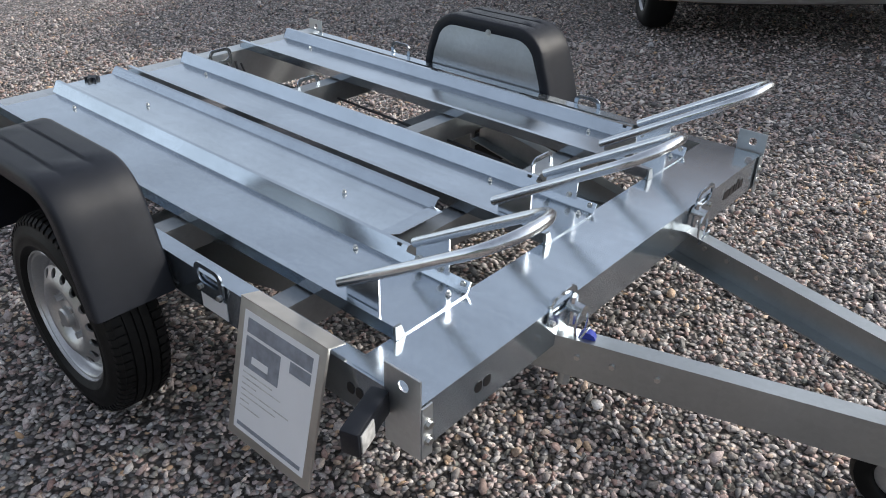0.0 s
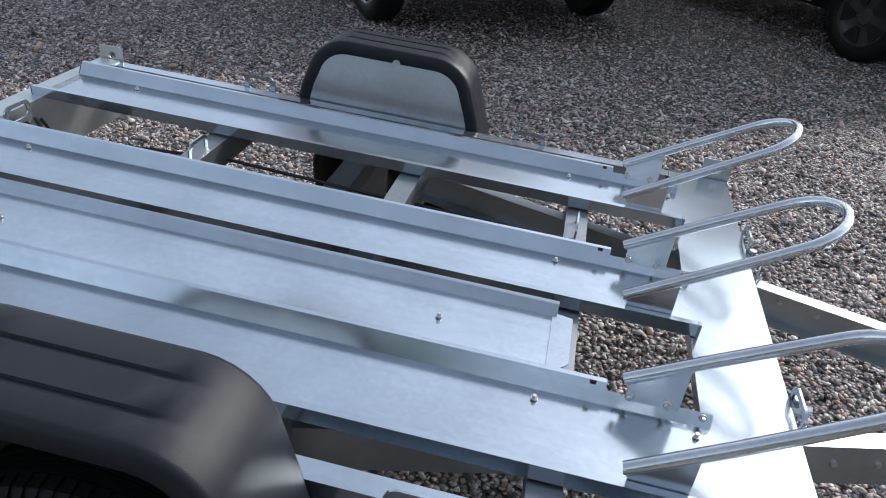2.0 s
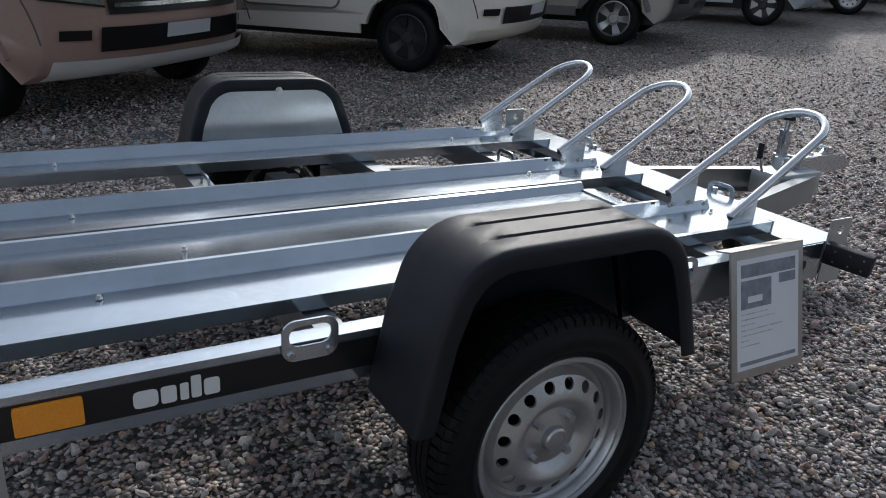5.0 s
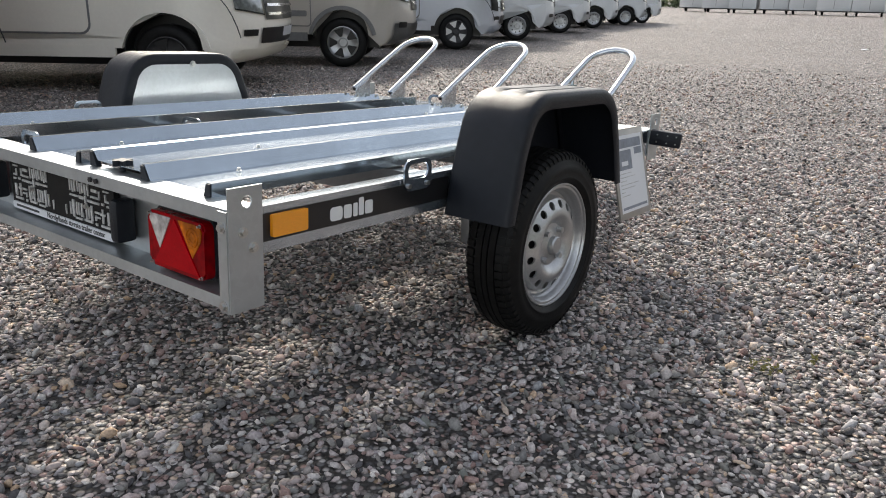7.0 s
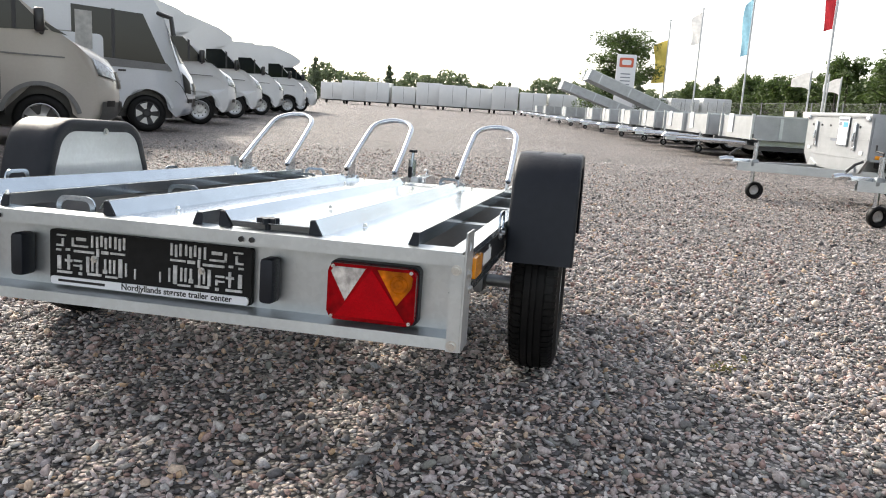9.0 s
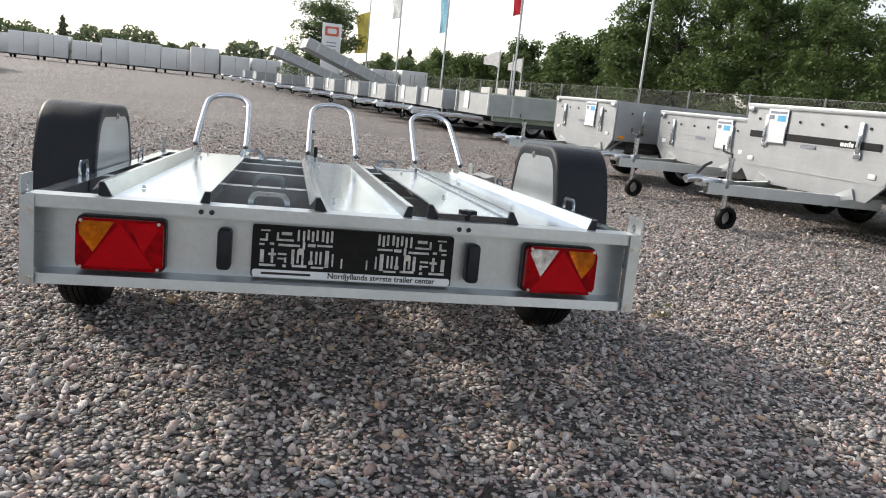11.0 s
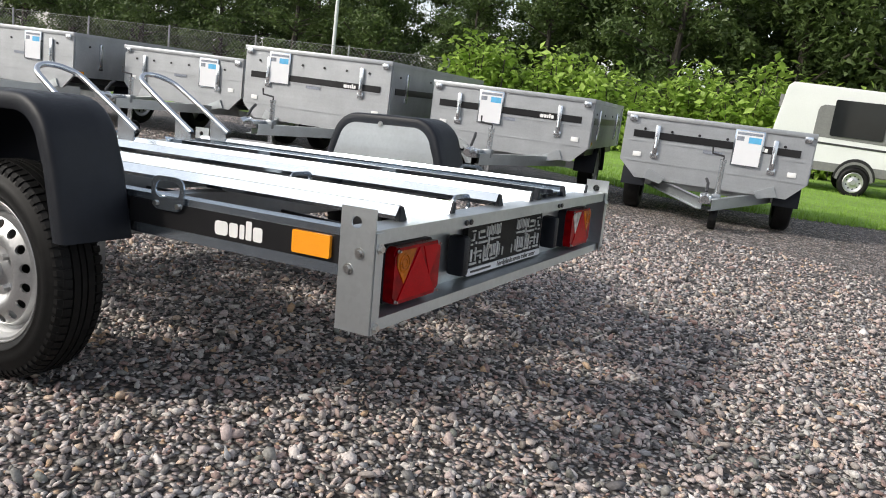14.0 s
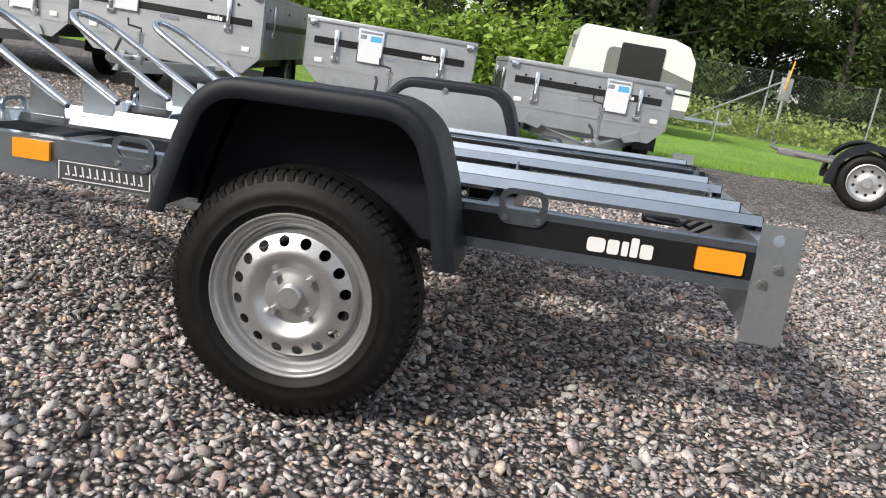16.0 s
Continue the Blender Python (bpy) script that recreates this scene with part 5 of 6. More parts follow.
FLAT_LABEL = "long galvanised flatbed trailer parked in a row on gravel"
flat_rows = ((15.05, 4.8, 0), (17.66, 4.6, 0), (19.5, 4.2, 0), (22.2, 4.0, 0), (25.2, 3.6, 0), (28.5, 4.0, 0), (32.0, 4.0, 0), (35.6, 5.4, 21), (39.5, 4.4, 0), (43.5, 5.2, 18), (48.0, 4.4, 0), (53.0, 4.4, 0))
for fx, fl, tilt in flat_rows:
    flatbed(fx, -3.76 + 0.19 * (fx - 15.05), TURN, fl, tilt, FLAT_LABEL if not tilt else "galvanised flatbed trailer with its bed tipped up", 0.62, 0.36, 2)


# ---- motorhomes ----
def motorhome(px, py, turn, style, paint, label, height=2.85, length=6.6, lower=None):
    """Local x is forward, the origin lies on the ground under the front axle's middle."""
    t = thing("motorhome", label, "motorhome", Matrix.Translation((px, py, 0)) @ pose(0, 0, 0, 0, 0, turn), "motorhomes parked in a row")
    hw = 1.13
    L = length - 1.0
    if style == "integrated":
        prof = [(0.70, 0.30), (0.88, 0.36), (0.98, 0.50), (1.02, 0.70), (1.00, 0.88), (0.94, 1.08), (0.80, 1.28), (0.56, 1.70), (0.30, 2.15), (0.02, 2.62), (-0.40, height), (-L, height), (-L, 0.45)]
    else:
        prof = [(0.74, 0.31), (0.92, 0.37), (1.00, 0.48), (1.03, 0.68), (1.02, 0.88), (0.97, 1.05), (0.87, 1.19), (0.60, 1.33), (0.30, 1.44), (-0.10, 1.78), (-0.48, 2.08), (-0.52, 2.12)]
        prof += [(-0.24, 2.16), (-0.08, 2.27), (-0.10, 2.42), (-0.50, 2.66), (-1.35, height), (-L, height), (-L, 0.45)] if style == "alcove" else [(-0.62, 2.20), (-0.95, 2.42), (-1.5, height), (-L, height), (-L, 0.45)]
    # body with wheel wells cut through, narrowed and rounded toward the nose
    for xc in (-3.75, 0.0):
        prof += arc(xc, 0.36, 0.45, 168, 12, 12)
    bm = bmesh.new()
    def ring(y):
        vs = []
        for x, z in prof:
            k = max(0.0, min(1.0, (x - 0.30) / 0.72))
            vs.append(bm.verts.new((x - 0.34 * k * (abs(y) / hw) ** 3, y * (1.0 - 0.10 * k * k), z)))
        return vs
    rings = [ring(hw * f) for f in (-1, -0.985, -0.9, -0.75, -0.5, 0, 0.5, 0.75, 0.9, 0.985, 1)]
    n = len(prof)
    for a, b in zip(rings[:-1], rings[1:]):
        for k in range(n):
            bm.faces.new((a[k], a[(k + 1) % n], b[(k + 1) % n], b[k]))
    for r in (rings[0], rings[-1]):
        bm.faces.new(r)
    bmesh.ops.triangulate(bm, faces=[f for f in bm.faces if len(f.verts) > 4], ngon_method="EAR_CLIP")
    body = part("body", bm, paint, t, "", 38)
    def side(name, pts, mat, out=0.006, label="", sides=(-1, 1), parent=None):
        for s in sides:
            bm = bmesh.new()
            prism(bm, pts, "y", s * (hw - 0.03), s * (hw + out))
            part(name, bm, mat, parent or t, label)
    # wheel arches and wheels
    flared = style != "integrated" or paint is VAN_SILVER
    for xc in (0.0, -3.75):
        bm = bmesh.new()
        prism(bm, arc(xc, 0.36, 0.446, 175, 5, 14), "y", -hw + 0.26, hw - 0.26)
        part("wheel_housing", bm, BLACK, t, "black wheel housing")
        for s in (-1, 1):
            bm = bmesh.new()
            sheet(bm, arc(xc, 0.36, 0.425, 172, 8, 14), 0.012, "y", s * (hw - 0.255), s * (hw - 0.035))
            part("wheel_liner", bm, BLACK, t, "black wheel well liner")
        for s in (-1, 1):
            bm = bmesh.new()
            sheet(bm, arc(xc, 0.36, 0.44, 168, 12, 18), 0.055 if flared else 0.025, "y", s * (hw - 0.04), s * (hw + (0.030 if flared else 0.010)))
            part("arch_flare", bm, GREY_TRIM if paint is VAN_BEIGE else paint, t)
            # the cream one's rims are darkened for the shade in its wheel well
            plain_wheel(t, xc, s * (hw - 0.14), 0.345, 0.22, s, DARK_TRIM if paint in (VAN_CREAM, VAN_SILVER) else RIM, "wheel", "y", 5 if style == "integrated" or paint is VAN_BEIGE else 0, RIM if paint is VAN_SILVER else None)
    bm = bmesh.new()
    box(bm, -L + 0.1, 0.50, -0.75, 0.75, 0.26, 0.45)
    part("underbody", bm, BLACK, t)
    # skirt and door lines on the sides
    side("skirt", [(-0.50, 0.36), (-3.28, 0.36), (-3.28, 0.48), (-0.50, 0.48)], GREY_TRIM if style != "integrated" else paint, 0.004)
    side("side_window", rounded(-3.1, -2.1, 1.45, 2.05, 0.08, 3), TINT, 0.010, "dark side window")
    side("side_window", rounded(-4.6, -3.6, 1.45, 2.0, 0.08, 3), TINT, 0.010, "dark side window")
    side("marker_lamp", rounded(-2.19, -2.11, 0.86, 0.94, 0.03, 3), RED, 0.014)
    side("door_groove", rounded(-1.92, -0.72, 0.58, 1.75, 0.10, 4), GREY_TRIM, 0.0055)
    side("locker_door", rounded(-1.90, -0.74, 0.60, 1.73, 0.09, 4), paint, 0.009)
    side("waist_line", [(0.30, 1.16), (0.30, 1.18), (-L + 0.05, 1.30), (-L + 0.05, 1.28)], GREY_TRIM if paint is not VAN_CREAM else paint, 0.012)
    front = prof[:9] if style == "integrated" else prof[:12]
    def nose_x(z):
        for (xa, za), (xb, zb) in zip(front[:-1], front[1:]):
            if za <= z <= zb:
                return xa + (xb - xa) * (z - za) / (zb - za)
        return front[0][0]
    def skin(name, y0, y1, z0, z1, mat, label="", out=0.012, rise=0.0, taper=0.0, parent=None, low_rise=None):
        """A plate that follows the rounded nose between two widths and heights."""
        bm = bmesh.new()
        grid = []
        for i in range(9):
            y = y0 + (y1 - y0) * i / 8
            e = abs(y) - min(abs(y0), abs(y1))
            row = []
            for q in range(5):
                lo, hi = z0 + (rise if low_rise is None else low_rise) * e, z1 + rise * e - taper * e
                z = lo + (hi - lo) * q / 4
                x = nose_x(z)
                k = max(0.0, min(1.0, (x - 0.30) / 0.72))
                row.append(bm.verts.new((x - 0.34 * k * (abs(y) / hw) ** 3 + out, y * (1.0 - 0.10 * k * k) + (out if y > 0 else -out) * (abs(y) / hw) ** 2, z)))
            grid.append(row)
        for a, b in zip(grid[:-1], grid[1:]):
            for q in range(4):
                bm.faces.new((a[q], a[q + 1], b[q + 1], b[q]))
        bmesh.ops.solidify(bm, geom=list(bm.faces), thickness=0.03 if y1 > y0 else -0.03)
        return part(name, bm, mat, parent or t, label, 50)
    if style == "integrated":
        side("window_band", [(-1.30, 1.20), (0.46, 1.16), (0.36, 1.30), (-1.30, 1.36)], GREY_TRIM, 0.006, "dark grey band under the cab window")
        side("cab_window", [(-1.26, 1.36), (0.34, 1.28), (-0.06, 2.16), (-1.26, 2.22)], TINT, 0.008, "large dark cab window")
        side("window_frame", [(-0.60, 1.34), (-0.54, 1.34), (-0.54, 2.20), (-0.60, 2.20)], DARK_TRIM, 0.014)
        side("blind", [(-1.20, 1.46), (-0.92, 1.45), (-0.92, 2.12), (-1.20, 2.13)], CURTAIN, 0.011)
        side("door_handle", rounded(-0.50, -0.36, 1.10, 1.135, 0.012, 2), DARK_TRIM, 0.022)
        for s in (-1, 1):
            bm = bmesh.new()
            bend = [(0.50 + 0.16 * math.sin(a) + 0.10 * (1 - math.cos(a)), s * (hw * (0.995 - 0.02 * math.sin(a)) + 0.002), 0.98 - 0.52 * (1 - math.cos(a)) * 0.8) for a in [q * 0.26 for q in range(7)]]
            tube(bm, bend, 0.006, 5)
            part("panel_seam", bm, DARK_TRIM, t, "dark seam of the front wing panel")
        skin("windscreen", -0.98, 0.98, 1.32, 2.12, TINT, "dark windscreen", 0.010)
        gr = skin("grille", -0.74, 0.74, 0.74, 0.96, BLACK, "black radiator grille", 0.012)
        for z in (0.80, 0.89):
            skin("bar", -0.70, 0.70, z - 0.014, z + 0.014, CHROME, "", 0.022, parent=gr)
        skin("air_intake", -0.80, 0.80, 0.50, 0.66, BLACK, "black lower air intake", 0.012)
        skin("bumper_lip", -1.06, 1.06, 0.32, 0.45, WHITE if paint is VAN_BROWN else paint, "pale bumper lip", 0.035)
        skin("number_plate", -0.26, 0.26, 0.56, 0.66, PAPER, "blank number plate", 0.024)
        for s in (-1, 1):
            skin("headlamp", s * (0.92 if paint is VAN_SILVER else 0.78), s * 1.12, 0.74 if paint is VAN_SILVER else 0.80, 0.98, BLACK if paint is VAN_SILVER else LAMP_GLASS, "swept headlamp", 0.012, 0.9 if paint is VAN_SILVER else 0.42, 0.0, low_rise=0.15)
            skin("headlamp_trim", s * 0.76, s * 1.12, 0.785, 0.80, BLACK, "", 0.014, 0.15)
            skin("fog_lamp", s * 0.86, s * 1.04, 0.58, 0.645, BLACK, "black fog lamp bezel", 0.012)
            bm = bmesh.new()
            tube(bm, [(0.20, s * 1.10, 2.2), (0.42, s * 1.26, 2.12), (0.46, s * 1.28, 1.8)], 0.045, 8)
            part("mirror_arm", bm, BLACK, t)
    else:
        side("door_window", [(0.12, 1.50), (-0.86, 1.46), (-0.86, 2.02), (-0.40, 2.04)], TINT, 0.010, "dark cab door window")
        side("window_bar", [(-0.24, 1.49), (-0.29, 1.49), (-0.29, 2.0), (-0.24, 1.96)], DARK_TRIM, 0.016)
        side("quarter_window", [(0.34, 1.45), (0.16, 1.49), (-0.02, 1.66)], TINT, 0.010, "small dark corner window")
        side("door_groove", rounded(-0.98, -0.44, 0.56, 1.42, 0.05, 3), GREY_TRIM, 0.005)
        side("door_line", rounded(-0.965, -0.455, 0.575, 1.41, 0.045, 3), paint, 0.008)
        side("door_handle", rounded(-0.94, -0.80, 1.20, 1.24, 0.014, 2), DARK_TRIM, 0.024)
        side("rubbing_strip", rounded(-3.2, -0.50, 0.70, 0.78, 0.02, 2), GREY_TRIM, 0.016)
        for s in (-1, 1):
            bm = bmesh.new()
            box(bm, -0.04, 0.08, min(s * (hw + 0.05), s * (hw + 0.22)), max(s * (hw + 0.05), s * (hw + 0.22)), 1.46, 1.76, 0.03)
            tube(bm, [(0.04, s * (hw - 0.02), 1.46), (0.03, s * (hw + 0.10), 1.50)], 0.03, 8)
            part("mirror", bm, BLACK, t, "black wing mirror")
            skin("headlamp", s * 0.70, s * 1.11, 0.92, 1.06, LAMP_GLASS, "clear headlamp", 0.010, 0.34, 0.0, low_rise=0.16)
            skin("headlamp_trim", s * 0.70, s * 1.11, 0.900, 0.918, BLACK, "", 0.012, 0.16)
            skin("fog_lamp", s * 0.84, s * 1.02, 0.56, 0.64, BLACK, "black fog lamp bezel", 0.034)
        skin("windscreen", -0.98, 0.98, 1.46, 2.04, TINT, "dark windscreen", 0.010)
        skin("grille", -0.60, 0.60, 0.80, 1.04, BLACK, "black radiator grille", 0.012)
        skin("grille_bar", -0.56, 0.56, 0.90, 0.93, CHROME, "", 0.022)
        skin("bumper", -1.08, 1.08, 0.33, 0.62, paint if paint is VAN_WHITE else GREY_TRIM, "moulded front bumper", 0.022)
        skin("air_intake", -0.62, 0.62, 0.50, 0.60, BLACK, "black lower air intake", 0.030)
    if lower is not None:
        side("lower_panel", [(0.45, 0.45), (0.45, 1.15), (-L + 0.05, 1.15), (-L + 0.05, 0.45)], lower, 0.005, "dark painted lower side")
        bm = bmesh.new()
        box(bm, 0.80, 1.035, -1.0, 1.0, 0.44, 1.12, 0.05)
        part("front_panel", bm, lower, t, "bronze front panel")
    return t


VTURN = -52.0
def row_spot(wx, wy):
    """Middle of the front axle from the ground point of the wheel that faces the yard's rear."""
    a = radians(VTURN)
    left = Vector((-math.sin(a), math.cos(a)))
    return wx + left.x * 1.03, wy + left.y * 1.03


for (wx, wy), style, paint, label, h, lower in (
        ((0.02, 4.25), "integrated", VAN_BROWN, "bronze integrated motorhome with chrome grille bars", 2.9, None),
        ((3.80, 5.08), "integrated", VAN_CREAM, "cream integrated motorhome with large wheel arch", 2.95, None),
        ((7.38, 6.13), "low", VAN_BEIGE, "beige-grey motorhome with dark side trim", 2.8, None),
        ((11.87, 7.43), "integrated", VAN_SILVER, "silver integrated motorhome with sporty black wheels", 2.9, None),
        ((15.9, 8.55), "alcove", VAN_WHITE, "white van-based motorhome parked in a row", 2.95, None),
        ((20.75, 10.05), "alcove", VAN_WHITE, "white van-based motorhome parked in a row", 2.95, None),
        ((25.6, 11.4), "low", VAN_WHITE, "white van-based motorhome parked in a row", 2.8, None),
        ((30.0, 12.2), "low", VAN_WHITE, "white van-based motorhome parked in a row", 2.8, None),
        ((34.0, 13.2), "alcove", VAN_WHITE, "white van-based motorhome parked in a row", 2.95, None)):
    motorhome(*row_spot(wx, wy), VTURN, style, paint, label, h, 6.8, lower)

# ---- far white box trailers across the end of the yard ----
rnd = random.Random(7)
for k in range(15):
    x0, y0 = 78 + 2.5 * rnd.random() - k * 0.6, 27.5 - k * 2.75
    h = rnd.uniform(1.7, 2.35)
    hwid = rnd.uniform(1.22, 1.37)
    t = thing("cargo_trailer", "white closed cargo trailer far across the yard", "trailer", Matrix.Translation((x0, y0, 0)) @ pose(0, 0, 0, 0, 0, 8), "far cargo trailers")
    bm = bmesh.new()
    box(bm, 0, 3.6, -hwid, hwid, 0.40, 0.40 + h, 0.06)
    part("body", bm, VAN_WHITE, t)
    bm = bmesh.new()
    box(bm, 0.1, 3.4, -1.1, 1.1, 0.32, 0.45)
    part("chassis", bm, DARK_TRIM, t)
    bm = bmesh.new()
    box(bm, -0.012, 0, -0.015, 0.015, 0.6, 0.3 + h)
    part("door_seam", bm, GREY_TRIM, t)
    for s in (-1, 1):
        plain_wheel(t, 1.6, s * 0.98, 0.32, 0.18, s, RIM)

# ---- small caravan on the grass ----
cv = thing("mini_caravan", "small white caravan with grey graphics parked on the grass", "caravan", Matrix.Translation((-0.45, -13.25, 0)) @ pose(0, 0, 0, 0, 0, 5) @ Matrix.Diagonal((0.84, 1.0, 0.90, 1)))
bm = bmesh.new()
prof = [(1.42, 0.45), (1.46, 1.0), (1.30, 2.02), (1.20, 2.10), (-0.85, 2.06), (-1.22, 1.95), (-1.42, 1.65), (-1.46, 0.80), (-1.44, 0.45)]
prism(bm, prof, "y", -1.95, 0.0)
bmesh.ops.bevel(bm, geom=[e for e in bm.edges if abs(e.verts[0].co.y - e.verts[1].co.y) < 0.01], offset=0.03, segments=2, affect="EDGES")
part("body", bm, VAN_WHITE, cv)
slab("graphic", cv, "y", [(0.64, 1.10), (0.63, 1.60), (0.60, 1.68), (0.52, 1.72), (0.32, 1.72), (-0.68, 1.44), (-1.43, 1.25), (-1.45, 1.05)], 0.0, 0.006, GREY_TRIM, "dark grey flowing side graphic")
slab("window", cv, "y", rounded(-0.68, 0.33, 1.14, 1.84, 0.04, 3), 0.004, 0.022, TINT, "dark tinted caravan window")
slab("side_stripe", cv, "y", [(1.40, 1.02), (-1.44, 0.97), (-1.44, 0.93), (1.40, 0.98)], 0.0, 0.008, DARK_TRIM)
slab("skirt", cv, "y", [(1.42, 0.45), (-1.44, 0.45), (-1.44, 0.62), (1.42, 0.62)], 0.0, 0.012, GREY_TRIM, "grey lower skirt")
slab("wheel_arch", cv, "y", arc(-0.30, 0.36, 0.40, 0, 180, 14), 0.0, 0.004 + 0.010, BLACK)
bm = bmesh.new()
sheet(bm, arc(-0.30, 0.34, 0.36, 0, 180, 14), 0.05, "y", 0.0, 0.05)
part("arch_flare", bm, GREY_TRIM, cv)
slab("vent", cv, "x", [(-0.5, 1.6), (-0.2, 1.6), (-0.2, 1.85), (-0.5, 1.85)], 1.34, 1.42, GREY_TRIM)
for s, yy in ((1, -0.03), (-1, -1.905)):
    plain_wheel(cv, -0.30, yy, 0.30, 0.17, s, RIM)
bm = bmesh.new()
box(bm, -2.75, -1.40, -1.02, -0.94, 0.40, 0.50, 0.01)
rod(bm, (-1.42, -0.30, 0.45), (-2.3, -0.95, 0.45), 0.035, 8)
rod(bm, (-1.42, -1.66, 0.45), (-2.3, -1.0, 0.45), 0.035, 8)
rod(bm, (-2.45, -0.9, 0.0), (-2.45, -0.9, 0.75), 0.025, 8)
tube(bm, [(-2.7, -0.98, 0.48), (-2.85, -0.98, 0.50), (-2.75, -0.98, 0.62)], 0.035, 8)
part("drawbar", bm, GALV_DULL, cv)

# ---- dark trailer at the yard's edge ----
dt = thing("car_trailer", "black-winged single axle trailer at the edge of the grass", "trailer", Matrix.Translation((-2.66, -6.30, 0)) @ pose(0, 0, 0, 0, 0, -14))
bm = bmesh.new()
for yy in (-0.75, 0.0):
    box(bm, -2.2, 0.35, yy - 0.03, yy + 0.03, 0.40, 0.48)
box(bm, -0.04, 0.04, -0.9, 0.05, 0.28, 0.36)
rod(bm, (0.3, -0.72, 0.44), (0.75, -0.38, 0.44), 0.03, 8)
rod(bm, (0.3, -0.03, 0.44), (0.75, -0.36, 0.44), 0.03, 8)
box(bm, 0.6, 0.92, -0.42, -0.32, 0.40, 0.48, 0.01)
tube(bm, [(0.90, -0.37, 0.45), (1.00, -0.37, 0.47), (0.95, -0.37, 0.53)], 0.022, 8)
part("frame", bm, GREY_TRIM, dt)
for s, yy in ((1, 0.14), (-1, -0.90)):
    plain_wheel(dt, 0, yy, 0.30, 0.17, s, RIM)
    bm = bmesh.new()
    sheet(bm, arc(0, 0.31, 0.385, 0, 180, 16), 0.012, "y", yy - 0.125, yy + 0.125)
    rim_out, rim_in = arc(0, 0.31, 0.392, 0, 180, 16), arc(0, 0.31, 0.325, 0, 180, 16)
    for a0, a1, b0, b1 in zip(rim_out[:-1], rim_out[1:], rim_in[:-1], rim_in[1:]):
        prism(bm, [a0, a1, b1, b0], "y", yy + s * 0.118, yy + s * 0.126)
    box(bm, -0.40, -0.33, yy - 0.125, yy + 0.125, 0.22, 0.315)
    box(bm, 0.33, 0.40, yy - 0.125, yy + 0.125, 0.22, 0.315)
    part("mudguard", bm, PLASTIC, dt, "black plastic mudguard")

# ---- fence, poles, flags, sign ----
def fence_y(x):
    return -16.8 + 0.2 * (x - 9.58)


def fence(xa, xb, name):
    f = thing(name, "grey chain-link fence on steel posts behind the trailers", "fence", Matrix.Translation((xa, fence_y(xa), 0)) @ pose(0, 0, 0, 0, 0, math.degrees(math.atan(0.2))))
    ln = (xb - xa) * math.hypot(1, 0.2)
    h = 1.85
    k = 0.0
    while k <= ln + 0.01:
        bm = bmesh.new()
        rod(bm, (k, 0, 0), (k, 0, h + 0.05), 0.028, 8)
        part("post", bm, POST, f)
        k += 3.0
    bm = bmesh.new()
    for z in (0.08, h * 0.5, h):
        rod(bm, (0, 0, z), (ln, 0, z), 0.006, 4)
    step = 0.12
    i = -h
    while i < ln:
        for s in (1, -1):
            a0, a1 = max(i, 0), min(i + h, ln)
            if a1 > a0:
                z0, z1 = (a0 - i, a1 - i) if s > 0 else (h - (a0 - i), h - (a1 - i))
                vs = [bm.verts.new(p) for p in ((a0, 0.003 * s, z0), (a1, 0.003 * s, z1), (a1, 0.003 * s, z1 + 0.006), (a0, 0.003 * s, z0 + 0.006))]
                bm.faces.new(vs)
        i += step
    tagged(part("wire_mesh", bm, WIRE, f, "woven diamond wire"), kind="stuff")
    return f


fence(9.58, 70, "fence")
fence(-28, 0.2, "fence")
bm = bmesh.new()
rod(bm, (-2.2, fence_y(-2.2) + 0.05, 0.1), (-4.9, fence_y(-4.9) + 0.05, 1.7), 0.028, 8)
box(bm, -5.05, -4.75, fence_y(-4.9) + 0.03, fence_y(-4.9) + 0.10, 1.15, 1.75, 0.01)
rod(bm, (-4.9, fence_y(-4.9) + 0.05, 0), (-4.9, fence_y(-4.9) + 0.05, 1.95), 0.045, 10)
tagged(part("gate_post", bm, POST), "steel gate post with diagonal strut and small box", "post")
bm = bmesh.new()
rod(bm, (-4.88, fence_y(-4.9) + 0.118, 1.45), (-4.95, fence_y(-4.9) + 0.118, 2.20), 0.020, 8)
tagged(part("marker_rod", bm, ORANGE), "orange marker rod leaning on the gate post", "rod")

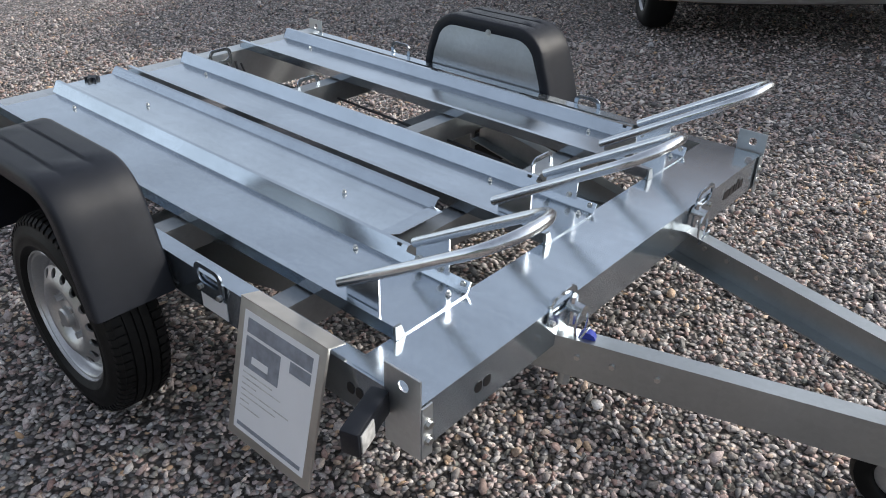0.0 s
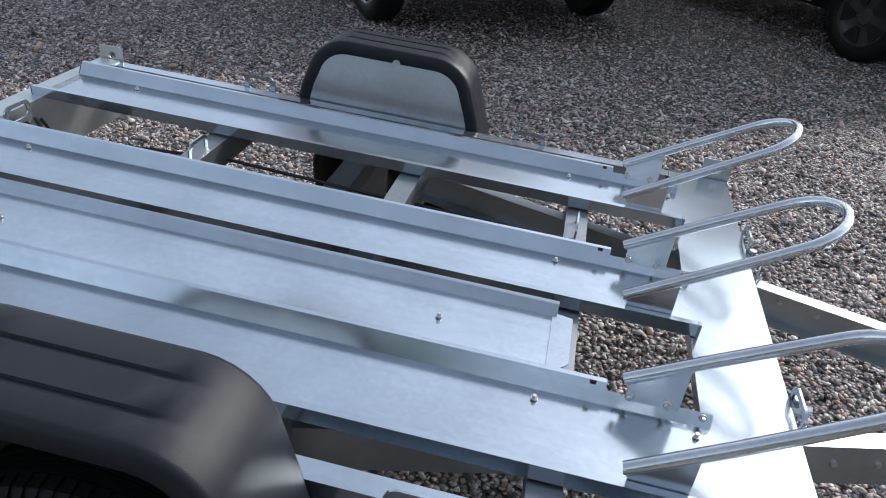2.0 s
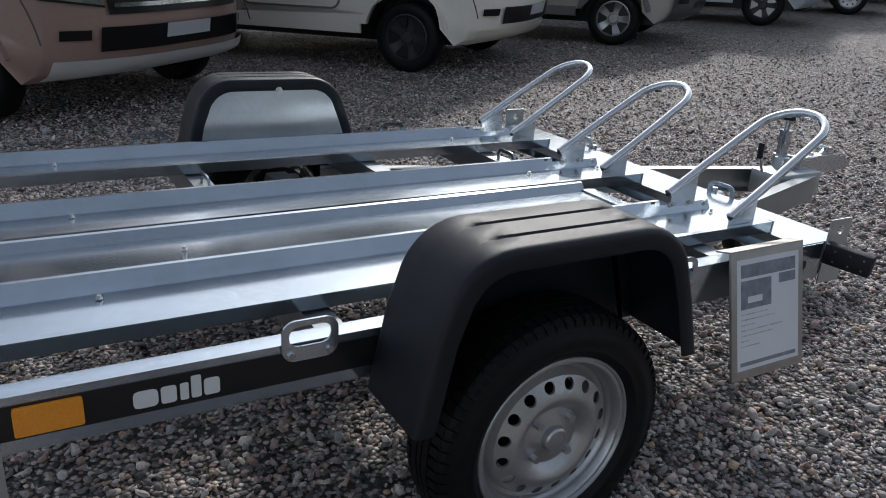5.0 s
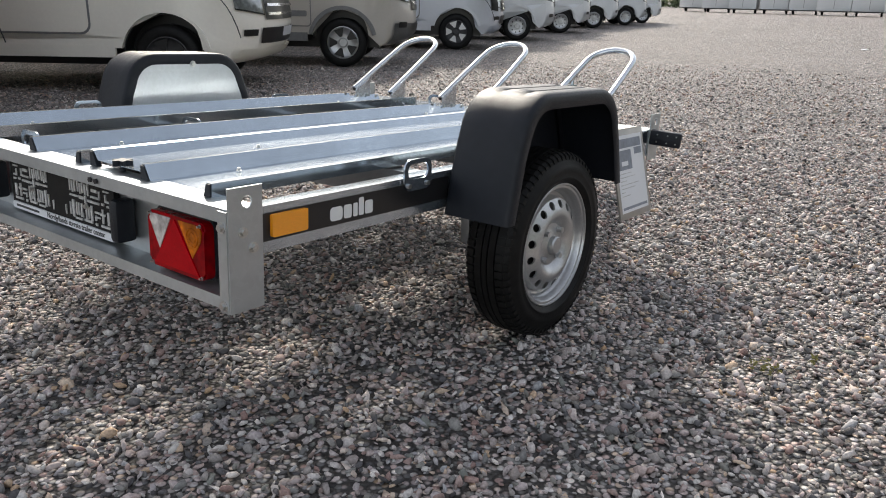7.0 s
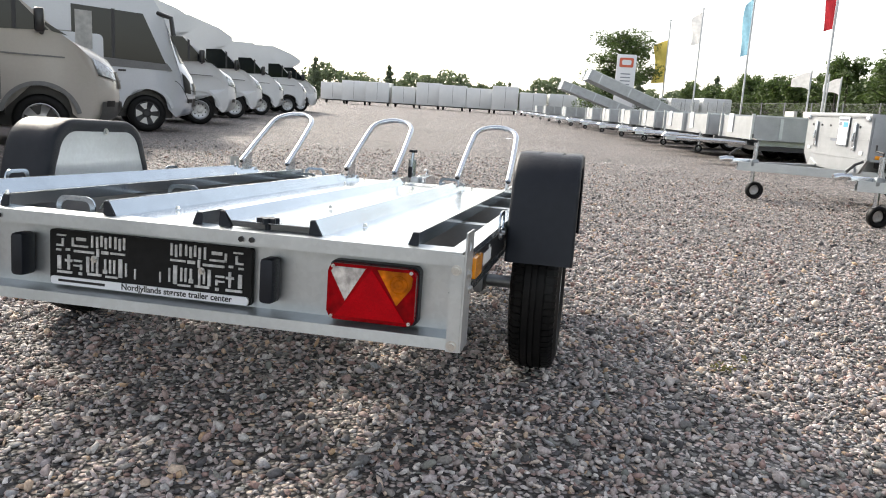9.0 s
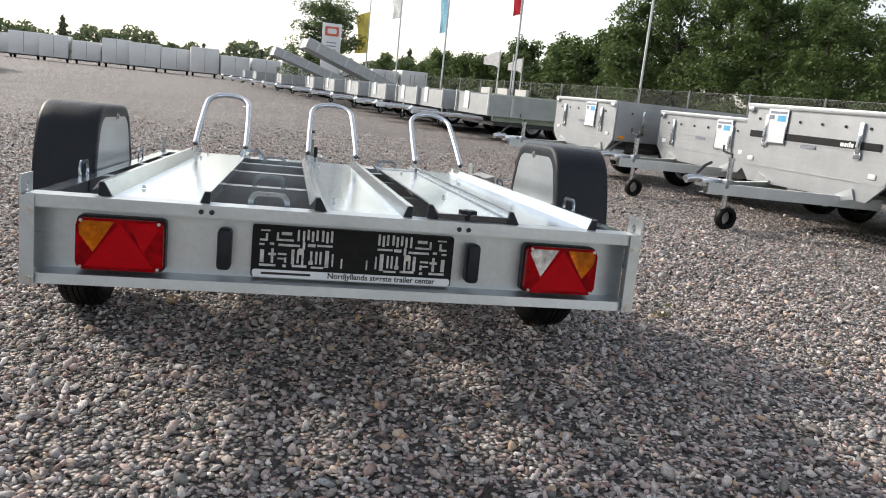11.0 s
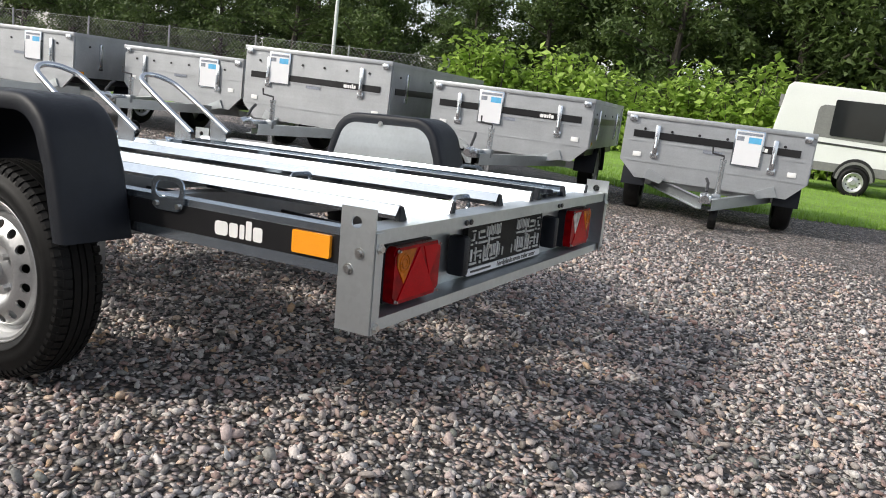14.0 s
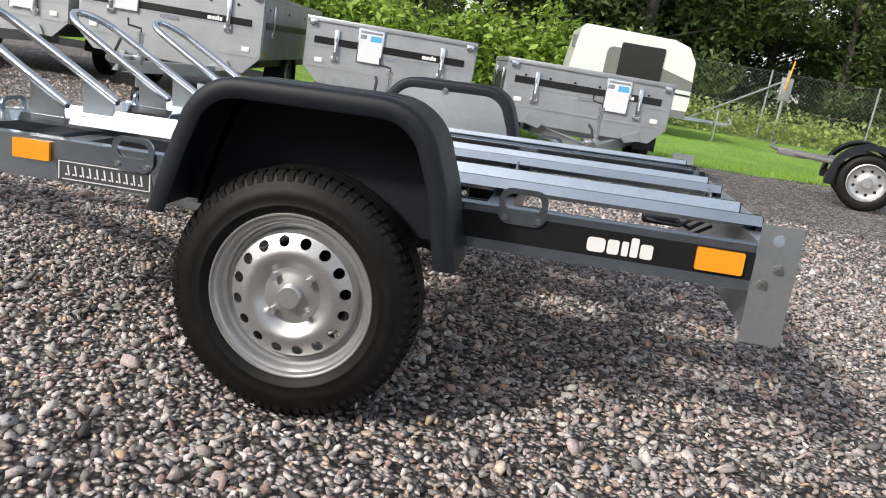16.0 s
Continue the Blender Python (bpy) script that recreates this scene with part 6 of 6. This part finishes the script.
for k, x in enumerate((13.67, 30.5, 38.4, 48.4, 57.6, 65.6)):
    f = thing("flag_pole", "tall white flag pole beside the fence", "flag pole", Matrix.Translation((x, (-17.0, -14.8)[k] if k < 2 else fence_y(x) - 0.2, 0)), "flag poles")
    bm = bmesh.new()
    tube(bm, [(0, 0, 0), (0, 0, 4), (0, 0, 8.4)], 0.055, 10)
    part("pole", bm, POLE, f)
    bm = bmesh.new()
    tube(bm, [(0, 0, 8.4), (0, 0, 8.47)], 0.09, 8)
    part("cap", bm, POLE, f)
    cloth, z1, z0, wide = {2: (FLAG_R, 8.2, 5.3, 0.4), 3: (FLAG_B, 8.0, 4.7, 0.42), 4: (FLAG_W, 8.2, 6.0, 0.6), 5: (FLAG_Y, 6.9, 3.5, 0.95)}.get(k, (None, 0, 0, 0))
    if cloth:
        bm = bmesh.new()
        rows = []
        for i in range(11):
            z = z1 + (z0 - z1) * i / 10
            rows.append([bm.verts.new((0.06 + 0.14 * math.sin(i * 0.7 + u * 4 + k) * u, 0.05 + u * wide * (1.0 - 0.15 * math.sin(i * 0.5 + k)), z - 0.45 * u * (1 - i / 14))) for u in (0, 0.25, 0.5, 0.75, 1.0)])
        for a, b in zip(rows[:-1], rows[1:]):
            for j in range(4):
                bm.faces.new((a[j], a[j + 1], b[j + 1], b[j]))
        part("flag", bm, cloth, f, "", 60)
for dx, dy in ((47.0, -12.6), (49.5, -14.2), (52.0, -15.6)):
    f = thing("banner_pole", "short white pole with a pale banner", "flag pole", Matrix.Translation((dx, dy, 0)), "banner poles")
    bm = bmesh.new()
    rod(bm, (0, 0, 0), (0, 0, 3.9), 0.05, 8)
    part("pole", bm, POLE, f)
    if dy != -14.2:
        bm = bmesh.new()
        rows = []
        for i in range(6):
            u = i / 5
            rows.append([bm.verts.new((0.04, 0.9 * u * 1.1 + 0.03, 3.8 - 0.35 * u - v * (1.0 - 0.55 * u) + 0.06 * math.sin(5 * u))) for v in (0, 0.5, 1.0)])
        for a, b in zip(rows[:-1], rows[1:]):
            for j in range(2):
                bm.faces.new((a[j], a[j + 1], b[j + 1], b[j]))
        part("flag", bm, FLAG_W, f, "", 60)

sg = thing("pylon_sign", "tall white pylon sign with a red emblem", "sign", Matrix.Translation((60, -2.5, 0)) @ pose(0, 0, 0, 0, 0, 90))
bm = bmesh.new()
box(bm, -0.72, 0.72, -0.12, 0.12, 0, 5.2, 0.03)
part("panel", bm, PAPER, sg)
slab("emblem", sg, "y", rounded(-0.52, 0.52, 4.25, 4.95, 0.1, 3), 0.12, 0.14, SIGN_RED, "red emblem block")
slab("emblem_mark", sg, "y", rounded(-0.36, 0.34, 4.42, 4.80, 0.12, 3), 0.14, 0.15, PAPER)
for k in range(4):
    slab("print_bar", sg, "y", [(-0.36, 3.72 - 0.26 * k), (0.36, 3.72 - 0.26 * k), (0.36, 3.80 - 0.26 * k), (-0.36, 3.80 - 0.26 * k)], 0.12, 0.13, GREYPRINT)
# pale concrete wall pieces by the fence
for k, (x, y) in enumerate(((11.2, -15.9), (36.5, -11.2), (38.6, -10.8), (40.7, -10.4))):
    bm = bmesh.new()
    box(bm, x - 1.0, x + 1.0, y - 0.08, y + 0.08, 0, 1.45 if k else 1.50, 0.02)
    tagged(part("concrete_panel", bm, CONCRETE), "pale concrete wall panel standing by the fence", "wall panel", "concrete panels")


# ---- plants ----
def leaf_cloud(name, centers, sizes, parent, mat, rng, droop=0.3, corners=4):
    """Many small leaves, one mesh: folded, or three-cornered for far crowns."""
    n = len(centers)
    nrm = rng.normal(size=(n, 3))
    nrm[:, 2] = np.abs(nrm[:, 2]) + droop
    nrm /= np.linalg.norm(nrm, axis=1)[:, None]
    ref = rng.normal(size=(n, 3))
    u = np.cross(nrm, ref)
    u /= np.linalg.norm(u, axis=1)[:, None] + 1e-9
    v = np.cross(nrm, u)
    s = np.asarray(sizes)[:, None]
    tip, tail = centers + u * s, centers - u * s
    lft = centers + v * s * 0.55 + nrm * s * 0.25
    rgt = centers - v * s * 0.55 + nrm * s * 0.25
    k = corners
    co = np.stack([tail, lft, tip, rgt][:k] if k == 4 else [tail + v * s * 0.5, tail - v * s * 0.5, tip], axis=1).reshape(-1, 3)
    me = bpy.data.meshes.new(name)
    me.vertices.add(k * n)
    me.vertices.foreach_set("co", co.ravel())
    base = np.arange(n)[:, None] * k
    tris = np.concatenate([base + np.array([[0, 1, 2]]), base + np.array([[0, 2, 3]])], axis=1).reshape(-1) if k == 4 else (base + np.array([[0, 1, 2]])).reshape(-1)
    count = len(tris) // 3
    me.loops.add(3 * count)
    me.loops.foreach_set("vertex_index", tris.astype(np.int32))
    me.polygons.add(count)
    me.polygons.foreach_set("loop_start", np.arange(count, dtype=np.int32) * 3)
    me.update(calc_edges=True)
    me.validate()
    me.materials.append(mat)
    ob = new(name, me)
    ob.parent = parent
    return ob


def tree(seed, height, spread, leaves):
    """A tapered trunk with limbs and a crown of leaf clumps with gaps."""
    rng = np.random.default_rng(seed)
    t = thing("tree", "dense dark green broadleaf tree behind the fence", "tree", Matrix(), "tree belt")
    bm = bmesh.new()
    lean = rng.uniform(-0.25, 0.25, 2)
    pts = [Vector((lean[0] * k * k, lean[1] * k * k, height * 0.9 * k)) for k in (0, 0.25, 0.5, 0.75, 1.0)]
    for a, b, r in zip(pts[:-1], pts[1:], (0.16, 0.13, 0.09, 0.05)):
        rod(bm, a, b, r, 7)
    tips = []
    for k in range(34):
        f = rng.uniform(0.02, 0.97)
        base = pts[0].lerp(pts[-1], f)
        ang = rng.uniform(0, 2 * math.pi)
        reach = spread * (1.0 - 0.55 * abs(f - 0.35)) * rng.uniform(0.55, 1.0) * (1.05 - 0.45 * f)
        tip = base + Vector((math.cos(ang) * reach, math.sin(ang) * reach, height * rng.uniform(0.04, 0.14)))
        rod(bm, base, tip, 0.03, 5)
        tips += [base.lerp(tip, q) for q in (0.5, 0.8, 1.0)]
    tips.append(pts[-1] + Vector((0, 0, 0.2)))
    part("trunk", bm, BARK, t)
    tips = np.array([tuple(p) for p in tips])
    which = rng.integers(0, len(tips), leaves)
    off = rng.normal(size=(leaves, 3))
    off /= np.linalg.norm(off, axis=1)[:, None]
    rad = rng.uniform(0.25, 0.85, len(tips))[which] * rng.uniform(0.5, 1.0, leaves) ** 0.5
    c = tips[which] + off * rad[:, None] * np.array([1, 1, 0.75])
    c = c[c[:, 2] > 0.25]
    leaf_cloud("crown", c, rng.uniform(0.055, 0.115, len(c)) * (1.0 if leaves > 9000 else 2.1), t, LEAF_TREE, rng, 0.3, 3)
    return t


variants = [tree(11, 7.4, 2.9, 14500), tree(12, 6.6, 2.8, 14000), tree(13, 8.2, 3.0, 15500), tree(14, 6.8, 3.1, 4600), tree(15, 6.2, 3.0, 4400)]
spots = []
rnd = random.Random(21)
x = -15.0
while x < 128:
    for row in (0, 1, 2) if x < 36 else (0, 1):
        spots.append((x + rnd.uniform(-0.7, 0.7) + 1.4 * row, fence_y(x) - 5.0 - 3.0 * row - rnd.uniform(0, 1.6) - max(0, x - 14) * 0.13))
    x += 3.4 if x < 16 else 3.7 if x < 44 else 3.0
used = set()
for k, (tx, ty) in enumerate(spots):
    which = rnd.randrange(3) if tx < 44 else 3 + rnd.randrange(2)
    shift = tx - 10.5 + (ty + 22) * 0.55
    away = math.hypot(tx + 1.7, ty - 0.9)
    # a younger, lower stretch up the row, with a gap beside the last box trailer
    size = 0.74 if -2.4 < shift < 2.6 else 0.17 + 0.0215 * away if 12 < tx < 42 else 1.22 if tx < 42 else 0.90 if tx < 54 else 0.72
    sc = rnd.uniform(0.78, 1.15) * size
    m = Matrix.Translation((tx, ty, -0.05)) @ Matrix.Rotation(rnd.uniform(0, 6.28), 4, "Z") @ Matrix.Diagonal((max(sc, 0.82), max(sc, 0.82), sc, 1))
    c = variants[which] if which not in used else copy_thing(variants[which], m)
    used.add(which)
    c.matrix_basis = m
big = tree(19, 6.4, 3.6, 15000)
big.matrix_basis = Matrix.Translation((66, -2.7, 0)) @ Matrix.Diagonal((1.35, 1.35, 1.18, 1))
tagged(big, "broad green tree standing behind the pylon sign", "tree")


def conifer(seed, h):
    rng = np.random.default_rng(seed)
    t = thing("conifer", "dark conifer on the far skyline", "tree", Matrix(), "far conifers")
    bm = bmesh.new()
    rod(bm, (0, 0, 0), (0, 0, h * 0.95), 0.09, 6)
    part("trunk", bm, BARK, t)
    n = 1100
    f = 1.0 - rng.uniform(0, 0.96, n) ** 0.62
    a = rng.uniform(0, 6.28, n)
    layer = 0.65 + 0.35 * np.cos(f * 40)
    r = (1.06 - f) * h * 0.42 * layer * rng.uniform(0.3, 1, n)
    c = np.stack([np.cos(a) * r, np.sin(a) * r, f * h], axis=1)
    leaf_cloud("crown", c, rng.uniform(0.16, 0.34, n), t, LEAF_FIR, rng, -0.2)
    return t


firs = [conifer(31, 5.5), conifer(32, 4.6), conifer(33, 6.2)]
rnd = random.Random(5)
for k in range(34):
    y = 80 - k * 3.3 + rnd.uniform(-0.9, 0.9)
    x = 118 + rnd.uniform(-6, 6) - 0.1 * k
    m = Matrix.Translation((x, y, 0)) @ Matrix.Rotation(rnd.uniform(0, 6.28), 4, "Z") @ Matrix.Scale(rnd.choice((0.55, 0.6, 0.7, 0.8, 1.05)), 4)
    if k < 3:
        firs[k].matrix_world = m
    else:
        copy_thing(firs[k % 3], m).matrix_basis = m

# low scrub closing the far skyline
rng = np.random.default_rng(44)
sw = thing("far_scrub", "low green scrub on the far skyline, paled by painted haze", "scrub", Matrix.Translation((126, 0, 0)), kind="stuff")
n = 13000
sy = rng.uniform(-60, 90, n)
edge = 4.2 + 0.9 * np.sin(sy * 0.31) + 0.6 * np.sin(sy * 0.83 + 1) + 0.5 * np.sin(sy * 2.1)
sz = edge * rng.uniform(0, 1, n) ** 0.6
tagged(leaf_cloud("scrub_leaves", np.stack([rng.uniform(-3, 3, n), sy, sz + 0.1], axis=1), rng.uniform(0.32, 0.62, n), sw, LEAF_SCRUB, rng, 0.1), kind="stuff")

# bright hedge between the two fences
rng = np.random.default_rng(3)
hd = thing("hedge", "bright yellow-green overgrown hedge with broad leaves", "hedge")
bm = bmesh.new()
cs = []
for k in range(120):
    bx = rng.uniform(-0.8, 9.6)
    by = fence_y(bx) + rng.uniform(-0.9, 1.1)
    hgt = rng.uniform(1.4, 2.45) * (0.82 + 0.22 * math.sin(bx * 1.3) ** 2)
    tip = Vector((bx + rng.uniform(-0.5, 0.5), by + rng.uniform(-0.5, 0.6), hgt))
    rod(bm, (bx, by, 0), tip, 0.015, 5)
    for q in range(135):
        f = rng.uniform(0.10, 1.03)
        cs.append((bx + (tip.x - bx) * f + rng.normal() * 0.24, by + (tip.y - by) * f + rng.normal() * 0.24, hgt * f + rng.normal() * 0.12))
part("stem_tangle", bm, BARK, hd)
cs = np.array(cs)
cs = cs[cs[:, 2] > 0.1]
leaf_cloud("foliage", cs, rng.uniform(0.07, 0.15, len(cs)), hd, LEAF_HEDGE, rng, 0.8)

# rough growth along the fence foot
wd = thing("weeds", "tall rough grass and weeds along the fence foot", "weeds", kind="stuff")
n = 16000
wx = np.concatenate([rng.uniform(-14, -1.5, n // 2), rng.uniform(9.6, 60, n // 2)])
wy = -16.8 + 0.2 * (wx - 9.58) + rng.uniform(-4.2, 0.5, n)
wz = rng.uniform(0.03, 1.0, n) * rng.uniform(0.4, 1, n)
tagged(leaf_cloud("weed_leaves", np.stack([wx, wy, wz], axis=1), rng.uniform(0.04, 0.10, n), wd, LEAF_WEED, rng, 0.1), kind="stuff")


# ---- lawn ----
def lawn_edge(x):
    return -8.05 + 0.42 * min(x + 1.5, 2.0) - 0.5 * max(0.0, min(x - 0.8, 4.0)) if x > -1.5 else -8.05 + 0.36 * (x + 1.5)


bm = bmesh.new()
xs = [-30 + 0.5 * k for k in range(89)]
top = [bm.verts.new((x, lawn_edge(x) + 0.10 * math.sin(2.3 * x) + 0.06 * math.sin(5.1 * x), 0.006)) for x in xs]
mid = [bm.verts.new((x, lawn_edge(x) - 0.5, 0.035)) for x in xs]
bot = [bm.verts.new((x, -24 + 0.2 * x, 0.05)) for x in xs]
for k in range(len(xs) - 1):
    bm.faces.new((top[k], top[k + 1], mid[k + 1], mid[k]))
    bm.faces.new((mid[k], mid[k + 1], bot[k + 1], bot[k]))
tagged(part("lawn", bm, GRASS_SOIL), "short bright green grass strip beside the gravel", "grass", kind="structure")
n = 60000
gx = rng.uniform(-12, 10, n)
gd = rng.uniform(0, 1, n) ** 1.6 * 9
gy = np.array([lawn_edge(v) for v in gx]) - gd + rng.normal(size=n) * 0.05
gs = rng.uniform(0.03, 0.07, n)
ang = rng.uniform(0, 6.28, n)
dx, dy = np.cos(ang) * 0.006, np.sin(ang) * 0.006
ln = rng.normal(size=(n, 2)) * 0.02
co = np.stack([np.stack([gx - dx, gy - dy, gs * 0], 1), np.stack([gx + dx, gy + dy, gs * 0], 1), np.stack([gx + ln[:, 0], gy + ln[:, 1], gs + 0.03], 1)], axis=1).reshape(-1, 3)
me = bpy.data.meshes.new("grass")
me.vertices.add(3 * n)
me.vertices.foreach_set("co", co.ravel())
me.loops.add(3 * n)
me.loops.foreach_set("vertex_index", np.arange(3 * n, dtype=np.int32))
me.polygons.add(n)
me.polygons.foreach_set("loop_start", np.arange(n, dtype=np.int32) * 3)
me.update(calc_edges=True)
me.materials.append(GRASS)
tagged(new("grass", me), "short green grass blades", "grass", kind="stuff")


# ---- small weeds and litter on the gravel ----
LEAF_TUFT = leaf_material("tuft_leaves", (0.10, 0.10, 0.03), (0.24, 0.22, 0.08), 3.0)
rng = np.random.default_rng(8)
for tx, ty, n, rad in ((1.23, -1.58, 26, 0.020), (1.36, -1.68, 12, 0.012), (0.62, -1.98, 12, 0.014)):
    tf = thing("weed_tuft", "small yellowish weed tuft growing through the gravel", "weed", Matrix.Translation((tx, ty, 0)), "weed tufts")
    off = rng.normal(size=(n, 3)) * np.array([rad, rad, 0.006]) + np.array([0, 0, 0.018])
    off[:, 2] = np.abs(off[:, 2])
    leaf_cloud("leaves", off, rng.uniform(0.006, 0.013, n), tf, LEAF_TUFT, rng, 0.5)
bm = bmesh.new()
prism(bm, [(-0.16, -0.05), (0.13, -0.07), (0.17, 0.03), (0.02, 0.08), (-0.14, 0.05)], "z", 0.010, 0.022)
sc = part("paper_scrap", bm, PAPER)
sc.location = (19.5, 1.37, 0.0)
tagged(sc, "pale scrap of paper lying on the gravel", "litter")

# ---- loose pebbles on the yard ----
def pebble_material():
    m = bpy.data.materials.new("pebbles")
    m.use_nodes = True
    nt = m.node_tree
    n, l = nt.nodes, nt.links
    b = n["Principled BSDF"]
    b.inputs["Roughness"].default_value = 0.70
    b.inputs["Specular IOR Level"].default_value = 0.3
    geo = n.new("ShaderNodeNewGeometry")
    ramp = n.new("ShaderNodeValToRGB")
    ramp.color_ramp.elements[0].position, ramp.color_ramp.elements[0].color = PEBBLE_STOPS[0][0], (*PEBBLE_STOPS[0][1], 1)
    ramp.color_ramp.elements[1].position, ramp.color_ramp.elements[1].color = PEBBLE_STOPS[-1][0], (*PEBBLE_STOPS[-1][1], 1)
    for p, c in PEBBLE_STOPS[1:-1]:
        ramp.color_ramp.elements.new(p).color = (*c, 1)
    l.new(geo.outputs["Random Per Island"], ramp.inputs[0])
    co = n.new("ShaderNodeTexCoord")
    tex = n.new("ShaderNodeTexNoise")
    tex.inputs["Scale"].default_value, tex.inputs["Detail"].default_value = 160, 4
    l.new(co.outputs["Object"], tex.inputs["Vector"])
    rng = n.new("ShaderNodeMapRange")
    rng.inputs[1].default_value, rng.inputs[2].default_value, rng.inputs[3].default_value, rng.inputs[4].default_value = 0.3, 0.7, 0.82, 1.32
    l.new(tex.outputs[0], rng.inputs[0])
    mul = n.new("ShaderNodeVectorMath")
    mul.operation = "SCALE"
    l.new(ramp.outputs[0], mul.inputs[0])
    l.new(rng.outputs[0], mul.inputs["Scale"])
    l.new(mul.outputs[0], b.inputs["Base Color"])
    bp = n.new("ShaderNodeBump")
    bp.inputs["Strength"].default_value, bp.inputs["Distance"].default_value = 0.6, 0.002
    l.new(tex.outputs[0], bp.inputs["Height"])
    l.new(bp.outputs[0], b.inputs["Normal"])
    return m


def pebbles(name, px, py, size, rng, mat, simple=False):
    """Flattened, knocked-about stones in one mesh: twenty faces each, or eight."""
    g = (1 + 5 ** 0.5) / 2
    v0 = np.array([(-1, g, 0), (1, g, 0), (-1, -g, 0), (1, -g, 0), (0, -1, g), (0, 1, g), (0, -1, -g), (0, 1, -g), (g, 0, -1), (g, 0, 1), (-g, 0, -1), (-g, 0, 1)]) / math.hypot(1, g)
    faces = np.array([(0, 11, 5), (0, 5, 1), (0, 1, 7), (0, 7, 10), (0, 10, 11), (1, 5, 9), (5, 11, 4), (11, 10, 2), (10, 7, 6), (7, 1, 8), (3, 9, 4), (3, 4, 2), (3, 2, 6), (3, 6, 8), (3, 8, 9), (4, 9, 5), (2, 4, 11), (6, 2, 10), (8, 6, 7), (9, 8, 1)], dtype=np.int32)
    if simple:
        v0 = np.array([(1, 0, 0), (0, 1, 0), (-1, 0, 0), (0, -1, 0), (0, 0, 1), (0, 0, -1)], dtype=float)
        faces = np.array([(0, 1, 4), (1, 2, 4), (2, 3, 4), (3, 0, 4), (1, 0, 5), (2, 1, 5), (3, 2, 5), (0, 3, 5)], dtype=np.int32)
    nv, nf = len(v0), len(faces)
    n = len(px)
    v = v0[None] * rng.uniform(0.60, 1.24, (n, nv, 1))
    v = v * (size[:, None, None] * np.stack([rng.uniform(1.0, 1.65, n), rng.uniform(0.70, 1.05, n), rng.uniform(0.36, 0.68, n)], 1)[:, None, :])
    ax = rng.normal(size=(n, 3)) * np.array([0.55, 0.55, 1.6])
    for axis in range(3):
        c, s = np.cos(ax[:, axis])[:, None], np.sin(ax[:, axis])[:, None]
        i, j = ((1, 2), (2, 0), (0, 1))[axis]
        a, b = v[:, :, i].copy(), v[:, :, j].copy()
        v[:, :, i], v[:, :, j] = a * c - b * s, a * s + b * c
    v[:, :, 0] += px[:, None]
    v[:, :, 1] += py[:, None]
    v[:, :, 2] += (size * rng.uniform(-0.15, 0.85, n))[:, None]
    me = bpy.data.meshes.new(name)
    me.vertices.add(nv * n)
    me.vertices.foreach_set("co", v.ravel())
    idx = (faces[None] + (np.arange(n, dtype=np.int32) * nv)[:, None, None]).ravel()
    me.loops.add(3 * nf * n)
    me.loops.foreach_set("vertex_index", idx)
    me.polygons.add(nf * n)
    me.polygons.foreach_set("loop_start", np.arange(nf * n, dtype=np.int32) * 3)
    me.update(calc_edges=True)
    me.materials.append(mat)
    return new(name, me)


rng = np.random.default_rng(17)
PEBBLE = pebble_material()


def strew(count, lo, hi, mean, spread):
    """Places and sizes: dense round the trailer, thinning outward."""
    px = rng.uniform(-2.6, 6.5, count * 4)
    py = rng.uniform(-3.6, 4.2, count * 4)
    d = np.hypot((px - 0.9) / 1.25, py)
    keep = rng.uniform(0, 1, count * 4) < np.clip(1.55 - 0.42 * d, 0.0, 1.0)
    px, py = px[keep][:count], py[keep][:count]
    wheel = (np.abs(px - 1.069) < 0.05) & (np.abs(np.abs(py) - 0.895) < 0.09)
    px, py = px[~wheel], py[~wheel]
    return px, py, np.clip(rng.lognormal(math.log(mean), spread, len(px)), lo, hi)


tagged(pebbles("pebbles", *strew(62000, 0.0045, 0.019, 0.0083, 0.33), rng, PEBBLE), "mixed grey and reddish-brown angular stones", "gravel", kind="stuff")
# farther out the stones are simpler
count = 420000
px, py = rng.uniform(-4.5, 13, count), rng.uniform(-5.5, 7.5, count)
d = np.hypot((px - 0.9) / 1.25, py)
keep = (rng.uniform(0, 1, count) < np.clip((d - 0.9) / 1.6, 0, 1) * np.clip(1.35 - 0.14 * d, 0, 1) * 0.60) & ((py > -5.5 + 0.25 * np.abs(px - 4)))
px, py = px[keep][:78000], py[keep][:78000]
tagged(pebbles("outer_pebbles", px, py, np.clip(rng.lognormal(math.log(0.0115), 0.30, len(px)), 0.007, 0.028), rng, PEBBLE, True), "mixed grey and reddish-brown angular stones", "gravel", kind="stuff")
